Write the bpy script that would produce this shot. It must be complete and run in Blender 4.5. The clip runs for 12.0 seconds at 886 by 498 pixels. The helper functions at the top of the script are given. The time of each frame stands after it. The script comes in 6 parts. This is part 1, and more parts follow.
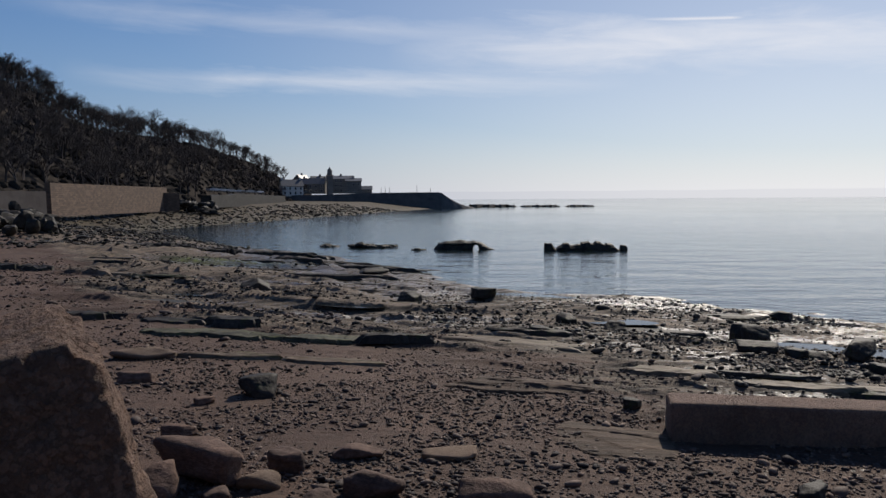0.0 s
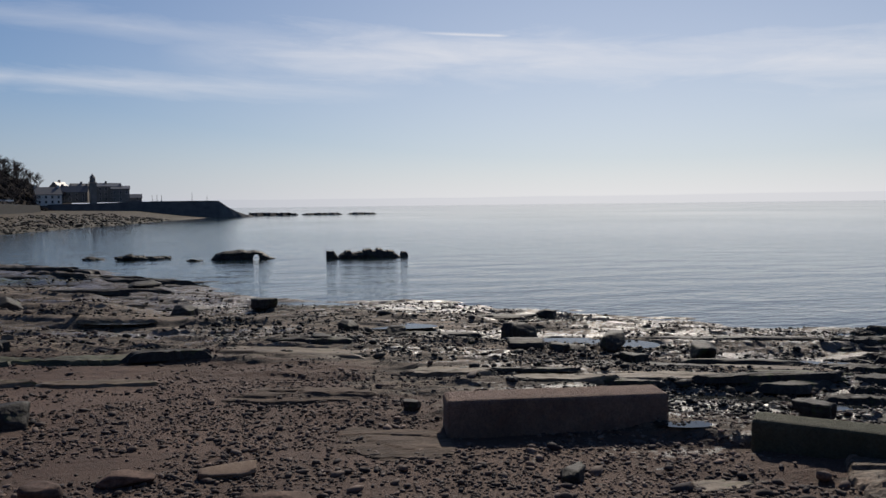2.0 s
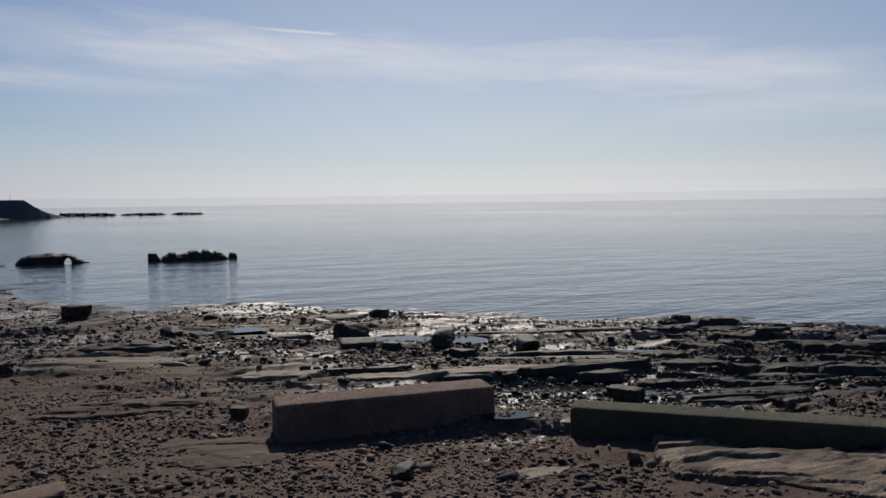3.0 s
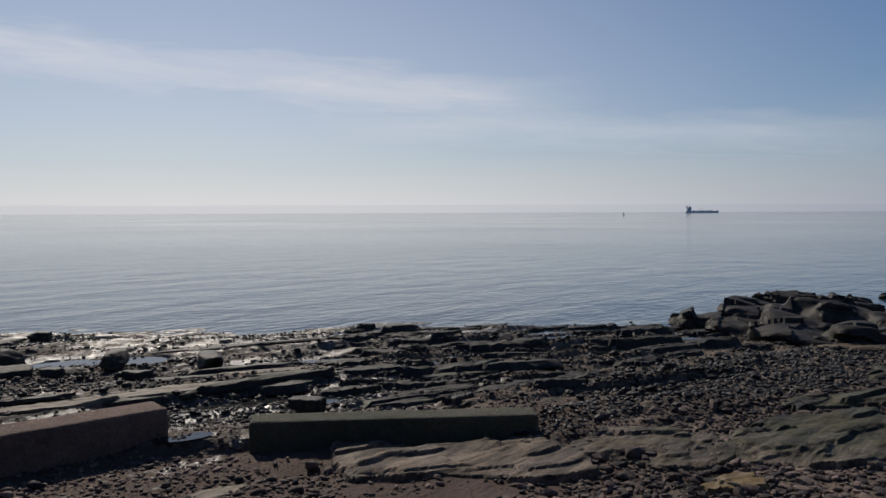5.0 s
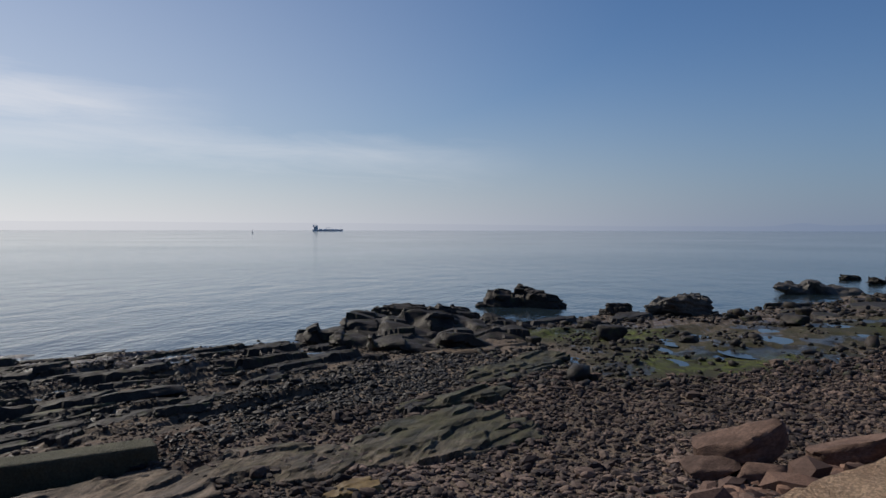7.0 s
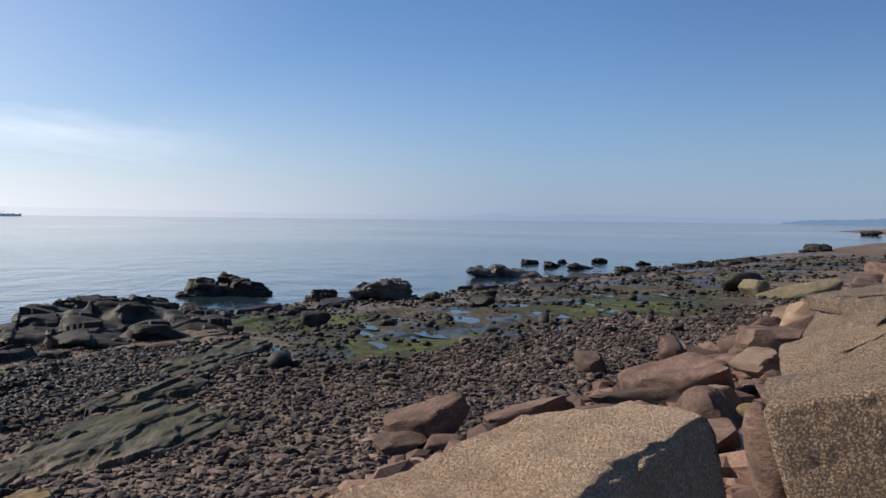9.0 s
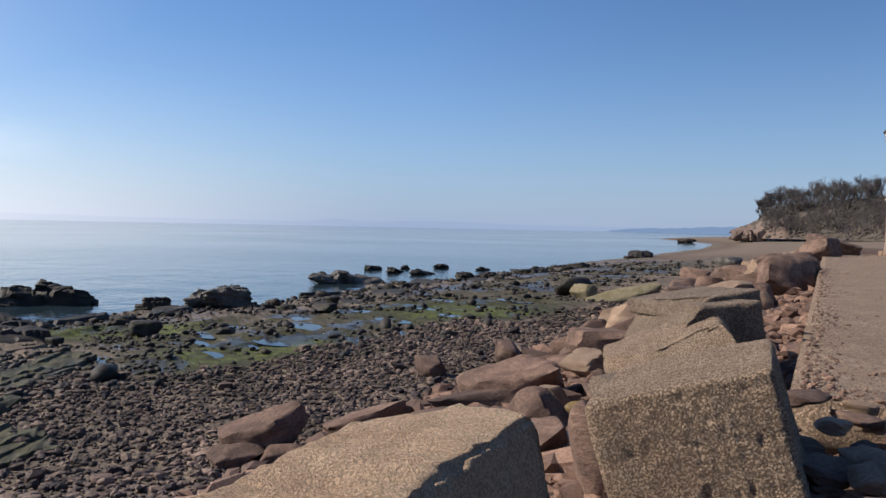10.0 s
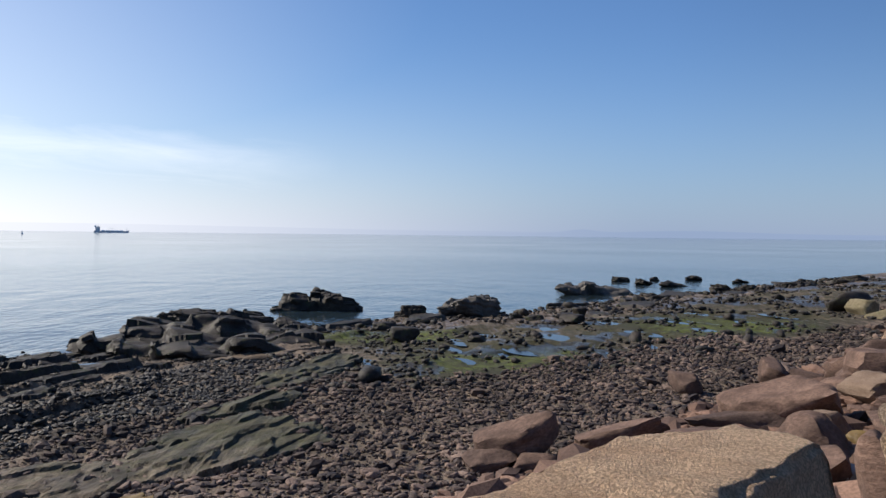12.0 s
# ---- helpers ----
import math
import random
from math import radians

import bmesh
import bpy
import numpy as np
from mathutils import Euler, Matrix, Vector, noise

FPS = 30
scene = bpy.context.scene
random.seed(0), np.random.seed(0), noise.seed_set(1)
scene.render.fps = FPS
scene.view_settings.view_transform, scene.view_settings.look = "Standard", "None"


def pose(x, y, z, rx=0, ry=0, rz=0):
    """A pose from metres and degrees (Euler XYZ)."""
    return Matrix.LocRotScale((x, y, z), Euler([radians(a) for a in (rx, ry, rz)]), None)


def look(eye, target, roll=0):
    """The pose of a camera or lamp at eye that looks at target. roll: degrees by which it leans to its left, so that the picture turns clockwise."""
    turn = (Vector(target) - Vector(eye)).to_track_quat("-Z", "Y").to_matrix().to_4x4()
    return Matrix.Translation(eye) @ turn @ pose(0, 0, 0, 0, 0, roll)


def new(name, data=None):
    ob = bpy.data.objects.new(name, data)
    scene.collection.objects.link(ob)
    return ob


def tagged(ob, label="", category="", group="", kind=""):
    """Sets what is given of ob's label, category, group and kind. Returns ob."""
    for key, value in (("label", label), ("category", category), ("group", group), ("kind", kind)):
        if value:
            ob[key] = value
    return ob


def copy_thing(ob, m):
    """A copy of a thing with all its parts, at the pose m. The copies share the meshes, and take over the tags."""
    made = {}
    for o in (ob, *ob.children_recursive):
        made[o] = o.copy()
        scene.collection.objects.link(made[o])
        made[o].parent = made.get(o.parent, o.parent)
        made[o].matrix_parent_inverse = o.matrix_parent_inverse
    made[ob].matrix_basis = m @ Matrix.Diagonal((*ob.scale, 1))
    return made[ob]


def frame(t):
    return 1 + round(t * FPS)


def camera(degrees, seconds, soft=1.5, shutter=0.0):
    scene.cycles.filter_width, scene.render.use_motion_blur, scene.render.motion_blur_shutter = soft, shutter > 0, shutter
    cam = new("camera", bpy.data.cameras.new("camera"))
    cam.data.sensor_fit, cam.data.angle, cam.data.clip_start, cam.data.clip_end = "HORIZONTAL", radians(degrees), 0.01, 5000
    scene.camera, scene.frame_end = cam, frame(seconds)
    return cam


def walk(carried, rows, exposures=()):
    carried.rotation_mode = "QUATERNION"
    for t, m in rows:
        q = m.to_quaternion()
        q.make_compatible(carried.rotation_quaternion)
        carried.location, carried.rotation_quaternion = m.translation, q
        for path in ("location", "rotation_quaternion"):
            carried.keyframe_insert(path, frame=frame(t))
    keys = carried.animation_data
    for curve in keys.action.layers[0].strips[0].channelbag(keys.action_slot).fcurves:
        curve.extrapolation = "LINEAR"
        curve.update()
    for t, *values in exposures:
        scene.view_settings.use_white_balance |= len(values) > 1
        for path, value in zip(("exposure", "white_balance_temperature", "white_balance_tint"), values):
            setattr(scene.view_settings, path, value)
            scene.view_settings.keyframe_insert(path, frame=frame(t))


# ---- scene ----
# camera: turned on the spot at arm's length; rows of seconds, x, y, z, yaw, pitch, roll
cam = camera(59.15, 12.0)
ROWS = [
    (0.0, 0.040, 0.487, 5.006, 0.00, -3.69, 0.35),
    (0.5, 0.065, 0.503, 4.998, -6.59, -3.69, 0.05),
    (1.0, 0.094, 0.500, 4.993, -10.54, -3.41, 0.12),
    (1.5, 0.108, 0.491, 4.995, -12.06, -3.35, 0.90),
    (2.0, 0.125, 0.455, 4.999, -15.86, -3.26, 0.68),
    (2.5, 0.165, 0.470, 5.003, -22.25, -3.37, 0.85),
    (3.0, 0.217, 0.456, 5.003, -28.03, -3.44, 0.71),
    (5.0, 0.447, 0.281, 4.989, -50.19, -2.71, 0.22),
    (5.5, 0.460, 0.247, 4.997, -58.16, -3.16, -0.39),
    (6.0, 0.440, 0.212, 5.003, -62.33, -3.08, 0.00),
    (6.5, 0.430, 0.194, 5.022, -68.67, -2.88, -0.03),
    (7.0, 0.446, 0.159, 5.016, -76.92, -1.41, -0.09),
    (9.0, 0.490, -0.082, 4.995, -97.96, -2.20, -0.65),
    (9.5, 0.482, -0.110, 4.999, -102.87, -1.95, -1.09),
    (10.0, 0.469, -0.145, 5.000, -109.37, -1.59, -1.14),
    (10.5, 0.443, -0.156, 4.997, -111.34, -1.33, -0.43),
    (11.0, 0.469, -0.146, 4.999, -109.75, -1.34, -0.26),
    (11.5, 0.502, -0.108, 4.994, -101.31, -1.15, -0.30),
    (12.0, 0.506, -0.043, 4.992, -91.52, -1.06, -0.64),
]
EXPOSURES = [(0.0, -0.38), (2.0, -0.5), (3.0, -0.62), (5.0, -0.66), (5.5, -0.62), (6.0, -0.53), (7.0, -0.5), (8.0, -0.15), (9.0, 0.18), (9.5, 0.2), (10.0, 0.38), (10.5, 0.34), (11.5, 0.36), (12.0, 0.26)]
walk(cam, [(t, pose(x, y, z, 90 + pitch, roll, yaw)) for t, x, y, z, yaw, pitch, roll in ROWS], EXPOSURES)

# ---- world and sun ----
SUN_AZ, SUN_EL = 26.0, 38.0
sun_data = bpy.data.lights.new("sun", "SUN")
sun_data.energy, sun_data.angle, sun_data.color = 5.0, radians(0.6), (1.0, 0.91, 0.79)
sun = new("sun", sun_data)
sun_way = Vector((math.sin(radians(SUN_AZ)) * math.cos(radians(SUN_EL)), math.cos(radians(SUN_AZ)) * math.cos(radians(SUN_EL)), math.sin(radians(SUN_EL))))
sun.matrix_world = look(sun_way * 50, (0, 0, 0))


class Nodes:
    """Short hand for building a node tree."""

    def __init__(self, tree):
        self.t = tree
        tree.nodes.clear()

    def add(self, kind, ins=None, operation=""):
        n = self.t.nodes.new(kind)
        if operation:
            n.operation = operation
        for k, v in (ins or {}).items():
            self.put(n.inputs[k], v)
        return n

    def put(self, socket, v):
        if isinstance(v, bpy.types.NodeSocket):
            self.t.links.new(v, socket)
        elif isinstance(v, bpy.types.Node):
            self.t.links.new(v.outputs[0], socket)
        else:
            socket.default_value = v

    def math(self, op, a, b=0.0, c=0.0, clamp=False):
        n = self.add("ShaderNodeMath", {0: a, 1: b, 2: c}, operation=op)
        n.use_clamp = clamp
        return n.outputs[0]

    def mix(self, f, a, b, blend="MIX"):
        n = self.add("ShaderNodeMix")
        n.data_type, n.blend_type = "RGBA", blend
        for i, v in ((0, f), (6, a), (7, b)):
            if isinstance(v, tuple) and len(v) == 3:
                v = (*v, 1)
            self.put(n.inputs[i], v)
        return n.outputs[2]

    def ramp(self, f, *stops):
        n = self.add("ShaderNodeValToRGB", {0: f})
        e = n.color_ramp.elements
        while len(e) < len(stops):
            e.new(0.5)
        for i, (at, col) in enumerate(stops):
            e[i].position = at
            e[i].color = (*col, 1) if isinstance(col, tuple) else (col, col, col, 1)
        return n.outputs[0]

    def span(self, v, a, b, lo=0.0, hi=1.0):
        n = self.add("ShaderNodeMapRange", {0: v, 1: a, 2: b, 3: lo, 4: hi})
        n.clamp = True
        return n.outputs[0]

    def noise(self, scale, detail=4, rough=0.55, vec=None, warp=0.0):
        ins = {"Scale": scale, "Detail": detail, "Roughness": rough, "Distortion": warp}
        if vec is not None:
            ins["Vector"] = vec
        return self.add("ShaderNodeTexNoise", ins).outputs[0]


world = bpy.data.worlds.new("sky")
scene.world = world
world.use_nodes = True
w = Nodes(world.node_tree)
sky = w.add("ShaderNodeTexSky")
sky.sky_type, sky.sun_disc, sky.sun_elevation, sky.sun_rotation = "NISHITA", False, radians(SUN_EL), radians(SUN_AZ)
sky.altitude, sky.air_density, sky.dust_density, sky.ozone_density = 5, 1.0, 0.25, 4.0
ray = w.add("ShaderNodeTexCoord").outputs["Generated"]
sep = w.add("ShaderNodeSeparateXYZ", {0: ray})
height = sep.outputs[2]
toward = w.add("ShaderNodeVectorMath", {0: ray, 1: (math.sin(radians(SUN_AZ + 6)), math.cos(radians(SUN_AZ + 6)), 0)}, operation="DOT_PRODUCT").outputs["Value"]
# haze low over the sea, brightest and greyest below the sun
haze_col = w.mix(w.math("POWER", w.span(toward, 0.25, 1.0), 1.6), (3.7, 4.7, 7.0), (15.0, 14.9, 15.4))
low = w.math("POWER", w.span(height, 0.0, 0.30, 1.0, 0.0), 2.4)
veil = w.math("MULTIPLY", w.span(toward, 0.5, 1.0), w.span(height, 0.0, 0.6, 0.66, 0.0))
haze_f = w.math("MAXIMUM", w.math("MULTIPLY", low, w.span(toward, -0.6, 0.9, 0.75, 0.97)), veil)
blue = w.mix(1.0, sky.outputs[0], w.mix(w.span(toward, 0.25, 0.95), w.mix(w.span(toward, -0.25, 0.25), (0.76, 0.925, 1.13), (0.90, 1.10, 1.36)), (0.90, 1.05, 1.22)), "MULTIPLY")
hazed = w.mix(haze_f, blue, haze_col)
# streaks of high cloud, in degrees round and up
deg_az = w.math("DEGREES", w.math("ARCTAN2", sep.outputs[0], sep.outputs[1]))
deg_el = w.math("DEGREES", w.math("ARCSINE", height))


def cloud_band(level, slope_from, slope_to, drop, thick, a0, a1, strength, seed):
    mid = w.math("SUBTRACT", level, w.math("MULTIPLY", w.span(deg_az, slope_from, slope_to), drop))
    vec = w.add("ShaderNodeCombineXYZ", {0: w.math("MULTIPLY", deg_az, 0.07), 1: w.math("ADD", w.math("MULTIPLY", deg_el, 0.42), w.math("MULTIPLY", deg_az, 0.02)), 2: seed})
    puff = w.noise(1.6, 7, 0.62, vec, 0.5)
    off = w.math("ABSOLUTE", w.math("DIVIDE", w.math("SUBTRACT", deg_el, mid), thick))
    body = w.span(w.math("SUBTRACT", w.math("MULTIPLY", puff, 2.0), off), 0.1, 1.3)
    ends = w.math("MULTIPLY", w.span(deg_az, a0, a0 + 10), w.span(deg_az, a1 - 12, a1, 1.0, 0.0))
    return w.math("MULTIPLY", w.math("MULTIPLY", body, ends), strength)


cloud_f = cloud_band(10.6, 22, 55, 2.6, 2.2, -4, 62, 0.62, 1.0)
cloud_f = w.math("MAXIMUM", cloud_f, cloud_band(8.4, 0, 30, 1.0, 1.1, -26, 14, 0.45, 4.0))
cloud_f = w.math("MAXIMUM", cloud_f, cloud_band(6.2, 55, 80, 1.4, 1.8, 40, 84, 0.35, 7.0))
cloud_f = w.math("MAXIMUM", cloud_f, cloud_band(12.6, -20, 30, 2.0, 1.2, -30, 25, 0.28, 9.0))
trail = w.math("MULTIPLY", w.span(w.math("ABSOLUTE", w.math("SUBTRACT", deg_el, w.math("SUBTRACT", 12.95, w.math("MULTIPLY", deg_az, 0.05)))), 0.0, 0.16, 1.0, 0.0), w.math("MULTIPLY", w.span(deg_az, 13, 17), w.span(deg_az, 20, 21, 1.0, 0.0)))
cloud_f = w.math("MAXIMUM", cloud_f, w.math("MULTIPLY", trail, 0.7))
clouded = w.mix(cloud_f, hazed, (15.6, 15.4, 15.8))
back = w.add("ShaderNodeBackground", {0: clouded, 1: 0.074})
w.t.links.new(back.outputs[0], w.add("ShaderNodeOutputWorld").inputs[0])


# ---- materials ----
def material(name):
    m = bpy.data.materials.new(name)
    m.use_nodes = True
    return m, Nodes(m.node_tree)


def finish(n, colour, rough, bump=None, strength=0.3, distance=0.02, **more):
    ins = {"Base Color": (*colour, 1) if isinstance(colour, tuple) and len(colour) == 3 else colour, "Roughness": rough}
    for k, v in more.items():
        ins[k.replace("_", " ")] = v
    if bump is not None:
        ins["Normal"] = n.add("ShaderNodeBump", {"Height": bump, "Strength": strength, "Distance": distance})
    p = n.add("ShaderNodeBsdfPrincipled", ins)
    n.t.links.new(p.outputs[0], n.add("ShaderNodeOutputMaterial").inputs[0])


def where(n):
    return n.add("ShaderNodeNewGeometry").outputs["Position"]


def stone_material(name, a, b, scale=3.0, rough=0.85, grain=40.0, bump=0.5, spots=None, vary=0.0, islands=False, gloss=0.3, stretch=None):
    m, n = material(name)
    a, b = tuple(c * 0.85 for c in a), tuple(c * 0.85 for c in b)
    v = n.add("ShaderNodeTexCoord").outputs["Object"]
    if islands:
        v = where(n)
    if stretch:
        v = n.add("ShaderNodeMapping", {"Vector": v, "Scale": stretch})
    big, fine = n.noise(scale, 5, 0.6, v, 0.4), n.noise(grain, 4, 0.65, v)
    col = n.mix(n.span(big, 0.38, 0.62), a, b)
    col = n.mix(n.span(fine, 0.42, 0.62, 0.0, 0.5), col, tuple(c * 0.5 for c in a))
    if spots:
        col = n.mix(n.span(n.noise(scale * 2.3, 5, 0.7, v), 0.56, 0.66, 0, 0.85), col, spots)
    if vary:
        r = n.add("ShaderNodeNewGeometry").outputs["Random Per Island"] if islands else n.add("ShaderNodeObjectInfo").outputs["Random"]
        col = n.mix(1.0, col, n.ramp(r, (0, (1 - vary, 1 - vary, 1 - vary * 0.9)), (0.5, (1, 0.95, 0.92)), (1, (1 + vary, 1 + vary * 0.8, 1 + vary * 0.65))), "MULTIPLY")
    h = n.math("ADD", n.math("MULTIPLY", big, 0.6), n.math("MULTIPLY", fine, 0.4))
    finish(n, col, rough, h, bump, 0.05, Specular_IOR_Level=gloss)
    return m


M_DARK = stone_material("dark_wet_rock", (0.025, 0.022, 0.020), (0.074, 0.061, 0.051), 1.2, 0.62, 14, 1.0, (0.05, 0.055, 0.022), gloss=0.18)
M_GREY = stone_material("sea_rock", (0.055, 0.052, 0.048), (0.16, 0.14, 0.115), 1.3, 0.6, 14, 0.7)
M_RED = stone_material("red_sandstone", (0.098, 0.063, 0.049), (0.225, 0.15, 0.117), 1.5, 0.88, 16, 1.0, None, 0.3, stretch=(1.0, 1.0, 1.7))
M_TAN = stone_material("tan_sandstone", (0.24, 0.165, 0.115), (0.36, 0.265, 0.19), 1.3, 0.88, 30, 0.8, None, 0.25, stretch=(1.0, 1.0, 3.2))
M_SLAB = stone_material("bedded_sandstone", (0.11, 0.080, 0.055), (0.28, 0.212, 0.148), 1.6, 0.6, 14, 0.9, (0.11, 0.105, 0.05), gloss=0.14, stretch=(0.35, 1.6, 1.6))
M_SANDSLAB = stone_material("brown_sandstone", (0.072, 0.050, 0.036), (0.18, 0.125, 0.09), 1.6, 0.75, 16, 1.0, (0.05, 0.038, 0.03), gloss=0.12, stretch=(0.3, 3.0, 2.0))
M_ALGAE = stone_material("weedy_rock", (0.030, 0.029, 0.018), (0.135, 0.125, 0.072), 1.6, 0.7, 14, 0.9, (0.085, 0.10, 0.026), stretch=(0.5, 1.5, 1.5))
M_OCHRE = stone_material("ochre_rock", (0.15, 0.095, 0.032), (0.25, 0.17, 0.062), 1.5, 0.6, 14, 0.4)
M_LICHEN = stone_material("yellow_lichened_rock", (0.19, 0.155, 0.085), (0.30, 0.25, 0.16), 0.7, 0.8, 10, 0.4, (0.10, 0.10, 0.04))
M_COBBLE = stone_material("cobble", (0.066, 0.051, 0.044), (0.19, 0.145, 0.122), 0.25, 0.8, 25, 0.3, None, 0.85, True)
M_COBBLE_ONE = stone_material("cobble_single", (0.053, 0.041, 0.034), (0.150, 0.111, 0.088), 1.5, 0.8, 25, 0.3, None, 0.6)
M_COBBLE_WET = stone_material("wet_cobble", (0.016, 0.0145, 0.0135), (0.060, 0.052, 0.046), 0.25, 0.6, 25, 0.3, None, 0.8, True, gloss=0.3)
M_RUBBLE = stone_material("sandstone_rubble", (0.15, 0.09, 0.067), (0.27, 0.175, 0.13), 0.3, 0.85, 25, 0.3, None, 0.4, True)
M_PALE = stone_material("pale_granite", (0.42, 0.42, 0.42), (0.6, 0.6, 0.58), 2.0, 0.8, 60, 0.3)


def concrete_material(name, a, b, pits, size=1.0):
    """Old concrete: grit standing out of a worn matrix, with ragged brown pits painted dark for their shade, stains and
    paler rubbed places.
    """
    m, n = material(name)
    v = n.add("ShaderNodeTexCoord").outputs["Object"]
    big, stain = n.noise(1.3, 6, 0.65, v, 0.4), n.noise(5.0, 5, 0.6, v, 0.6)
    hole, grit, fine = n.noise(32 * size, 6, 0.68, v, 0.25), n.noise(60 * size, 4, 0.7, v), n.noise(170, 2, 0.6, v)
    col = n.mix(n.span(big, 0.36, 0.64), a, b)
    col = n.mix(n.span(stain, 0.45, 0.68, 0, 0.3), col, tuple(c * 0.5 for c in a))
    bent = n.add("ShaderNodeVectorMath", {0: n.add("ShaderNodeTexNoise", {"Vector": v, "Scale": 30.0, "Detail": 3.0}).outputs["Color"], 1: (0.03, 0.03, 0.03)}, operation="MULTIPLY")
    crumb = n.add("ShaderNodeTexVoronoi", {"Vector": n.add("ShaderNodeVectorMath", {0: v, 1: bent}, operation="ADD"), "Scale": 42.0 * size}).outputs["Distance"]
    gaps = n.span(n.math("ADD", crumb, n.math("MULTIPLY", n.math("SUBTRACT", hole, 0.5), 1.3)), 0.53 - 0.14 * pits, 0.68 - 0.14 * pits)
    deep = n.math("MAXIMUM", gaps, n.span(n.math("ADD", hole, n.math("MULTIPLY", n.math("SUBTRACT", stain, 0.5), 0.30)), 0.56, 0.63))
    # Pits take a brown tint and their cavity shade in the base colour.
    col = n.mix(n.math("MULTIPLY", deep, 0.85 * pits), col, tuple(c * k for c, k in zip(a, (0.17, 0.14, 0.115))))
    col = n.mix(n.span(grit, 0.45, 0.62, 0, 0.5), col, tuple(c * 0.5 for c in a))
    col = n.mix(n.span(fine, 0.56, 0.7, 0, 0.35), col, tuple(min(1.0, c * 1.35) for c in b))
    h = n.math("ADD", n.math("MULTIPLY", deep, -1.2 * pits), n.math("ADD", n.math("MULTIPLY", grit, 0.7), n.math("MULTIPLY", hole, 0.8)))
    finish(n, col, 0.93, h, 1.0, 0.045)
    return m


M_CONC = concrete_material("pitted_concrete", (0.50, 0.345, 0.23), (0.68, 0.50, 0.345), 0.95, 1.3)
M_CONC_NEAR = concrete_material("coarse_pale_concrete", (0.66, 0.43, 0.265), (0.82, 0.59, 0.39), 0.5, 1.4)
M_STAINED = concrete_material("stained_concrete", (0.26, 0.185, 0.13), (0.38, 0.285, 0.20), 0.7, 0.8)
# Red-brown concrete, base colour darkened further to stand in for the block's shade.
M_BROWN_SHADE = concrete_material("shade_darkened_brown_concrete", (0.135, 0.080, 0.055), (0.225, 0.138, 0.096), 0.45, 0.5)
M_BEAM = concrete_material("old_concrete", (0.20, 0.128, 0.094), (0.31, 0.21, 0.158), 0.25, 0.6)
M_BEAM_WEED = concrete_material("weedy_concrete", (0.075, 0.073, 0.042), (0.13, 0.12, 0.075), 0.2, 0.6)
M_WALK = concrete_material("worn_concrete_paving", (0.36, 0.245, 0.165), (0.50, 0.36, 0.25), 0.7, 0.8)


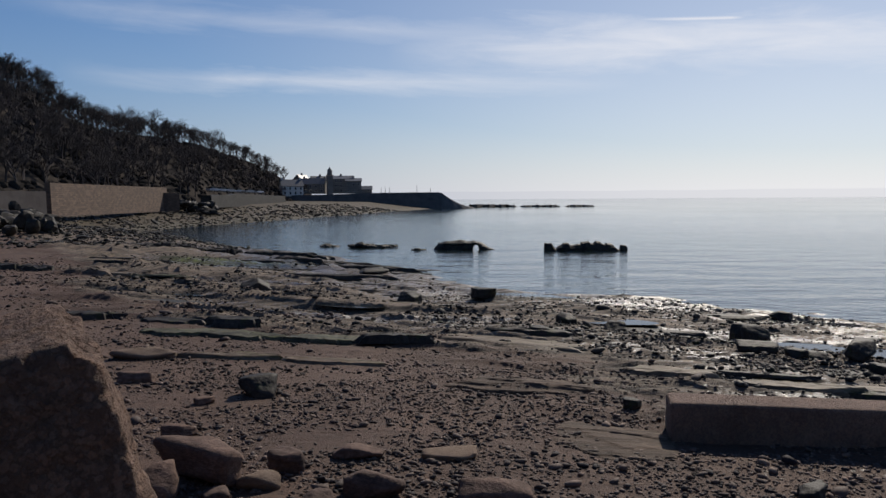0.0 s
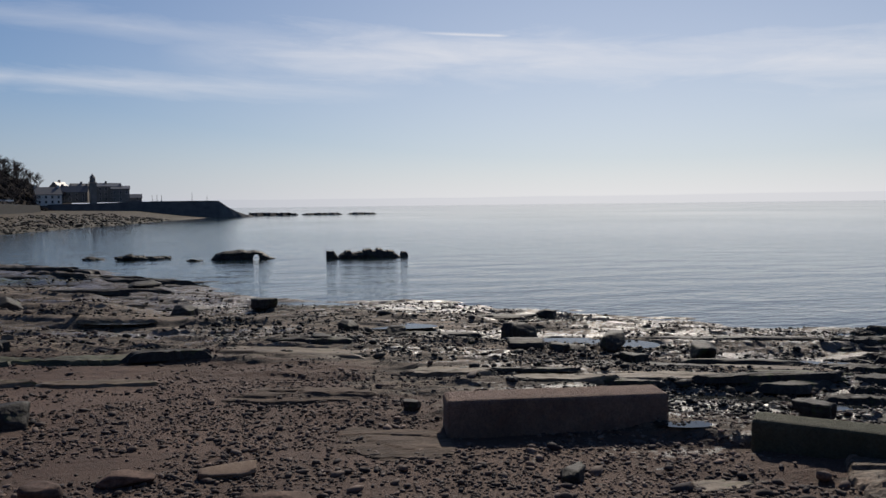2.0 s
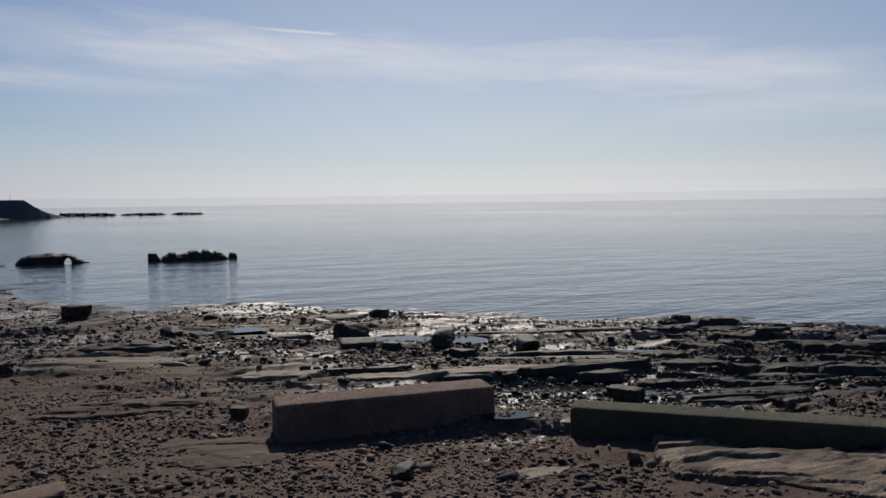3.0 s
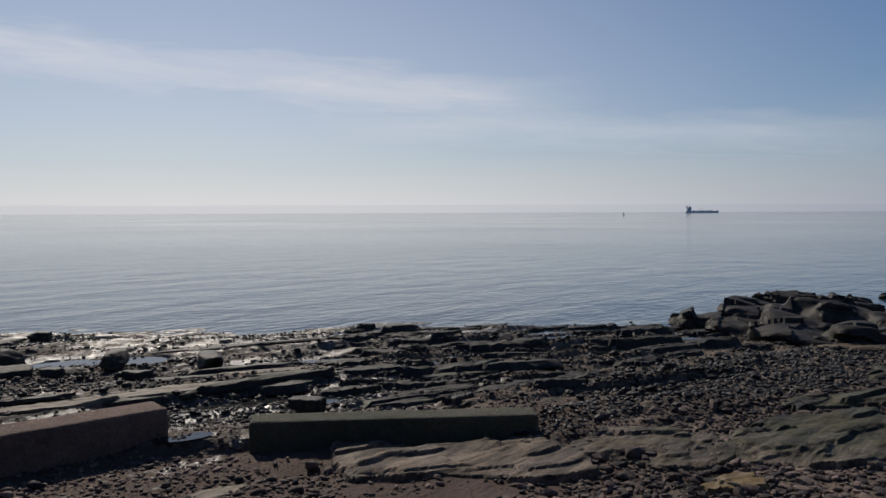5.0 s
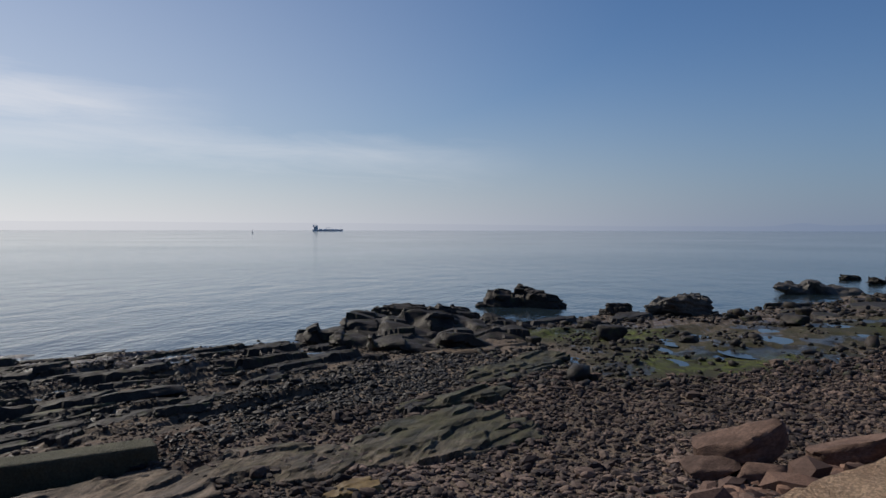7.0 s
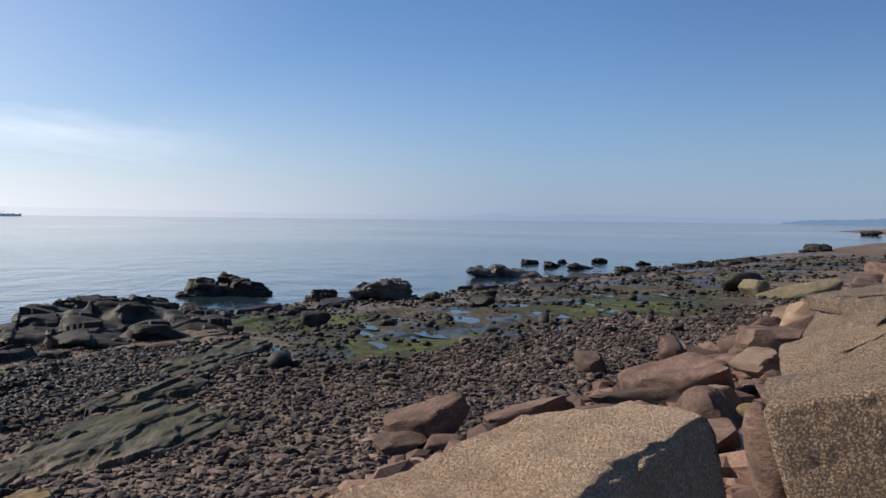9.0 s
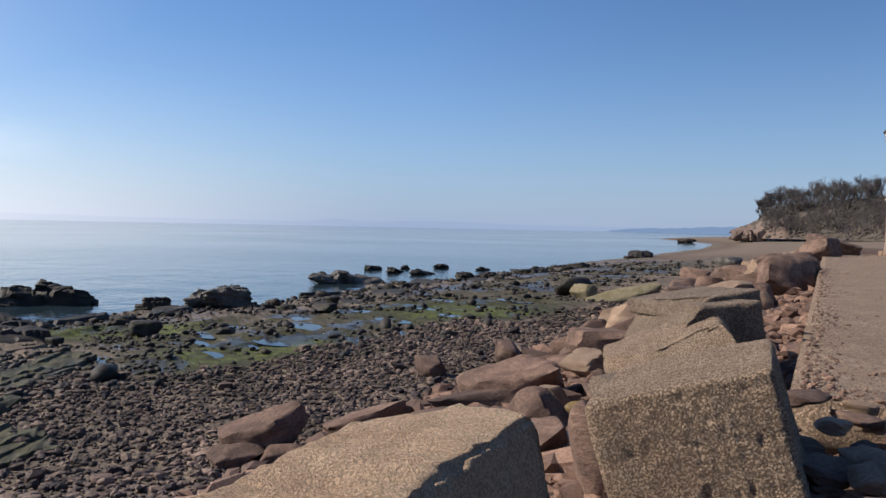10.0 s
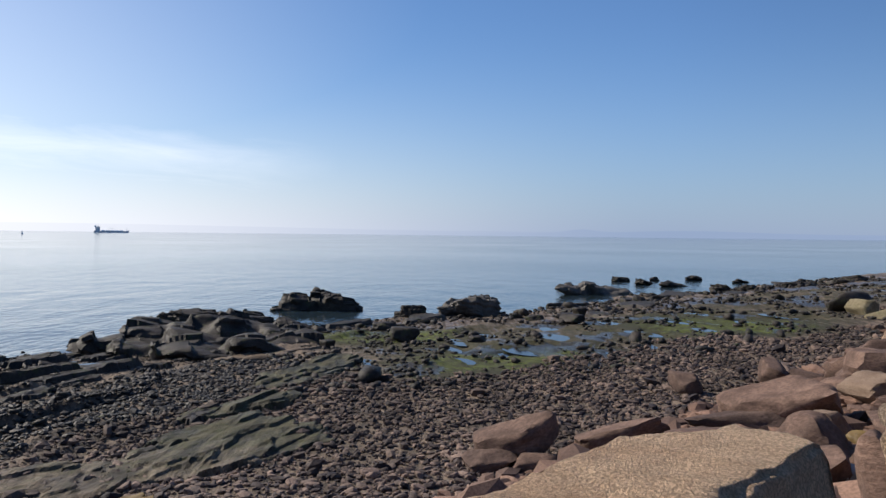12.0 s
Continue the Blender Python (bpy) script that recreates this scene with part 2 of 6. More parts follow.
def ground_material():
    m, n = material("foreshore")
    v = where(n)
    mask = n.add("ShaderNodeAttribute")
    mask.attribute_name = "zones"
    rgb = n.add("ShaderNodeSeparateColor", {0: mask.outputs["Color"]})
    sand_f, weed_f, wet_f = rgb.outputs[0], rgb.outputs[1], rgb.outputs[2]
    big, mid, fine = n.noise(0.35, 5, 0.6, v), n.noise(2.5, 6, 0.65, v, 0.5), n.noise(28, 4, 0.7, v)
    laid = n.add("ShaderNodeMapping", {"Vector": v, "Rotation": (0, 0, radians(22)), "Scale": (0.35, 2.6, 1.0)})
    strata, patches = n.noise(1.1, 6, 0.62, laid, 0.4), n.noise(6.0, 4, 0.6, v, 0.3)
    grit = n.add("ShaderNodeTexVoronoi", {"Vector": v, "Scale": 26.0})
    rock = n.mix(n.span(strata, 0.36, 0.62), (0.045, 0.036, 0.029), (0.225, 0.170, 0.124))
    rock = n.mix(n.span(patches, 0.5, 0.68, 0, 0.6), rock, (0.020, 0.018, 0.014))
    sand = n.mix(n.span(big, 0.3, 0.7), (0.084, 0.050, 0.036), (0.146, 0.090, 0.065))
    sand = n.mix(n.span(grit.outputs["Distance"], 0.12, 0.32, 0.55, 0.0), sand, (0.024, 0.017, 0.014))
    sand = n.mix(n.span(fine, 0.46, 0.62, 0, 0.55), sand, (0.030, 0.022, 0.018))
    sand = n.mix(n.span(patches, 0.52, 0.66, 0, 0.45), sand, (0.040, 0.030, 0.025))
    sand = n.mix(mask.outputs["Alpha"], sand, n.mix(mid, (0.125, 0.092, 0.068), (0.20, 0.155, 0.115)))
    col = n.mix(n.span(n.math("ADD", sand_f, n.math("MULTIPLY", n.math("SUBTRACT", strata, 0.5), 1.3)), 0.35, 0.7), rock, sand)
    weed = n.mix(n.span(fine, 0.3, 0.7), (0.030, 0.031, 0.012), n.mix(n.span(n.math("ADD", weed_f, mid), 1.42, 1.62), (0.050, 0.046, 0.024), (0.15, 0.19, 0.03)))
    col = n.mix(n.span(n.math("ADD", weed_f, n.math("MULTIPLY", n.math("SUBTRACT", mid, 0.5), 1.4)), 0.35, 0.8), col, weed)
    wet = n.span(n.math("ADD", wet_f, n.math("ADD", n.math("MULTIPLY", n.math("SUBTRACT", strata, 0.5), 2.0), n.math("MULTIPLY", n.math("SUBTRACT", patches, 0.5), 1.8))), 0.50, 0.75)
    col = n.mix(n.math("MULTIPLY", wet, 0.5), col, (0.03, 0.027, 0.025))
    rough = n.span(n.math("ADD", wet, n.math("MULTIPLY", n.math("SUBTRACT", mid, 0.5), 0.5)), 0.1, 1.0, 0.80, 0.30)
    h = n.math("ADD", n.math("ADD", n.math("MULTIPLY", mid, 0.9), strata), n.math("MULTIPLY", fine, 0.5))
    finish(n, col, rough, h, n.span(wet, 0.2, 1.0, 0.9, 0.62), 0.07, Specular_IOR_Level=n.span(wet, 0.0, 1.0, 0.22, 0.5))
    return m


M_GROUND = ground_material()


def water_material():
    m, n = material("sea_water")
    v = where(n)
    swell = n.add("ShaderNodeMapping", {"Vector": v, "Rotation": (0, 0, radians(32)), "Scale": (0.34, 0.72, 1.0)})
    small = n.add("ShaderNodeMapping", {"Vector": v, "Rotation": (0, 0, radians(20)), "Scale": (1.1, 2.0, 1.0)})
    a, b = n.noise(0.45, 2, 0.4, swell, 0.4), n.noise(1.0, 3, 0.5, small, 0.3)
    far = n.noise(0.012, 3, 0.5, v)
    h = n.math("ADD", n.math("MULTIPLY", a, 1.0), n.math("MULTIPLY", b, 0.36))
    away = n.add("ShaderNodeVectorMath", {0: v}, operation="LENGTH").outputs["Value"]
    finish(n, (0.020, 0.034, 0.045), n.span(far, 0.3, 0.7, 0.05, 0.10), h, n.math("ADD", n.span(away, 35, 300, 0.95, 0.28), n.span(away, 300, 2600, 0.0, -0.23)), 0.16, IOR=1.33)
    return m


M_WATER = water_material()


def plain(name, a, b, scale, rough=0.8, metal=0.0, gloss=0.4):
    m, n = material(name)
    v = where(n)
    f = n.noise(scale, 5, 0.6, v)
    finish(n, n.mix(n.span(f, 0.3, 0.7), a, b), rough, f, 0.2, 0.02, Metallic=metal, Specular_IOR_Level=gloss)
    return m


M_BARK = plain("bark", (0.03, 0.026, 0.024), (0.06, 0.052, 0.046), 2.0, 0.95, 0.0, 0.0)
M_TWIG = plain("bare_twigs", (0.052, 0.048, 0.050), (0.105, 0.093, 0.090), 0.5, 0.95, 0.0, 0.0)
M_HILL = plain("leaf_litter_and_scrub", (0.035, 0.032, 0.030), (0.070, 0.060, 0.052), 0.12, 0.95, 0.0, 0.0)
# Paler copies of the hill scrub and twigs, distance haze put into their colour.
M_HEAD = plain("haze_paled_scrub", (0.060, 0.052, 0.046), (0.12, 0.10, 0.082), 0.15, 0.95, 0.0, 0.0)
M_TWIG_HEAD = plain("haze_paled_twigs", (0.085, 0.075, 0.072), (0.15, 0.132, 0.125), 0.5, 0.95, 0.0, 0.0)
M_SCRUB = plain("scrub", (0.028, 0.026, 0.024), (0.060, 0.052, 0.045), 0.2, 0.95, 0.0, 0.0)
M_CLIFF = plain("red_cliff", (0.085, 0.057, 0.044), (0.175, 0.12, 0.092), 0.6)
M_DRESSED = plain("dressed_stone", (0.31, 0.225, 0.175), (0.43, 0.325, 0.255), 2.0)
M_SLATE = plain("slate", (0.07, 0.075, 0.085), (0.12, 0.125, 0.14), 1.5, 0.5)
M_WALLST = plain("sea_wall_stone", (0.22, 0.16, 0.115), (0.36, 0.275, 0.20), 0.5)
M_RENDER = plain("whitewash", (0.62, 0.60, 0.56), (0.74, 0.72, 0.68), 0.5)
M_GLASS = plain("dark_window_glass", (0.02, 0.022, 0.025), (0.03, 0.032, 0.036), 1.0, 0.1)
M_GREYWALL = plain("grey_harled_wall", (0.15, 0.14, 0.13), (0.24, 0.22, 0.20), 0.4)
M_QUAY = plain("quay_stone", (0.075, 0.072, 0.072), (0.13, 0.125, 0.12), 0.3)
# Hull colour lightened to stand in for haze over its unlit side.
M_HULL = plain("haze_paled_hull", (0.72, 0.76, 0.80), (0.78, 0.82, 0.86), 0.05, 0.6)
M_SHIPWHITE = plain("ship_superstructure", (0.72, 0.74, 0.77), (0.78, 0.8, 0.82), 0.05, 0.6)
M_POLE = plain("painted_pole", (0.2, 0.2, 0.2), (0.3, 0.3, 0.3), 1.0)
M_CAR = plain("car_paint", (0.3, 0.3, 0.32), (0.6, 0.6, 0.62), 0.1, 0.3)


# ---- building helpers ----
def link_mesh(name, verts, faces, mat, smooth=True, parent=None, crease=0.0):
    me = bpy.data.meshes.new(name)
    me.from_pydata([tuple(map(float, p)) for p in verts], [], [tuple(map(int, f)) for f in faces])
    if smooth:
        me.polygons.foreach_set("use_smooth", [True] * len(me.polygons))
    if crease:
        me.polygons.foreach_set("use_smooth", [True] * len(me.polygons))
        me.set_sharp_from_angle(angle=radians(crease))
    me.materials.append(mat)
    ob = new(name, me)
    if parent is not None:
        ob.parent = parent
    return ob


def part(name, bm, mat, parent, label="", smooth=False):
    """One bmesh as one mesh object under a thing or part."""
    me = bpy.data.meshes.new(name)
    bm.to_mesh(me)
    bm.free()
    me.materials.append(mat)
    if smooth:
        me.polygons.foreach_set("use_smooth", [True] * len(me.polygons))
    ob = new(name, me)
    ob.parent = parent
    return tagged(ob, label) if label else ob


def box(sx, sy, sz, x=0, y=0, z=0, bevel=0.0, bm=None):
    """A box with its base at z."""
    own = bmesh.new() if bm is None else bm
    made = bmesh.ops.create_cube(own, size=1, matrix=Matrix.Translation((x, y, z + sz / 2)) @ Matrix.Diagonal((sx, sy, sz, 1)))
    if bevel:
        edges = list({e for v in made["verts"] for e in v.link_edges})
        bmesh.ops.bevel(own, geom=edges, offset=bevel, segments=2, affect="EDGES")
    return own


def tube(points, radii, sides=5, bm=None):
    """A tapered tube along points."""
    own = bmesh.new() if bm is None else bm
    rings = []
    for i, p in enumerate(points):
        a, b = points[max(0, i - 1)], points[min(len(points) - 1, i + 1)]
        q = (Vector(b) - Vector(a)).to_track_quat("Z", "Y")
        rings.append([own.verts.new(Vector(p) + q @ Vector((radii[i] * math.cos(k * math.tau / sides), radii[i] * math.sin(k * math.tau / sides), 0))) for k in range(sides)])
    for r, s in zip(rings, rings[1:]):
        for k in range(sides):
            own.faces.new((r[k], r[(k + 1) % sides], s[(k + 1) % sides], s[k]))
    own.faces.new(rings[0][::-1])
    own.faces.new(rings[-1])
    return own


def hash2(ix, iy, seed):
    h = np.sin(ix * 127.1 + iy * 311.7 + seed * 74.7) * 43758.5453
    return h - np.floor(h)


def value_noise(x, y, seed=0):
    ix, iy = np.floor(x), np.floor(y)
    fx, fy = x - ix, y - iy
    fx, fy = fx * fx * (3 - 2 * fx), fy * fy * (3 - 2 * fy)
    a, b, c, d = hash2(ix, iy, seed), hash2(ix + 1, iy, seed), hash2(ix, iy + 1, seed), hash2(ix + 1, iy + 1, seed)
    return (a * (1 - fx) + b * fx) * (1 - fy) + (c * (1 - fx) + d * fx) * fy


def fbm(x, y, octaves=4, seed=0, gain=0.5):
    total, amp, norm = 0.0, 1.0, 0.0
    for o in range(octaves):
        total = total + amp * value_noise(x * 2.03 ** o, y * 2.03 ** o, seed + o * 3)
        norm += amp
        amp *= gain
    return total / norm


def noise3(p, seed):
    """Smooth noise round zero for points in space, from three plane noises."""
    return (value_noise(p[:, 0] + 9.1 * seed, p[:, 1] - 3.3, seed) + value_noise(p[:, 1] + 5.7, p[:, 2] + 2.1 * seed, seed + 1) + value_noise(p[:, 2] - 4.4 * seed, p[:, 0] + 1.9, seed + 2)) / 1.5 - 1.0


_balls = {}


def ball(sub):
    if sub not in _balls:
        bm = bmesh.new()
        bmesh.ops.create_icosphere(bm, subdivisions=sub, radius=1)
        _balls[sub] = (np.array([v.co[:] for v in bm.verts]), np.array([[v.index for v in f.verts] for f in bm.faces]))
        bm.free()
    return _balls[sub]


def rock_shape(seed, sub=3, planes=14, sharp=14.0, rough=0.05, grain=3.0, beds=0.0):
    """A stone about one unit in half-size: a rounded polyhedron, worn and pitted, with beds that stand out where asked."""
    rng = np.random.default_rng(seed)
    d, f = ball(sub)
    d = d / np.linalg.norm(d, axis=1, keepdims=True)
    nrm = rng.normal(size=(planes, 3))
    nrm = np.vstack([nrm / np.linalg.norm(nrm, axis=1, keepdims=True), np.eye(3), -np.eye(3)])
    far = np.concatenate([rng.uniform(0.62, 1.0, planes), rng.uniform(0.8, 1.0, 6)])
    k = np.maximum(0, d @ nrm.T) / far
    r = (k ** sharp).sum(1) ** (-1 / sharp)
    p = d * r[:, None]
    if rough:
        swing = rough * noise3(p * grain, seed % 17) + 0.6 * rough * noise3(p * grain * 2.7, seed % 13 + 1)
        if sub > 3:
            swing = swing + 0.4 * rough * noise3(p * grain * 6.5, seed % 11)
        p = p * (1 + swing)[:, None]
    if beds:
        level = p[:, 2] * 3.2 + 0.5 * noise3(p * 1.5, seed % 7) + seed % 5
        at = np.floor(level)
        reach = hash2(at, at * 0 + seed, 3) - 0.5
        edge = np.minimum(level - at, 1 - level + at)
        p[:, :2] *= (1 + beds * (reach + 0.35 * np.clip(edge * 4, 0, 1)))[:, None]
    return p, f


# ---- the lie of the land: sea at 0, x and y in metres ----
SHORE = np.array([(-150, 1500), (-20, 470), (0, 415), (-19, 321), (-35, 219), (-48, 150), (-49, 128), (-35, 106), (-22, 82), (-10, 64), (-3.4, 50.6), (-0.4, 44), (4, 39.6), (10, 38), (14.5, 33), (20, 26), (24.4, 23), (29.3, 19), (33, 15), (39.7, 7), (45.9, 0.2),
                  (49.3, -6.5), (64, -17.4), (78, -34), (99, -54), (128, -83), (200, -155), (284, -226), (420, -300), (700, -420)], float)
LEDGE_AZ = radians(112)


def shore_distance(x, y):
    """Metres inland of the water's edge; below zero out in the sea."""
    best, side = np.full(x.shape, 1e9), np.zeros(x.shape)
    for a, b in zip(SHORE, SHORE[1:]):
        d = b - a
        t = np.clip(((x - a[0]) * d[0] + (y - a[1]) * d[1]) / (d @ d), 0, 1)
        ex, ey = x - a[0] - t * d[0], y - a[1] - t * d[1]
        e = np.hypot(ex, ey)
        cross = d[0] * (y - a[1]) - d[1] * (x - a[0])
        near = e < best
        best, side = np.where(near, e, best), np.where(near, np.where(cross < 0, 1.0, -1.0), side)
    return best * side


def soft(v, a, b):
    t = np.clip((v - a) / (b - a), 0, 1)
    return t * t * (3 - 2 * t)


def lie(x, y, rough=True):
    """Height of the ground and its sand, weed and wet shares."""
    x, y = np.atleast_1d(np.asarray(x, float)), np.atleast_1d(np.asarray(y, float))
    d = shore_distance(x, y) + (fbm(x / 5, y / 5, 3, 5) - 0.5) * 3.5
    out, along = (x + y) / 1.41421, (x - y) / 1.41421
    far_left = soft(y, 62, 110) * soft(-x, -5, 20)
    z = np.interp(d, [-400, -40, -8, 0, 6, 12, 18, 26, 60], [-6, -2.0, -0.5, 0.0, 0.40, 0.75, 0.98, 1.10, 1.6])
    z_left = np.interp(d, [-40, 0, 12, 30, 60, 200], [-2, 0, 1.2, 3.6, 4.2, 6.0])
    z = z * (1 - far_left) + z_left * far_left
    far_right = soft(along, 90, 160)
    z = z * (1 - far_right) + np.interp(d, [-40, 0, 20, 60, 200], [-2, 0, 1.6, 3.0, 5.0]) * far_right
    # bank of the sea wall, and the level above it
    edge = np.interp(along, [-60, -8, 4, 40], [4.5, 4.5, 7.5, 8.0])
    bank = np.interp(out, [-1e3, -0.4, 0.6], [0, 0, 1])
    top = 3.35 - 0.5 * (1 - soft(along, 8.2, 9.2)) * soft(along, 3.2, 4.6)
    bank_z = np.where(out < 0.6, top - (top - 2.6) * bank, 2.6 + (1.15 - 2.6) * np.clip((out - 0.6) / (edge - 0.6), 0, 1))
    inside = soft(along, -70, -45) * (1 - soft(along, 120, 160))
    z = np.where((out < edge) & (inside > 0), np.maximum(z, bank_z * inside + z * (1 - inside)), z)
    stand = 1 - soft(np.hypot(x - 0.2, y - 0.1), 1.1, 2.4)
    z = z * (1 - stand) + np.maximum(z, 3.38) * stand
    # beds of rock along the strike: broken terraces, with long steps that face the land
    u, v = x * math.sin(LEDGE_AZ) + y * math.cos(LEDGE_AZ), x * -math.cos(LEDGE_AZ) + y * math.sin(LEDGE_AZ)
    az = np.degrees(np.arctan2(x, y))
    near = (1 - far_left) * (1 - far_right)
    flats = soft(az, 80, 92) * near
    beds = soft(d, -7, 1) * (1 - soft(d, 17, 22)) * near * (1 - 0.75 * flats) * (1 - soft(az, 62, 78) * soft(d, 9, 12))
    warp = (fbm(u / 8, v / 4, 3, 11) - 0.5) * 3.0
    saw = ((v + warp) / 2.3) % 1.0
    hard = fbm(u / 5.0, v / 1.5, 4, 23)
    step = np.where(saw < 0.12, saw / 0.12, (1 - saw) / 0.88) * soft(hard, 0.45, 0.55)
    level = (fbm(u / 6.5, v / 1.5, 5, 41, 0.52) - 0.5) * 14
    terrace = 0.075 * (np.floor(level) + soft(level - np.floor(level), 0.0, 0.16))
    glossy = np.exp(-((az - 19) / 30) ** 4) * near
    z = z + beds * ((0.24 - 0.1 * glossy) * step + (1 - 0.4 * glossy) * terrace + 0.05 * (fbm(u / 0.6, v / 0.3, 3, 53) - 0.5) - 0.05)
    flat_level = (fbm(x / 5, y / 3.2, 5, 57, 0.55) - 0.5) * 5
    z = z + flats * soft(d, -4, 2) * (1 - soft(d, 16, 21)) * 0.10 * (np.floor(flat_level) + soft(flat_level - np.floor(flat_level), 0.0, 0.2))
    lumps = fbm(x / 1.1, y / 1.1, 4, 3) - 0.5
    z = z + lumps * soft(np.hypot(x, y), 2.0, 5.0) * (0.07 * soft(d, -5, 3) * (1 - soft(d, 14, 24)) + 0.05)
    # shares
    sand = soft(d, 15, 20) * (1 - soft(az, 58, 70) * (1 - far_right))
    sand = np.maximum(sand, np.maximum(far_left * 0.8, far_right) * soft(d, 3, 9))
    sand = np.maximum(sand, soft(z, 1.12, 1.4) * 0.9 * (1 - 0.6 * far_left))
    sand = np.maximum(sand, 0.95 * np.exp(-((x - 10.9) / 2.6) ** 2 - ((y - 24) / 1.8) ** 2))
    sand = np.maximum(sand, 0.30 * beds * soft(0.05 - terrace, 0.0, 0.15))
    sand = sand * (1 - 0.9 * soft(step, 0.3, 0.5) * beds)
    weed = 1.25 * np.exp(-(((x + 14) / 7) ** 2 + ((y - 57) / 3.2) ** 2)) + 1.5 * np.exp(-(((x - 35) / 4.0) ** 2 + ((y - 2.6) / 3.2) ** 2))
    weed = weed + 0.62 * np.exp(-(((x - 25) / 4) ** 2 + ((y + 3.5) / 4.5) ** 2)) + 0.5 * np.exp(-(((x - 36) / 8) ** 2 + ((y + 14) / 5) ** 2)) + 0.6 * np.exp(-(((x - 5) / 7) ** 2 + ((y - 36) / 2.5) ** 2))
    weed = weed + 0.62 * flats * soft(d, 3, 9) * (1 - soft(d, 17, 21)) + 0.35 * soft(hard, 0.5, 0.62) * beds * soft(d, 6, 12)
    pool = fbm(x / 2.6, y / 1.7, 4, 67)
    wet = (0.72 - 0.22 * glossy) * (1 - soft(d, 3, 12)) * (1 - 0.55 * flats) + 0.45 * soft(0.05 - terrace, 0.0, 0.15) * beds * (1 - soft(d, 14, 20))
    wet = wet + flats * soft(pool, 0.55, 0.66) * (1 - soft(d, 17, 20)) * soft(d, 2, 6) * 0.9
    wet = wet + 0.8 * np.exp(-(((x - 26.5) / 3.0) ** 2 + ((y + 5.2) / 3.0) ** 2)) * soft(pool, 0.42, 0.55) + 0.6 * np.exp(-(((x - 12) / 4) ** 2 + ((y - 14.5) / 1.6) ** 2)) + 0.42 * np.exp(-(((x - 7.5) / 4) ** 2 + ((y - 11.8) / 1.8) ** 2)) + 0.16 * glossy * (1 - soft(d, 10, 14)) + 0.55 * glossy * np.exp(-((d - 14.5) / 2.2) ** 2)
    wet = np.where(far_right > 0.5, wet * 0.4, wet)
    wet = wet * (1 - far_left) + 0.15 * flats * soft(d, 1, 4) * (1 - soft(d, 16, 20))
    weed = np.maximum(weed, 0.62 * far_left)
    return z, np.clip(sand, 0, 1), np.clip(weed, 0, 1), np.clip(wet, 0, 1), d


def ground_at(x, y):
    return float(lie(x, y)[0][0])


def build_ground():
    az = np.concatenate([np.arange(-34, 145, 0.36), np.arange(145, 326, 4.0)])
    r = np.concatenate([np.linspace(0.3, 4.7, 14), np.geomspace(5, 14, 80, False), np.geomspace(14, 48, 250, False), np.geomspace(48, 553, 180)])
    A, R = np.meshgrid(np.radians(az), r)
    X, Y = R * np.sin(A), R * np.cos(A)
    z, sand, weed, wet, d = lie(X.ravel(), Y.ravel())
    n, m = len(az), len(r)
    verts = np.vstack([np.stack([X.ravel(), Y.ravel(), z], 1), [(0, 0, ground_at(0, 0))]])
    i, j = np.meshgrid(np.arange(m - 1), np.arange(n), indexing="ij")
    k = (j + 1) % n
    quads = np.stack([i * n + j, i * n + k, (i + 1) * n + k, (i + 1) * n + j], -1).reshape(-1, 4)[:, ::-1]
    fan = np.array([(n * m, q, (q + 1) % n) for q in range(n)])
    me = bpy.data.meshes.new("ground")
    me.from_pydata(verts.tolist(), [], quads.tolist() + fan.tolist())
    # broken rock keeps hard edges, sand lies smooth
    normals = np.empty(len(me.polygons) * 3, np.float32)
    me.polygons.foreach_get("normal", normals)
    me.polygons.foreach_set("use_smooth", (np.abs(normals.reshape(-1, 3)[:, 2]) > 0.9).tolist())
    att = me.color_attributes.new("zones", "FLOAT_COLOR", "POINT")
    cols = np.ones((len(verts), 4), np.float32)
    cols[:-1, 0], cols[:-1, 1], cols[:-1, 2] = sand, weed, wet
    cols[-1] = (1, 0, 0, 0)
    cols[:-1, 3] = soft((X - Y).ravel() / 1.41421, 90, 160) * soft(d, 3, 14)
    att.data.foreach_set("color", cols.ravel())
    me.materials.append(M_GROUND)
    return tagged(new("ground", me), "brown sand, wet dark bedded rock and green weed of the foreshore", "ground", kind="structure")


GROUND = build_ground()


def build_sea():
    r = np.concatenate([[0.0], 6 * 1.12 ** np.arange(0, 60)])
    r = np.concatenate([r[r < 4600], [4800.0]])
    a = np.radians(np.arange(0, 360, 3.0))
    verts, faces = [], []
    for q in r:
        verts += [(q * math.sin(t), q * math.cos(t), 0.0) for t in a]
    n = len(a)
    for i in range(len(r) - 1):
        for j in range(n):
            k = (j + 1) % n
            faces.append((i * n + j, (i + 1) * n + j, (i + 1) * n + k, i * n + k) if i else (j, n + j, n + k))
    return tagged(link_mesh("water", verts, [f[::-1] for f in faces], M_WATER), "calm pale blue sea with low ripples", "sea", kind="structure")


build_sea()


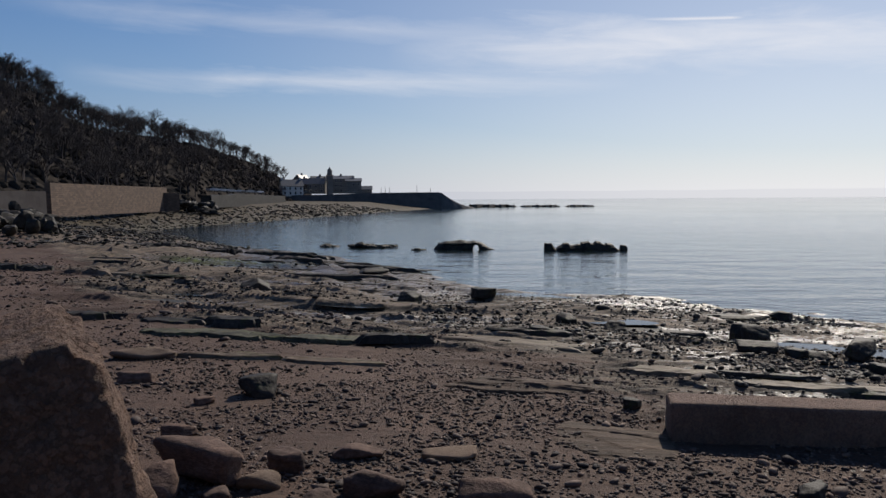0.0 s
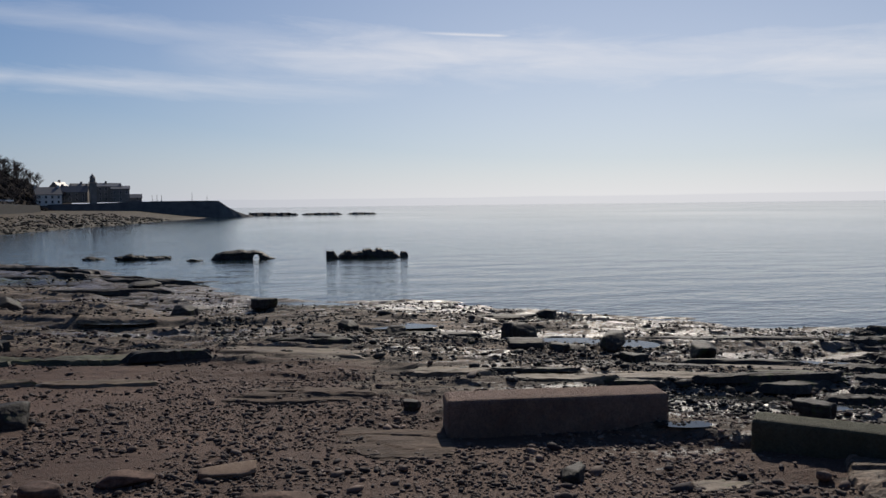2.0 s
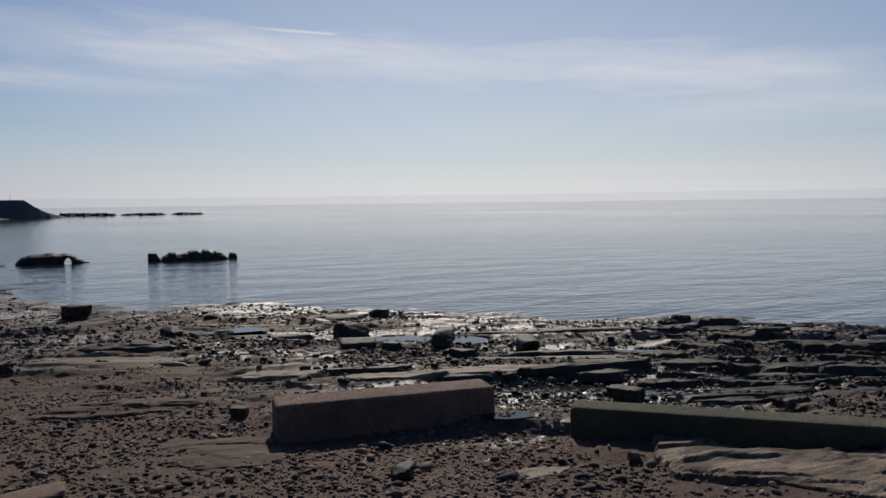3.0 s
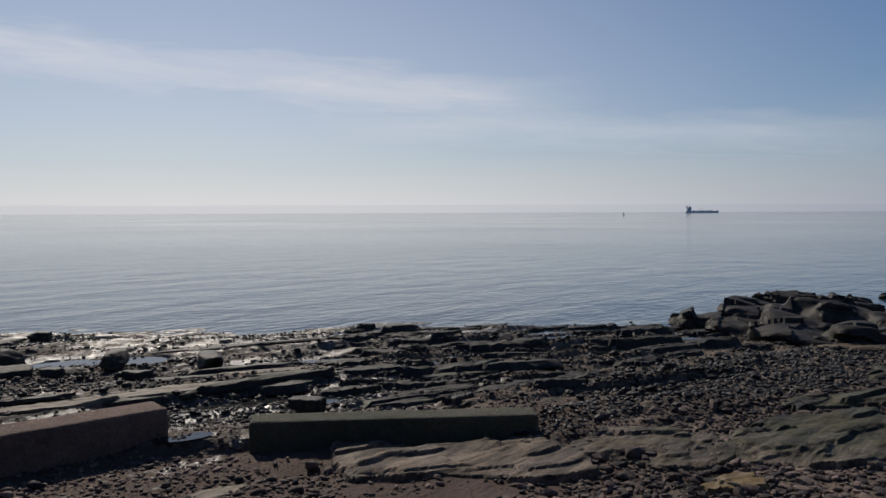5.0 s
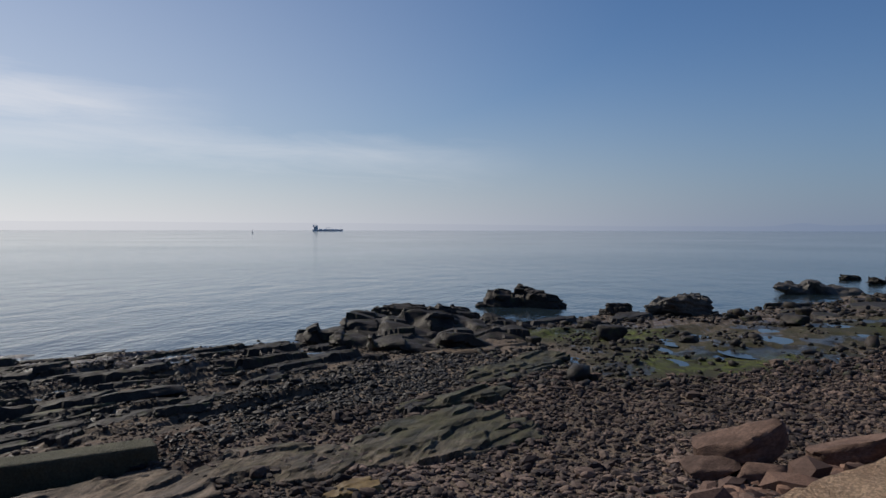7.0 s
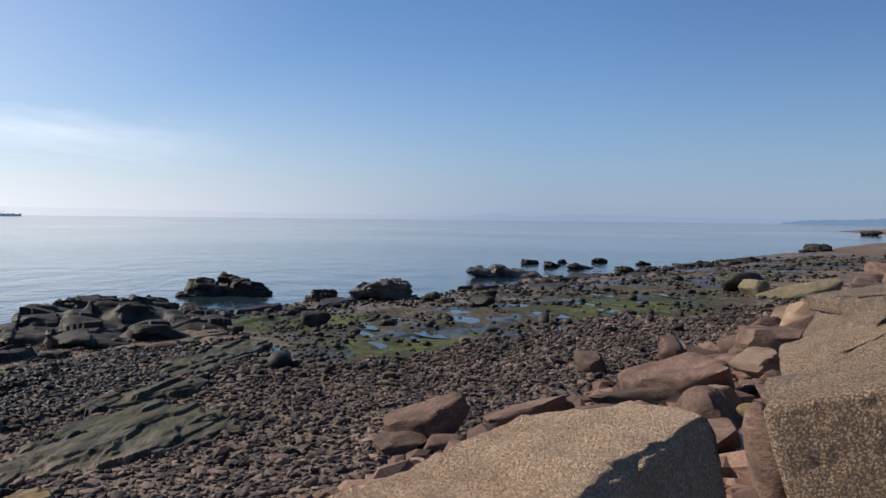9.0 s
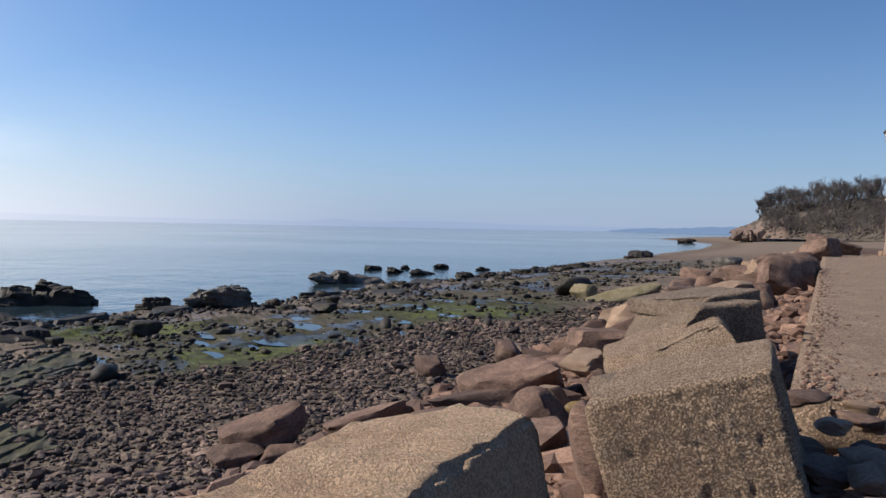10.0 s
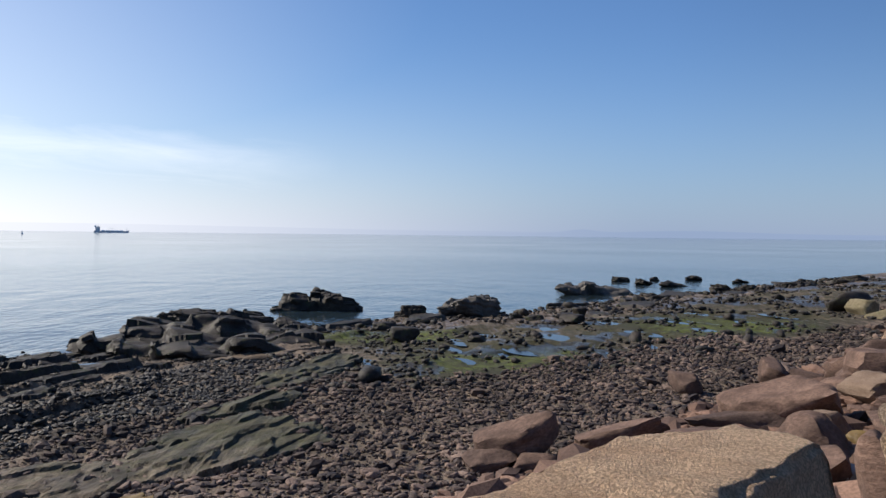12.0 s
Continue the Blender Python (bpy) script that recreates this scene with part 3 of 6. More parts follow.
# ---- stones and blocks ----
def rock(name, x, y, dims, mat, seed, label, category="rock", turn=0.0, z=None, sink=0.25, sub=3, planes=14, sharp=14.0, rough=0.06, grain=3.0, tilt=(0, 0), group="", beds=0.0):
    """A single stone; dims are its length, width and height."""
    p, f = rock_shape(seed, sub, planes, sharp, rough, grain, beds)
    p = p * np.array(dims) / 2
    ob = link_mesh(name, p, f, mat, True)
    base = ground_at(x, y) if z is None else z
    ob.matrix_world = pose(x, y, base + dims[2] * (0.5 - sink), tilt[0], tilt[1], turn)
    if sharp > 16:
        ob.data.polygons.foreach_set("use_smooth", [True] * len(ob.data.polygons))
    return tagged(ob, label, category, group)


def block(name, m, dims, mat, seed, label, category, soft_edge=0.06, rough=0.02, cells=0.06, group="", chips=(), pits=0.0):
    """A cast block with worn edges and a pitted skin; m is its pose at the middle."""
    bm = bmesh.new()
    bmesh.ops.create_cube(bm, size=2)
    lo = np.array(dims) / 2
    cuts = [max(2, min(300, int(s / cells))) for s in dims]
    verts, faces, index = [], [], {}

    def at(i, j, k):
        if (i, j, k) not in index:
            index[i, j, k] = len(verts)
            verts.append(((2 * i / cuts[0] - 1) * lo[0], (2 * j / cuts[1] - 1) * lo[1], (2 * k / cuts[2] - 1) * lo[2]))
        return index[i, j, k]

    bm.free()
    for a, b, c in ((0, 1, 2), (1, 2, 0), (2, 0, 1)):
        for end in (0, cuts[c]):
            for i in range(cuts[a]):
                for j in range(cuts[b]):
                    quad = []
                    for di, dj in ((0, 0), (1, 0), (1, 1), (0, 1)):
                        q = [0, 0, 0]
                        q[a], q[b], q[c] = i + di, j + dj, end
                        quad.append(at(*q))
                    faces.append(quad if end else quad[::-1])
    p = np.array(verts)
    rim = soft_edge * (1 + 0.8 * noise3(p * 3, seed))[:, None]
    core = np.clip(p, -lo + rim, lo - rim)
    out = p - core
    size = np.linalg.norm(out, axis=1, keepdims=True)
    p = core + out / np.maximum(size, 1e-6) * np.minimum(size, rim)
    way = p / np.linalg.norm(p, axis=1, keepdims=True)
    p = p + way * (rough * noise3(p * 5, seed + 1) + 0.7 * rough * noise3(p * 14, seed + 2) + 1.5 * rough * noise3(p * 1.3, seed + 3) - pits * np.maximum(0, noise3(p * 22, seed + 4) + 0.5 * noise3(p * 47, seed + 6)))[:, None]
    for way, far in chips:
        way = np.array(way, float) / np.linalg.norm(way)
        over = (p / lo) @ way - far - 0.10 * noise3(p * 4, seed + 5) - 0.05 * noise3(p * 13, seed + 8)
        p = p - np.maximum(over, 0)[:, None] * way * lo
    ob = link_mesh(name, p, faces, mat, True)
    ob.matrix_world = m
    return tagged(ob, label, category, group)


def cornered(corner, side, heading, roll, pitch, dims):
    """Pose of a block by one upper front corner (side -1 left, 1 right), the way it faces in degrees from +y clockwise, how far its right side is lifted and its back is lifted."""
    turn = pose(0, 0, 0, 0, 0, -heading) @ pose(0, 0, 0, pitch) @ pose(0, 0, 0, 0, -roll)
    return Matrix.Translation(corner) @ turn @ Matrix.Translation((-side * dims[0] / 2, dims[1] / 2, -dims[2] / 2))


def lying(a, b, width, height, top_z, lean=0.0):
    """Pose of a long block whose near lower edge runs from a to b."""
    d = Vector((b[0] - a[0], b[1] - a[1], 0))
    n = Vector((-d.y, d.x, 0)).normalized()
    if n.dot(Vector((a[0], a[1], 0))) < 0:
        n = -n
    mid = Vector(((a[0] + b[0]) / 2, (a[1] + b[1]) / 2, 0)) + n * width / 2
    return pose(mid.x, mid.y, top_z - height / 2, lean, 0, math.degrees(math.atan2(d.y, d.x))), d.length


m, length = lying((3.77, 13.15), (7.64, 12.46), 0.75, 0.95, 1.63)
block("concrete_beam", m, (length, 0.75, 0.95), M_BEAM, 3, "thick worn concrete beam lying on brown sand", "concrete block", 0.05, 0.012)
m, length = lying((8.3, 11.1), (11.8, 7.6), 0.6, 0.8, 1.47)
block("concrete_beam", m, (length, 0.6, 0.8), M_BEAM_WEED, 5, "long low weed-stained concrete beam beside a rock slab", "concrete block", 0.04, 0.012)

# blocks of the broken sea defence
d = (1.36, 1.6, 1.9)
block("concrete_slab", cornered((5.53, -3.02, 3.72), -1, 132, 16, 1, d), d, M_CONC, 7, "tipped block of coarse pitted concrete, lit along one edge", "concrete block", 0.05, 0.014, 0.018, pits=0.018)
block("concrete_slab", pose(3.56, -0.94, 3.175, 1, 0, -135.6), (1.12, 2.7, 1.6), M_CONC_NEAR, 9, "flat slab of coarse pale concrete with a broken edge", "concrete block", 0.05, 0.03, 0.022, pits=0.02, chips=[((0.93, 0.0, 0.22), 0.66), ((0.0, 1.0, 0.15), 1.08), ((-0.5, 0.75, 0.4), 1.3)])
d = (1.5, 2.2, 1.1)
block("concrete_slab", cornered((9.95, -8.62, 3.98), 1, 104, 5, -2, d), d, M_STAINED, 11, "weathered concrete block split into layers", "concrete block", 0.05, 0.035, 0.04, chips=[((-0.85, 0, 0.52), 0.75)], pits=0.02)
d = (1.5, 1.9, 0.28)
block("concrete_slab", cornered((10.55, -9.1, 4.12), 1, 100, 9, -3, d), d, M_STAINED, 14, "thin broken layer of concrete lying on a block", "concrete block", 0.05, 0.035, 0.04, chips=[((-0.8, -0.5, 0.3), 0.9)], pits=0.02)
d = (1.8, 1.9, 0.5)
block("concrete_slab", cornered((9.15, -7.3, 3.70), 1, 122, 24, 4, d), d, M_CONC, 12, "sloping slab of pale concrete among boulders", "concrete block", 0.08, 0.07, 0.04, chips=[((0.2, -0.9, 0.4), 0.95), ((-0.7, -0.6, 0.3), 0.95)], pits=0.02)
d = (1.0, 0.9, 0.22)
block("concrete_slab", cornered((7.35, -5.4, 3.50), 1, 110, 13, 0, d), d, M_STAINED, 16, "thin dark broken slab behind a tipped block", "concrete block", 0.04, 0.03, 0.04, chips=[((-0.9, -0.3, 0.2), 0.7)])
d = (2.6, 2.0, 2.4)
block("concrete_slab", cornered((-2.0, 5.05, 4.27), 1, -29, 15, 0, d), d, M_BROWN_SHADE, 13, "large red-brown concrete block, darkened for shade, with a rough broken edge", "concrete block", 0.08, 0.055, 0.03, chips=[((0.75, 0, 0.66), 1.27)], pits=0.06)

# paved way above the beach, and its tower
block("pavement", pose(26.9, -32.05, 3.12, 0, 0, -45.6), (66, 7.5, 0.6), M_WALK, 15, "worn concrete seaside walkway strewn with grit", "pavement", 0.05, 0.012, 0.3)
bpy.data.objects["pavement"]["kind"] = "structure"


# ---- rocks in and by the sea ----
def fused(verts, faces, voxel):
    """One closed skin round lumps that run into each other."""
    me = bpy.data.meshes.new("lump")
    me.from_pydata(verts.tolist(), [], faces.tolist())
    ob = new("lump", me)
    mod = ob.modifiers.new("skin", "REMESH")
    mod.mode, mod.voxel_size = "VOXEL", voxel
    graph = bpy.context.evaluated_depsgraph_get()
    skin = bpy.data.meshes.new_from_object(ob.evaluated_get(graph))
    p = np.empty(len(skin.vertices) * 3)
    skin.vertices.foreach_get("co", p)
    f = [tuple(q.vertices) for q in skin.polygons]
    bpy.data.objects.remove(ob)
    bpy.data.meshes.remove(skin)
    return p.reshape(-1, 3), f


def cluster(name, x, y, z, turn, lumps, mat, seed, label, category="rock", group="", rough=0.07, beds=0.0, sub=3):
    """One craggy rock grown together from tilted, broken beds: rows of offset x, y, z and length, width, height."""
    rng = np.random.default_rng(seed)
    verts, faces, start = [], [], 0
    dip = (radians(rng.uniform(-9, 5)), radians(rng.uniform(9, 17)))
    for k, (ox, oy, oz, sx, sy, sz) in enumerate(lumps):
        more = 3
        pieces = [(0, 0, -0.04, 1.0, 1.0, 0.9)] + [(rng.uniform(-0.32, 0.32), rng.uniform(-0.3, 0.3), rng.uniform(-0.1, 0.22), rng.uniform(0.4, 0.65), rng.uniform(0.4, 0.65), rng.uniform(0.35, 0.6)) for _ in range(more)]
        for q, (px, py, pz, dx, dy, dz) in enumerate(pieces):
            p, f = rock_shape(seed + 17 * k + 3 * q, sub, 6, 120.0, 0.04, 2.2)
            turned = np.array(Euler((dip[0] + rng.normal(0, 0.05), dip[1] + rng.normal(0, 0.05), rng.normal(0, 0.25))).to_matrix())
            p = (p * np.array((sx * dx, sy * dy, sz * dz)) * 0.5) @ turned.T
            verts.append(p + np.array((ox + px * sx, oy + py * sy, oz + pz * sz)))
            faces.append(f + start)
            start += len(p)
    p = np.vstack(verts)
    span = float((p.max(0) - p.min(0)).max())
    p, f = fused(p, np.vstack(faces), max(0.045, span / (112 if math.hypot(x, y) < 60 else 40)))
    k = 9.0 / span
    swing = np.stack([noise3(p * k * 2.6, seed % 11), noise3(p * k * 2.6, seed % 7 + 2), 0.6 * noise3(p * k * 2.6, seed % 5 + 4)], 1)
    p = p + swing * min(span, 6.0) * 0.012
    bed = 0.045 * min(span, 7.0)
    level = (p[:, 2] + math.sin(dip[1]) * p[:, 0] - math.sin(dip[0]) * p[:, 1]) / bed + 0.5 * noise3(p * k * 0.5, seed % 23)
    at = np.floor(level)
    p[:, :2] *= (1 + 0.12 * (hash2(at, at * 0 + seed, 3) - 0.5) * soft(np.minimum(level - at, 1 - level + at), 0.0, 0.2))[:, None]
    size = 0.09 * min(span, 9.0)
    cu, cv = p[:, 0] / (1.5 * size) + 0.7 * noise3(p * k * 0.6, 3), p[:, 1] / size + 0.7 * noise3(p * k * 0.6, 8)
    iu, iv = np.floor(cu), np.floor(cv)
    lift = 0.36 * (hash2(iu, iv, seed) - 0.5) + 0.5 * (cu - iu - 0.5) * (hash2(iu, iv, seed + 1) - 0.3) + 0.4 * (cv - iv - 0.5) * (hash2(iu, iv, seed + 2) - 0.5)
    p[:, 2] += size * lift * soft(p[:, 2], 0.0, 0.35)
    ob = link_mesh(name, p, f, mat, True, None, 20)
    ob.matrix_world = pose(x, y, z, 0, 0, turn)
    return tagged(ob, label, category, group)


def sea_rock(x, y, dims, seed, turn=0.0, label="dark weathered rock standing in shallow sea", mat=None, sink=0.3, z=-0.05):
    """A skerry of three lumps in line."""
    rng = np.random.default_rng(seed)
    lx, ly, lz = dims
    lumps = [(0, 0, lz * (0.5 - sink), lx * 0.72, ly, lz)]
    for s in (-1, 1):
        h = lz * rng.uniform(0.4, 0.7)
        lumps.append((s * lx * rng.uniform(0.26, 0.34), ly * rng.uniform(-0.12, 0.12), h * (0.5 - sink), lx * rng.uniform(0.4, 0.52), ly * 0.8, h))
    return cluster("sea_rock", x, y, z, turn, lumps, mat or M_GREY, seed, label, "rock", "rocks off the shore", sub=2 if math.hypot(x, y) > 60 else 3)


cluster("sea_rock", 51.6, 6.7, -0.1, -82, [(0.9, 0, 0.4, 3.6, 2.4, 1.9), (-1.3, 0.2, 0.3, 2.8, 2.4, 1.6), (-1.1, 0, 0.85, 2.0, 1.6, 0.7), (-2.3, -0.4, 0.0, 1.6, 1.2, 0.8), (0.4, 0.2, 1.05, 1.8, 1.2, 0.6)], M_DARK, 21, "broad layered rock standing in shallow sea", "rock", "rocks off the shore")
cluster("sea_rock", 47.9, -2.9, 0, -85, [(0.2, 0, 0.45, 3.2, 2.6, 1.9), (0.9, 0, 0.8, 1.9, 2.0, 1.2), (-1.2, 0, 0.3, 1.4, 1.6, 1.2)], M_GREY, 22, "blocky grey rock standing in shallow sea", "rock", "rocks off the shore")
cluster("sea_rock", 47.2, 0.5, 0, 0, [(0, 0, 0.25, 1.3, 1.7, 1.1), (0.1, 0.7, 0.1, 1.0, 0.9, 0.7)], M_DARK, 23, "small dark rock standing in shallow sea", "rock", "rocks off the shore")
cluster("sea_rock", 41.2, 10.6, 0, -73, [(0, 0, 0.2, 4.2, 3.0, 1.75), (-1.7, 0.2, 0.2, 2.4, 2.2, 1.3), (1.4, 0, 0.15, 2.6, 2.6, 1.4), (-3.0, 0, 0.1, 1.5, 1.3, 0.9)], M_DARK, 30, "tall dark rock at the water's edge", "rock", "rocks at the water's edge")
cluster("sea_rock", 32.6, 9.4, 0.4, -73, [(-2.6, -1, 0.15, 3.6, 3.0, 1.0), (-1.0, 0, 0.2, 3.8, 3.6, 1.35), (0.9, 0.5, 0.25, 3.6, 3.6, 1.6), (2.5, 0.2, 0.2, 3.2, 3.2, 1.45), (0.6, -2.2, 0.2, 3.4, 2.8, 1.0), (2.3, -2.5, 0.15, 2.8, 2.2, 0.9), (-3.7, -0.8, 0.05, 1.8, 1.3, 0.6), (3.7, -0.6, 0.15, 2.2, 2.2, 1.1), (-1.2, -2.2, 0.1, 2.6, 1.8, 0.7), (0.4, -4.4, 0.3, 3.6, 3.0, 1.0), (2.5, -4.4, 0.35, 3.0, 2.6, 1.0), (-1.6, -3.9, 0.3, 2.6, 2.0, 0.8), (3.9, -3.0, 0.3, 2.5, 2.5, 1.1), (1.2, -0.5, 0.55, 3.0, 2.6, 1.4)], M_DARK, 31, "broad dark mass of sloping jagged rock at the water's edge", "rock", "rocks at the water's edge")
for k, (x, y, w, dep, h, lab) in enumerate([(43.4, 13.7, 2.2, 1.6, 0.9, "low dark rock at the water's edge"), (37.0, 5.9, 2.9, 2.0, 1.3, "jagged dark rock beside weed-green ground"), (31.9, 4.8, 1.4, 1.1, 0.7, "small dark rock beside weed-green ground"), (30.2, 13.6, 2.2, 1.2, 0.5, "low dark rock at the water's edge"), (25.8, 12.3, 2.7, 1.4, 0.55, "low dark rock at the water's edge"), (28.0, 7.0, 1.6, 1.0, 0.5, "low dark rock in shingle")]):
    base = max(-0.1, ground_at(x, y) - 0.1)
    lumps = [(0, 0, h * 0.2, w * 0.8, dep, h), (-w * 0.27, 0.1, h * 0.1, w * 0.5, dep * 0.8, h * 0.75), (w * 0.3, -0.1, h * 0.12, w * 0.46, dep * 0.8, h * 0.8), (0.05 * w, -dep * 0.25, 0, w * 0.7, dep * 0.6, h * 0.7)]
    cluster("sea_rock", x, y, base, -75 + 9 * (k % 3), lumps, M_DARK, 40 + k, lab, "rock", "rocks at the water's edge")
for k, (x, y, w, dep, h, lab) in enumerate([(67.6, -15.2, 5.2, 2.6, 1.5, "long tan-grey skerry in calm sea"), (72.9, -13.6, 1.9, 1.2, 0.8, ""), (87.1, -22.2, 2.2, 1.4, 1.0, ""), (82.0, -23.5, 2.8, 1.4, 0.6, ""), (88.7, -26.5, 1.0, 0.8, 0.9, ""), (78.6, -25.4, 2.6, 1.4, 0.9, ""), (90.5, -31.8, 2.4, 1.4, 1.1, ""), (73.0, -28.1, 2.0, 1.6, 1.2, ""),
                                            (72.4, -30.8, 2.3, 1.6, 1.1, ""), (86.3, -35.5, 1.9, 1.0, 0.6, ""), (78.0, -38.9, 2.9, 2.0, 1.1, ""), (84.6, -47.2, 4.8, 2.8, 1.7, ""), (80.5, -43.5, 4.0, 2.4, 1.2, ""), (63.5, -18.2, 1.1, 0.9, 0.8, ""), (121, -80, 9, 5, 2.4, ""), (312, -232, 14, 8, 3.2, "")]):
    sea_rock(x, y, (w * 1.35, dep, h * 0.8), 50 + k, -70 + 11 * (k % 4), lab or "low dark skerry in calm sea", M_GREY if k == 0 else M_DARK, 0.25, 0)
for k, (x, y, w, dep, h) in enumerate([(-7.6, 81, 4.4, 1.4, 0.7), (-5.4, 82, 1.5, 0.9, 0.5), (-12, 83, 2.0, 1.0, 0.4), (-2.4, 76.6, 1.6, 0.7, 0.3)]):
    sea_rock(x, y, (w, dep, h), 64 + k, 0, "low dark skerry in calm sea", M_DARK, 0.3, 0)
def islet(x, y, turn, long, wide, outline, seed, label, hole=None):
    """A craggy ridge of rock in the sea: outline gives (share of its length, height); hole a start, end and crown."""
    n, m = 150, 40
    s = np.linspace(0, 1, n)
    top = np.interp(s, [q[0] for q in outline], [q[1] for q in outline])
    top = 0.82 * top * (1 + 0.10 * (fbm(s * 22, s * 0 + seed, 3, seed) - 0.5) * 2)
    foot = np.full(n, -0.5)
    if hole:
        t = np.clip((s - hole[0]) / (hole[1] - hole[0]), 0, 1)
        foot = np.where((t > 0) & (t < 1), -0.5 + (hole[2] + 0.5) * np.sin(math.pi * t) ** 0.35, foot)
    a = np.linspace(0, math.tau, m, endpoint=False)
    half = wide / 2 * np.minimum(1, 5 * np.minimum(s, 1 - s) + 0.25)
    power = lambda c: np.sign(c) * np.abs(c) ** 0.6
    X = np.repeat((s - 0.5) * long, m)
    Y = (half[:, None] * power(np.cos(a))[None]).ravel()
    Z = (((top + foot) / 2)[:, None] + ((top - foot) / 2)[:, None] * power(np.sin(a))[None]).ravel()
    p = np.stack([X, Y, Z], 1)
    p = p + 0.10 * np.stack([noise3(p * 1.7, seed), noise3(p * 1.7, seed + 3) * 1.5, 0.5 * noise3(p * 2.4, seed + 5)], 1)
    level = p[:, 2] * 5 + noise3(p * 0.8, seed)
    p[:, 1] *= 1 + 0.18 * (hash2(np.floor(level), np.floor(level) * 0 + seed, 3) - 0.5)
    faces = [(i * m + j, i * m + (j + 1) % m, (i + 1) * m + (j + 1) % m, (i + 1) * m + j) for i in range(n - 1) for j in range(m)]
    faces += [tuple(range(m))[::-1], tuple((n - 1) * m + j for j in range(m))]
    ob = link_mesh("sea_rock", p, [f[::-1] for f in faces], M_DARK, True, None, 38)
    ob.matrix_world = pose(x, y, 0, 0, 0, turn)
    return tagged(ob, label, "rock")


islet(2.1, 77.2, 0, 6.0, 2.2, [(0, 0.1), (0.03, 0.35), (0.08, 0.75), (0.13, 0.8), (0.18, 1.05), (0.35, 1.1), (0.42, 1.2), (0.55, 1.0), (0.65, 1.02), (0.74, 0.95), (0.8, 0.8), (0.85, 0.5), (0.9, 0.22), (0.96, 0.12), (1, 0.02)], 70, "dark rock islet pierced by a small arch", (0.63, 0.755, 0.5))
islet(13.5, 74.3, -4, 7.8, 1.8, [(0, 0.3), (0.004, 0.95), (0.09, 0.9), (0.12, 0.5), (0.14, 0.2), (0.17, 0.5), (0.21, 0.72), (0.23, 0.92), (0.29, 0.9), (0.31, 0.7), (0.38, 0.75), (0.44, 0.78), (0.45, 1.0), (0.54, 1.05), (0.56, 0.85), (0.60, 0.9), (0.62, 1.15), (0.66, 1.1), (0.69, 0.85), (0.73, 0.8), (0.75, 0.95), (0.82, 0.9), (0.85, 0.5), (0.88, 0.2), (0.91, 0.15), (0.92, 0.65), (0.98, 0.62), (1, 0.3)], 71, "long dark rock islet topped by jagged stumps")

# boulders of the foreshore
for k, (x, y, w, dep, h) in enumerate([(9.0, 22.9, 0.95, 0.8, 0.75), (8.75, 23.0, 0.6, 0.6, 0.85), (11.0, 20.9, 1.15, 0.8, 0.62), (10.6, 18.9, 0.75, 0.6, 0.42), (12.8, 29.9, 0.8, 0.6, 0.45), (8.3, 20.9, 1.1, 0.7, 0.4), (9.0, 20.2, 0.55, 0.5, 0.34), (13.2, 19.6, 1.5, 0.8, 0.6), (9.6, 20.4, 0.75, 0.5, 0.33), (11.0, 12.75, 0.8, 0.55, 0.42), (3.5, 14.75, 0.36, 0.32, 0.26),
                                       (-3.7, 15.95, 0.85, 0.6, 0.5), (-4.4, 49.2, 2.2, 1.0, 0.5), (4.92, 10.6, 0.62, 0.36, 0.24), (31.5, 0.6, 1.3, 1.0, 0.75), (30.0, 3.5, 0.6, 0.5, 0.4), (45.8, -9.3, 1.2, 0.9, 0.8), (39.0, -7.5, 1.3, 0.9, 0.6), (3.0, 23.4, 1.0, 0.7, 0.5), (5.6, 25.8, 0.9, 0.7, 0.5), (4.2, 26.8, 0.7, 0.5, 0.42), (-1.4, 33, 1.1, 0.8, 0.6), (1.8, 35, 1.2, 0.8, 0.6), (-9, 38, 1.6, 1.0, 0.8)]):
    rock("boulder", x, y, (w, dep, h), M_DARK, 100 + k, "dark wet boulder on the foreshore", "boulder", 33 * k, None, 0.2, 4, 7, 60.0, 0.10, 2.5, group="boulders on the foreshore")


# ---- ledges of bedded rock along the strike ----
rng = np.random.default_rng(77)
STRIKE = 90 - 112


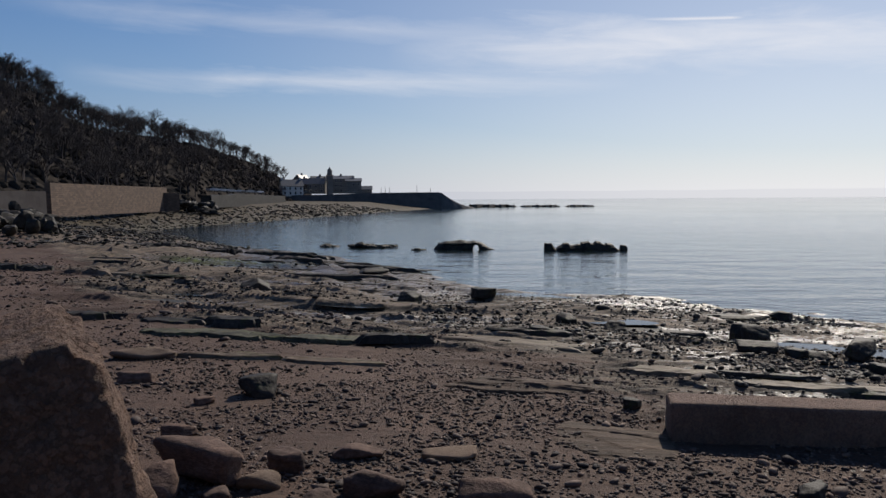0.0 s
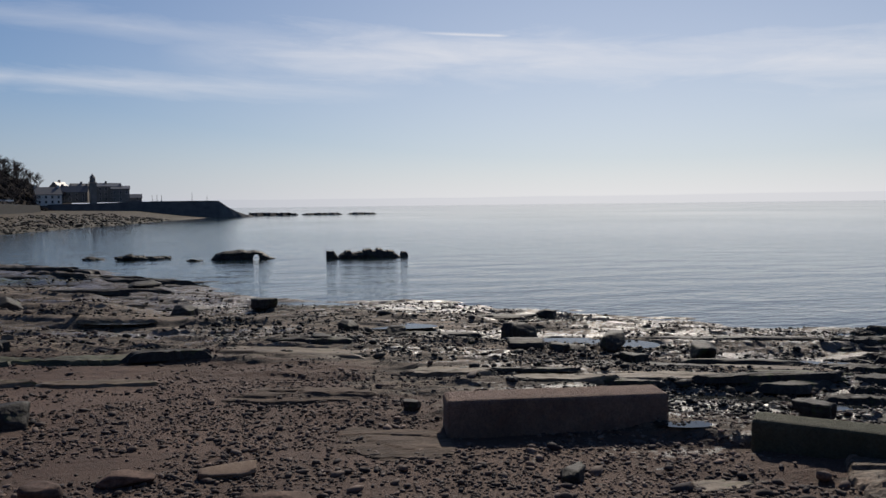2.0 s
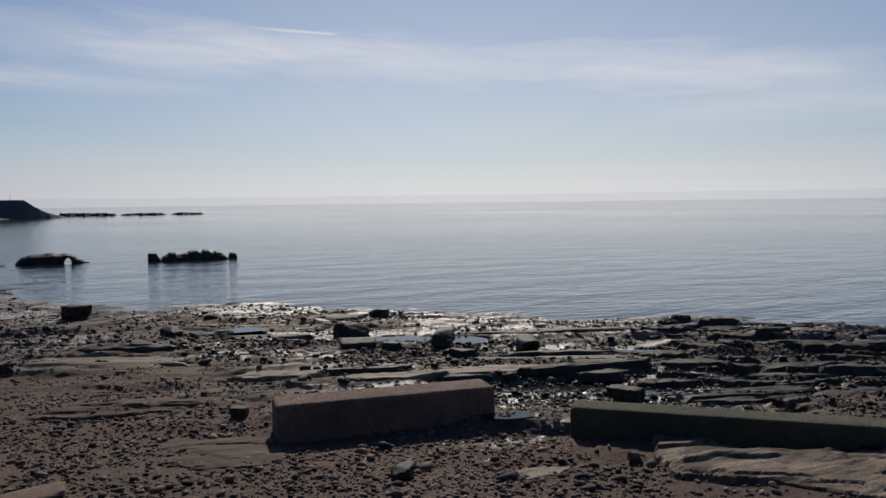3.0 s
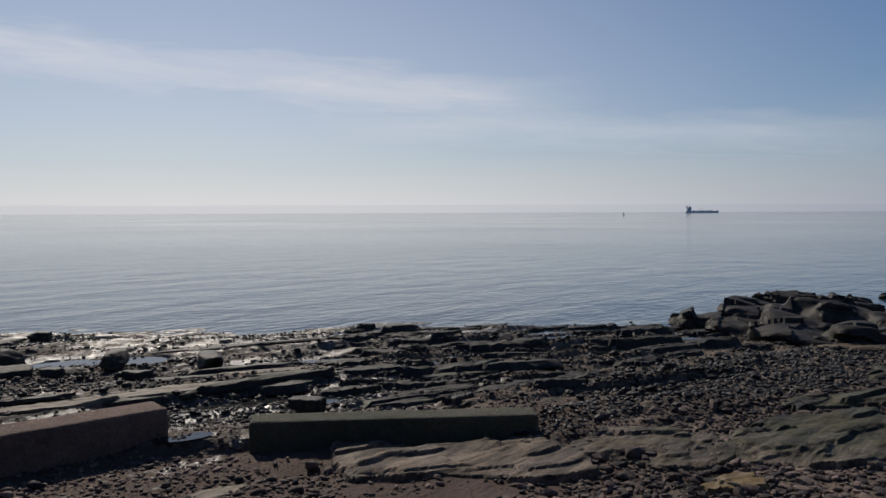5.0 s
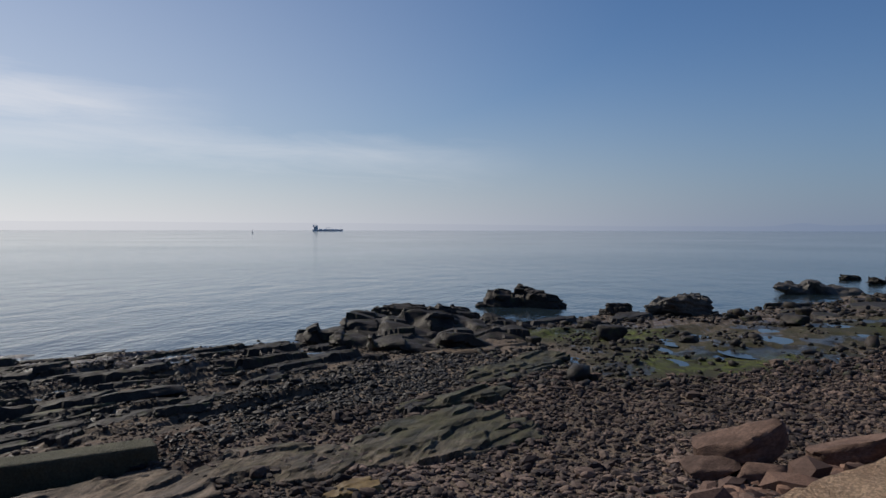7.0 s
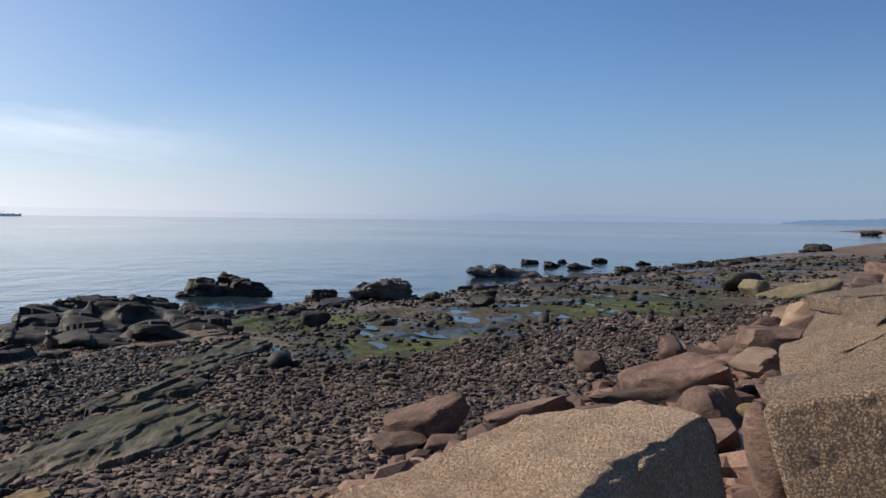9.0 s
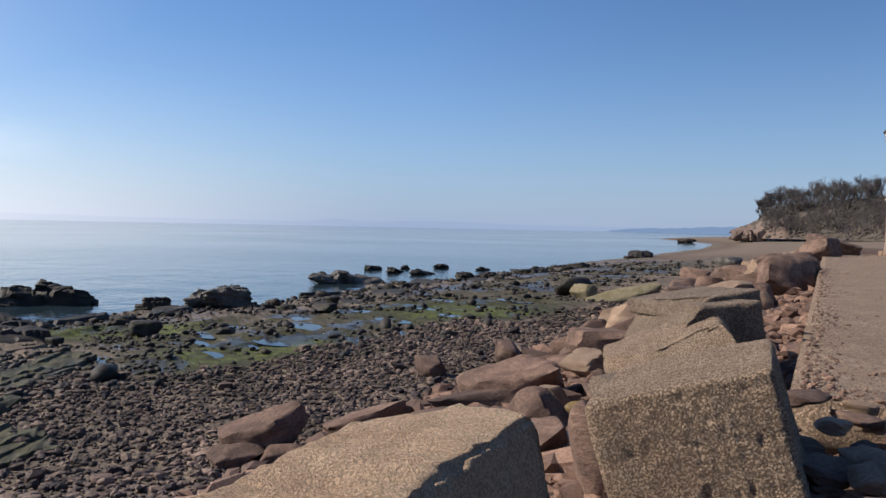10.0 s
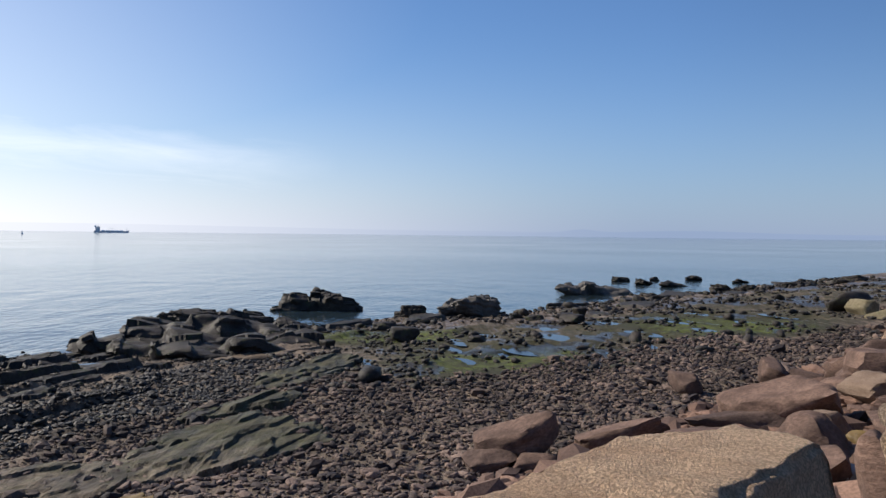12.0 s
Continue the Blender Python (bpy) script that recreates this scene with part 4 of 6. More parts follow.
def slab_shape(seed):
    """A low worn slab of half-size one: broken outline, sloping edges; its foot at -1, its top at 1."""
    rng = np.random.default_rng(seed)
    n = 40
    t = np.linspace(0, math.tau, n, endpoint=False)
    ways, far = rng.uniform(0, math.tau, 8), rng.uniform(0.62, 1.0, 8)
    k = np.maximum(0, np.cos(t[:, None] - ways)) / far
    rim = np.minimum(1.35, np.maximum((k ** 22).sum(1), 1e-6) ** (-1 / 22))
    rim = rim * (1 + 0.5 * (fbm(np.cos(t) * 3.4 + seed, np.sin(t) * 3.4, 5, seed % 29, 0.65) - 0.5) * 2)
    drops = [(0.0, 1.0), (0.2, 1.0), (0.38, 1.0), (0.54, 0.97), (0.68, 0.96), (0.80, 0.93), (0.885, 0.86), (0.92, 0.5), (0.97, 0.0), (1.02, -0.5), (1.06, -1.0)]
    verts = []
    shift = np.array((rng.uniform(-0.18, 0.18), rng.uniform(-0.1, 0.25)))
    for rho, z in drops:
        wob = 1 + 0.05 * np.sin(3 * t + rho * 9 + seed) * (0.2 < rho < 1)
        x, y = rho * rim * wob * np.cos(t) + shift[0] * (1 - rho), rho * rim * wob * np.sin(t) + shift[1] * (1 - rho)
        verts.append(np.stack([x, y, z + 0 * x], 1))
    p = np.vstack(verts)
    p[:, 2] += np.where(p[:, 2] > -0.9, 1.0 * (fbm(p[:, 0] * 2 + seed, p[:, 1] * 3, 4, 5) - 0.5) + 0.5 * (fbm(p[:, 0] * 7 + seed, p[:, 1] * 9, 3, 6) - 0.5), 0)
    m = len(drops)
    faces = [(i * n + j, (i + 1) * n + j, (i + 1) * n + (j + 1) % n, i * n + (j + 1) % n) for i in range(m - 1) for j in range(n)]
    return p, faces


def ledge(x, y, dims, seed, turn, mat, label, z=None, dip=6.0):
    """dims: length, width, height above the ground; as much again lies below it."""
    p, f = slab_shape(seed)
    p = p * np.array(dims) / (2, 2, 1) * (1, 1, 0.5)
    ob = link_mesh("rock_ledge", p, f, mat, True, None, 32)
    base = ground_at(x, y) if z is None else z
    ob.matrix_world = pose(x, y, base, 0, 0, turn) @ pose(0, 0, 0, -dip)
    return tagged(ob, label, "rock ledge", "ledges of bedded rock")


count = 0
while count < 44:
    az, r = radians(rng.uniform(-28, 80)), rng.uniform(17, 62)
    x, y = r * math.sin(az), r * math.cos(az)
    d = lie(x, y)[4][0]
    if not (-1.5 < d < 17.0) or (d > 12 and az > radians(56)) or math.hypot((x - 10.9) / 3, (y - 24) / 2.2) < 1:
        continue
    long = rng.uniform(1.2, 4.2) * (1 + r / 60)
    mat = M_DARK if d < 9 else (M_DARK, M_ALGAE, M_DARK, M_SLAB)[int(rng.integers(4))]
    ledge(x, y, (long, long * rng.uniform(0.16, 0.34), rng.uniform(0.05, 0.13) * (1 + r / 90) * (0.6 if d < 4 else 1.0)), 300 + count, STRIKE + rng.uniform(-10, 10), mat,
          {"dark_wet_rock": "dark wet ledge of bedded rock", "weedy_rock": "weed-green ledge of bedded rock", "bedded_sandstone": "pale flat ledge of bedded sandstone"}[mat.name], None, rng.uniform(2, 8))
    count += 1

# reefs along the edge of the bay
count = 0
while count < 16:
    az, r = radians(rng.uniform(-26, -3)), rng.uniform(40, 78)
    x, y = r * math.sin(az), r * math.cos(az)
    if not -2.5 < lie(x, y)[4][0] < 7:
        continue
    long = rng.uniform(3.5, 8.5)
    ledge(x, y, (long, long * rng.uniform(0.14, 0.26), rng.uniform(0.2, 0.4)), 480 + count, STRIKE + rng.uniform(-12, 8), M_DARK, "low dark reef at the edge of the bay", None, rng.uniform(2, 5))
    count += 1

# low dark reefs and boulders along the edge of the weed flats
count = 0
while count < 40:
    az, r = radians(rng.uniform(80, 117)), rng.uniform(26, 95)
    x, y = r * math.sin(az), r * math.cos(az)
    d = lie(x, y)[4][0]
    if not -1.0 < d < (16 if count % 4 == 0 else 5):
        continue
    if count % 2:
        long = rng.uniform(1.5, 4.0) * (1 + r / 90)
        ledge(x, y, (long, long * rng.uniform(0.3, 0.5), rng.uniform(0.2, 0.4)), 400 + count, -20 + rng.uniform(-25, 25), M_DARK, "low dark reef at the edge of weedy flats", None, rng.uniform(2, 6))
    else:
        s = rng.uniform(0.3, 0.75) * (1 + r / 120)
        rock("boulder", x, y, (s * 1.4, s, s * 0.7), M_DARK, 440 + count, "dark weedy boulder on the flats", "boulder", rng.uniform(0, 180), None, 0.38, 4, 9, 60.0, 0.14, 2.5, group="boulders on the weed flats")
    count += 1

# tilted beds of dark rock in rows between the shingle and the sea
count = 0
while count < 135:
    az, r = rng.uniform(43, 74), rng.uniform(15, 42)
    x, y = r * math.sin(radians(az)), r * math.cos(radians(az))
    d = lie(x, y)[4][0]
    if d < 0.3 or r < np.interp(az, [36, 46, 54, 59, 67, 73], [18, 17, 16, 17.5, 23, 27]):
        continue
    long = rng.uniform(0.6, 2.1) * (0.75 + r / 60)
    ledge(x, y, (long, long * rng.uniform(0.36, 0.62), rng.uniform(0.14, 0.34)), 1500 + count, STRIKE - 8 + rng.uniform(-22, 22), M_DARK, "tilted bed of dark wet rock", None, rng.uniform(4, 14))
    count += 1

# the long low ledges and slabs that stand out
for k, (x, y, dims, turn, mat, label) in enumerate([
    (-9.2, 26.2, (7.6, 1.3, 0.52), -16, M_DARK, "long dark rock ledge rising from brown sand"), (-5.5, 22.6, (7.0, 1.3, 0.22), -14, M_ALGAE, "green weed-covered rock ledge"), (-24.5, 46, (5.5, 1.6, 0.8), -30, M_DARK, "dark rock hump on brown sand"), (-4.0, 19.7, (5.6, 0.9, 0.2), -10, M_SLAB, "long brown sandstone ledge in shingle"),
    (-23, 70, (14, 3, 1.2), -32, M_DARK, "broad dark reef at the edge of the bay"), (-13, 66, (9, 2.2, 0.7), -28, M_DARK, "low dark reef at the edge of the bay"), (-17.6, 45, (2.4, 1.0, 0.5), -10, M_DARK, "dark rock hump on the flats"), (2.7, 23.2, (2.8, 0.9, 0.4), -8, M_DARK, "dark wet ledge of bedded rock"), (-1.1, 21.8, (2.2, 0.9, 0.35), -8, M_DARK, "dark wet ledge of bedded rock"),
    (8.0, 17.4, (8.5, 1.0, 0.2), -14, M_SLAB, "long wet flat sandstone ledge"), (10.2, 16.4, (6.2, 0.8, 0.26), -20, M_DARK, "long dark wet rock ledge"),
       
        (17.3, 4.7, (1.4, 0.8, 0.3), -10, M_DARK, "small dark rock ledge"),
     (11.4, 4.25, (1.0, 0.75, 0.2), -10, M_OCHRE, "ochre-stained flat rock beside shingle"),  (16.2, 10.4, (4.2, 1.0, 0.36), -18, M_DARK, "dark wet ledge of bedded rock"), (13.6, 15.1, (4.0, 0.9, 0.3), -18, M_DARK, "long dark wet rock ledge"),
    (13.9, 11.9, (3.2, 0.9, 0.34), -20, M_DARK, "dark wet ledge of bedded rock"), (20.4, 12.3, (2.6, 1.0, 0.45), -22, M_DARK, "dark wet ledge of bedded rock"), (22.8, 10.0, (3.2, 1.0, 0.36), -22, M_DARK, "dark wet ledge of bedded rock"), (6.8, 9.9, (1.0, 0.6, 0.08), 0, M_SLAB, "small tan rock slab in sand")]):
    if mat is M_DARK:
        dims = (dims[0], dims[1], dims[2] * 0.65)
    cuts = max(1, round(dims[0] / (2.6 if x < 9 or mat is M_DARK else 6.0)))
    for c in range(cuts):
        s = ((c + 0.5) / cuts - 0.5) * dims[0]
        px, py = x + s * math.cos(radians(turn)) + rng.uniform(-0.3, 0.3) * (cuts > 1), y + s * math.sin(radians(turn)) + rng.uniform(-0.35, 0.35) * (cuts > 1)
        ledge(px, py, (dims[0] / cuts * 1.12, dims[1] * (1 if cuts == 1 else rng.uniform(0.7, 1.1)), dims[2] * (1 if cuts == 1 else rng.uniform(0.7, 1.15))), 600 + k + 40 * c, turn + rng.uniform(-9, 9) * (cuts > 1), mat, label, None, 3)

# ---- long outcrop of flaking sandstone across the shingle ----
def outcrop_material():
    m, n = material("flaking_sandstone")
    v = where(n)
    laid = n.add("ShaderNodeMapping", {"Vector": v, "Rotation": (0, 0, radians(22)), "Scale": (0.4, 2.4, 2.0)})
    beds, big, fine, spot = n.noise(1.6, 6, 0.62, laid, 0.5), n.noise(0.9, 5, 0.6, v, 0.4), n.noise(22, 4, 0.7, v), n.noise(5.0, 5, 0.65, v, 0.4)
    tan = n.mix(n.span(beds, 0.42, 0.58), (0.072, 0.051, 0.037), (0.25, 0.182, 0.128))
    green = n.mix(n.span(beds, 0.42, 0.60), (0.022, 0.021, 0.013), (0.098, 0.088, 0.050))
    green = n.mix(n.span(spot, 0.52, 0.66, 0, 0.7), green, (0.075, 0.09, 0.022))
    along = n.add("ShaderNodeSeparateXYZ", {0: v}).outputs[0]
    share = n.span(n.math("ADD", along, n.math("MULTIPLY", n.math("SUBTRACT", big, 0.5), 9.0)), 10.4, 14.6)
    col = n.mix(share, tan, green)
    col = n.mix(n.span(spot, 0.54, 0.70, 0, 0.55), col, (0.035, 0.030, 0.022))
    col = n.mix(n.span(fine, 0.42, 0.62, 0, 0.6), col, (0.04, 0.034, 0.026))
    h = n.math("ADD", n.math("ADD", beds, n.math("MULTIPLY", spot, 0.5)), n.math("MULTIPLY", fine, 0.35))
    finish(n, col, n.span(big, 0.35, 0.65, 0.5, 0.85), h, 1.0, 0.06, Specular_IOR_Level=0.2)
    return m


M_FLAKE = outcrop_material()


def outcrop(rim, high, seed, label, mat=None):
    """A low mass of bedded rock within a rough rim of plan points: flakes one on another, broken at their edges."""
    rim = np.array(rim, float)
    su, cu = math.sin(LEDGE_AZ), math.cos(LEDGE_AZ)
    ru, rv = rim[:, 0] * su + rim[:, 1] * cu, -rim[:, 0] * cu + rim[:, 1] * su
    xs, ys = np.arange(ru.min() - 0.5, ru.max() + 0.5, 0.055), np.arange(rv.min() - 0.5, rv.max() + 0.5, 0.028)
    X, Y = np.meshgrid(xs, ys, indexing="ij")
    u, v = X.ravel(), Y.ravel()
    x, y = u * su - v * cu, u * cu + v * su
    best, inside = np.full(x.shape, 1e9), np.zeros(x.shape, bool)
    for a, b in zip(rim, np.roll(rim, -1, 0)):
        e = b - a
        t = np.clip(((x - a[0]) * e[0] + (y - a[1]) * e[1]) / (e @ e), 0, 1)
        best = np.minimum(best, np.hypot(x - a[0] - t * e[0], y - a[1] - t * e[1]))
        cut = (a[1] > y) != (b[1] > y)
        inside ^= cut & (x < a[0] + (y - a[1]) * e[0] / (e[1] if e[1] else 1e-9))
    d = np.where(inside, best, -best) + 0.9 * (fbm(u / 1.6, v / 0.7, 4, seed, 0.6) - 0.5)
    warp = 1.1 * (fbm(u / 2.2, v / 0.9, 4, seed + 11, 0.5) - 0.5)
    saw = ((v + 1.5 * warp) / 0.95) % 1.0
    flake = np.where(saw < 0.06, saw / 0.06, (1 - saw) / 0.94)
    hard = soft(fbm(u / 1.1, v / 0.6, 4, seed + 23), 0.36, 0.52)
    rise = 0.45 * high * soft(d, -0.02, 0.05) + (d > 0) * high * (0.42 * flake * hard + 0.25 * soft(d - 0.25 + 1.8 * (fbm(u / 2.6, v / 0.8, 4, seed) - 0.5), 0.0, 0.05))
    rise = rise + (d > 0) * 0.22 * high * (fbm(u / 0.7, v / 0.2, 4, seed + 31) - 0.5)
    z = lie(x, y)[0] * 0.4 + 0.6 * float(np.mean(lie(rim[:, 0], rim[:, 1])[0])) + np.where(d > -0.02, rise - 0.02, np.maximum(-0.25, d * 2.0))
    n = len(ys)
    keep = (d > -0.14).reshape(X.shape)
    i, j = np.meshgrid(np.arange(len(xs) - 1), np.arange(n - 1), indexing="ij")
    ok = keep[:-1, :-1] | keep[1:, :-1] | keep[:-1, 1:] | keep[1:, 1:]
    i, j = i[ok], j[ok]
    quads = np.stack([i * n + j, (i + 1) * n + j, (i + 1) * n + j + 1, i * n + j + 1], -1)
    used, flat = np.unique(quads, return_inverse=True)
    ob = link_mesh("rock_outcrop", np.stack([x, y, z], 1)[used], flat.reshape(-1, 4), mat or M_FLAKE, True, None, 26)
    return tagged(ob, label, "rock outcrop", "flakes of the sandstone outcrop")


outcrop([(8.3, 8.6), (9.2, 9.9), (11.0, 8.3), (11.5, 7.4), (11.6, 6.4), (10.7, 5.6), (9.5, 7.2)], 0.17, 3, "smooth tan sandstone outcrop beside a concrete beam")
outcrop([(11.3, 6.9), (12.9, 6.9), (13.9, 5.95), (14.0, 5.2), (13.0, 4.6), (12.0, 4.6), (11.6, 5.3)], 0.15, 13, "pale flaking sandstone outcrop in shingle")
outcrop([(13.4, 5.6), (15.1, 5.0), (17.0, 4.1), (17.4, 3.4), (16.4, 2.2), (15.3, 1.75), (13.1, 3.1), (12.6, 4.3)], 0.19, 23, "broad grey-green flaking rock outcrop in shingle")
outcrop([(16.6, 5.1), (17.3, 5.2), (18.6, 4.6), (20.2, 3.0), (19.3, 2.6), (18.2, 3.0), (17.4, 3.9)], 0.24, 33, "green weed-covered rock outcrop in shingle")
outcrop([(20.5, 4.4), (23.2, 4.6), (26.8, 2.5), (25.5, 1.8), (23.5, 2.1), (21.3, 3.1)], 0.2, 43, "low brown-green rock outcrop at the end of the shingle")


outcrop([(1.85, 13.0), (2.3, 13.9), (3.6, 13.5), (3.75, 12.7), (3.3, 12.0), (2.5, 12.0)], 0.07, 53, "low oval tan rock slab ringed by wet sand", M_SANDSLAB)
outcrop([(0.1, 17.0), (1.0, 17.6), (2.5, 17.2), (3.0, 16.5), (1.8, 16.3), (0.9, 16.5)], 0.11, 63, "flat brown sandstone ledge in sand", M_SANDSLAB)


# ---- pools left by the tide ----
def pool_material():
    m, n = material("still_water")
    finish(n, (0.018, 0.020, 0.020), 0.12, n.noise(5.0, 3, 0.5, where(n)), 0.10, 0.03, IOR=1.33)
    return m


M_POOL = pool_material()


def tide_pool(x, y, long, wide, turn, share=45, label="shallow tide pool lying among dark rock"):
    """A still sheet of water; the ground stands out of it."""
    t = np.linspace(0, math.tau, 28, endpoint=False)
    c, q = math.cos(radians(turn)), math.sin(radians(turn))
    r = np.concatenate([np.full(28, k) for k in (0.3, 0.65, 1.0)])
    a = np.tile(t, 3)
    px, py = x + r * (long * np.cos(a) * c - wide * np.sin(a) * q), y + r * (long * np.cos(a) * q + wide * np.sin(a) * c)
    z = float(np.percentile(lie(px, py)[0], share)) + 0.012
    ring = [(u - x, v - y, 0.0) for u, v in zip(px[56:], py[56:])]
    ob = link_mesh("tide_pool", ring, [tuple(range(28))], M_POOL, False)
    ob.matrix_world = pose(x, y, z)
    return tagged(ob, label, "pool", "pools on the foreshore")


for x, y, long, wide, share in ((16.95, 8.35, 0.9, 0.3, 60), (24.5, 15.9, 2.2, 0.7, 50), (12.3, 13.4, 1.3, 0.4, 55), (11.5, 15.1, 2.2, 0.5, 50), (23.1, 10.9, 2.4, 0.9, 55), (7.75, 12.2, 0.5, 0.25, 60), (10.7, 22.3, 2.4, 1.1, 60), (26.1, 12.5, 1.6, 0.8, 50), (8.8, 17.4, 3.6, 0.4, 45), (14.6, 17.6, 2.0, 0.6, 45), (17.5, 14.6, 1.6, 0.5, 45), (20.4, 14.6, 1.8, 0.5, 45), (5.5, 27.5, 2.0, 0.7, 40), (-3.7, 31.5, 1.6, 0.6, 45), (-11.6, 35.7, 2.0, 0.6, 45)):
    tide_pool(x, y, long, wide, STRIKE, share)
for x, y, long, wide in ((28.2, -3.8, 1.3, 0.8), (27.3, -3.1, 0.7, 0.3), (25.4, -1.4, 0.7, 0.35), (24.1, -5.1, 0.8, 0.35), (25.0, 1.6, 0.6, 0.25), (31.1, -5.5, 1.3, 0.6), (39.0, -12.9, 1.8, 0.7), (33.5, -9.5, 1.2, 0.5), (35.6, -6.0, 1.3, 0.5), (29.0, -8.2, 0.9, 0.4), (37.5, -16.0, 1.4, 0.5), (43.0, -15.5, 1.6, 0.7), (31.0, -1.5, 1.0, 0.4), (26.5, -6.8, 0.9, 0.35),
                         (30.2, -10.4, 0.9, 0.35), (34.4, -12.6, 1.0, 0.4), (40.6, -18.6, 1.4, 0.5), (28.9, -1.2, 0.8, 0.3), (33.0, -3.0, 1.1, 0.4), (37.8, -9.4, 1.4, 0.5)):
    tide_pool(x, y, long, wide, 15 + 7 * math.sin(x), 34, "thin sheet of water on weedy flats")

# ---- boulder bank below the walkway ----
RED, TAN = "angular red sandstone boulder in the sea defence", "angular tan sandstone boulder in the sea defence"


def boulder(x, y, dims, seed, turn=0.0, mat=None, label=RED, tilt=(0, 0), z=None, sink=0.2, sharp=80.0, planes=9, sub=4):
    ob = rock("boulder", x, y, dims, mat or M_RED, seed, label, "boulder", turn, z, sink, sub, planes, min(sharp, 30.0), 0.075, 2.2, tilt, "boulders of the sea defence", 0.05)
    if sharp > 30:
        ob.data.set_sharp_from_angle(angle=radians(38))
    return ob


for k, (x, y, dims, turn, tilt, mat) in enumerate([
    (14.3, -6.5, (2.2, 1.5, 1.15), -116, (6, -16), M_RED), (14.1, -5.8, (2.0, 0.8, 0.62), -110, (4, -3), M_RED), (21.0, -9.5, (1.2, 0.9, 0.8), 20, (0, -12), M_RED), (20.1, -6.8, (0.95, 0.75, 0.7), 10, (0, 0), M_RED), (12.6, -6.5, (0.7, 0.6, 0.62), 15, (0, 8), M_TAN), (17.5, -10.0, (1.5, 1.0, 0.95), -118, (0, -16), M_RED),
    (19.9, -12.7, (1.5, 0.9, 1.0), -122, (0, -28), M_RED), (15.6, -8.9, (1.3, 1.0, 0.8), 10, (0, 6), M_TAN), (22.5, -13.2, (1.2, 1.0, 0.95), 60, (0, 0), M_RED), (27.8, -18.5, (2.2, 1.3, 0.95), -35, (0, -10), M_RED), (29.0, -21.5, (2.1, 1.5, 1.3), -126, (0, 0), M_RED), (38.4, -24.4, (4.9, 1.7, 1.0), -118, (6, -8), M_LICHEN), (7.3, -4.25, (0.62, 0.6, 1.35), 70, (6, 10), M_RED),
    (9.4, -5.3, (0.5, 0.5, 0.62), 20, (0, 0), M_RED), (10.5, -5.2, (1.15, 0.9, 0.9), -115, (0, 0), M_RED), (13.9, -1.75, (1.75, 1.1, 0.95), -100, (8, -24), M_RED), (13.2, -1.95, (0.8, 0.5, 0.42), -98, (0, 0), M_RED), (13.5, -1.2, (1.0, 0.7, 0.40), -80, (0, -14), M_RED), (14.3, -3.7, (2.0, 0.9, 0.62), -112, (0, -20), M_RED), (12.9, -4.7, (1.1, 0.7, 0.5), -105, (0, -8), M_RED), (12.0, -3.4, (1.3, 0.6, 0.35), -110, (0, -10), M_RED),
    (26.3, -24.4, (3.4, 2.6, 2.1), -30, (8, -14), M_RED), (28.6, -26.9, (3.0, 2.4, 2.3), 30, (0, 10), M_RED), (41.0, -34.6, (2.9, 2.0, 1.5), 10, (0, 0), M_RED), (54.0, -44.5, (3.0, 2.2, 2.2), -60, (0, 0), M_GREY), (33.4, -24.4, (2.6, 1.6, 1.2), -40, (6, -6), M_RED), (20.3, -14.6, (0.9, 0.8, 0.8), 0, (0, 0), M_RED), (22.2, -15.4, (1.8, 1.2, 1.1), -45, (0, -20), M_RED),
    (46.0, -45.6, (3.0, 2.4, 2.3), 15, (0, 8), M_RED), (49.6, -50.6, (4.2, 2.6, 2.0), 40, (0, -10), M_RED), (37.5, -33.0, (2.4, 1.9, 1.5), -20, (0, 0), M_RED), (52.0, -52.6, (2.6, 2.0, 1.6), 0, (0, 0), M_GREY), (23.0, -18.4, (2.4, 1.8, 1.6), 20, (0, 0), M_TAN), (17.6, -12.6, (1.7, 1.4, 1.1), -30, (0, 0), M_TAN), (14.2, -10.2, (2.0, 1.4, 1.0), -20, (0, 5), M_TAN), (12.0, -8.0, (1.2, 1.0, 1.0), 0, (0, 0), M_TAN), (11.15, -6.1, (0.36, 0.3, 0.5), 20, (10, 0), M_OCHRE)]):
    lab = {"red_sandstone": RED, "tan_sandstone": TAN, "sea_rock": "angular grey boulder in the sea defence", "ochre_rock": "small ochre stone wedged in the sea defence", "yellow_lichened_rock": "long yellow-lichened boulder at the foot of the bank"}[mat.name]
    boulder(x, y, dims, 700 + k, turn, mat, lab, tilt)
rock("boulder", 41.5, -23.5, (1.6, 1.2, 1.15), M_LICHEN, 730, "yellow-lichened boulder on the shingle", "boulder", 20, None, 0.2, 4, 9, 26.0, 0.05, 2.6)
rock("boulder", 43.5, -24.2, (3.0, 2.2, 1.6), M_DARK, 731, "dark weedy boulder beside a yellow one", "boulder", 60, None, 0.2, 4, 9, 26.0, 0.05, 2.6)
rock("boulder", 9.35, -4.85, (0.62, 0.5, 0.45), M_PALE, 732, "pale speckled granite boulder wedged between blocks", "boulder", 30, None, 0.2, 4, 9, 20.0, 0.04, 2.6)
rng = np.random.default_rng(5)
placed = 0
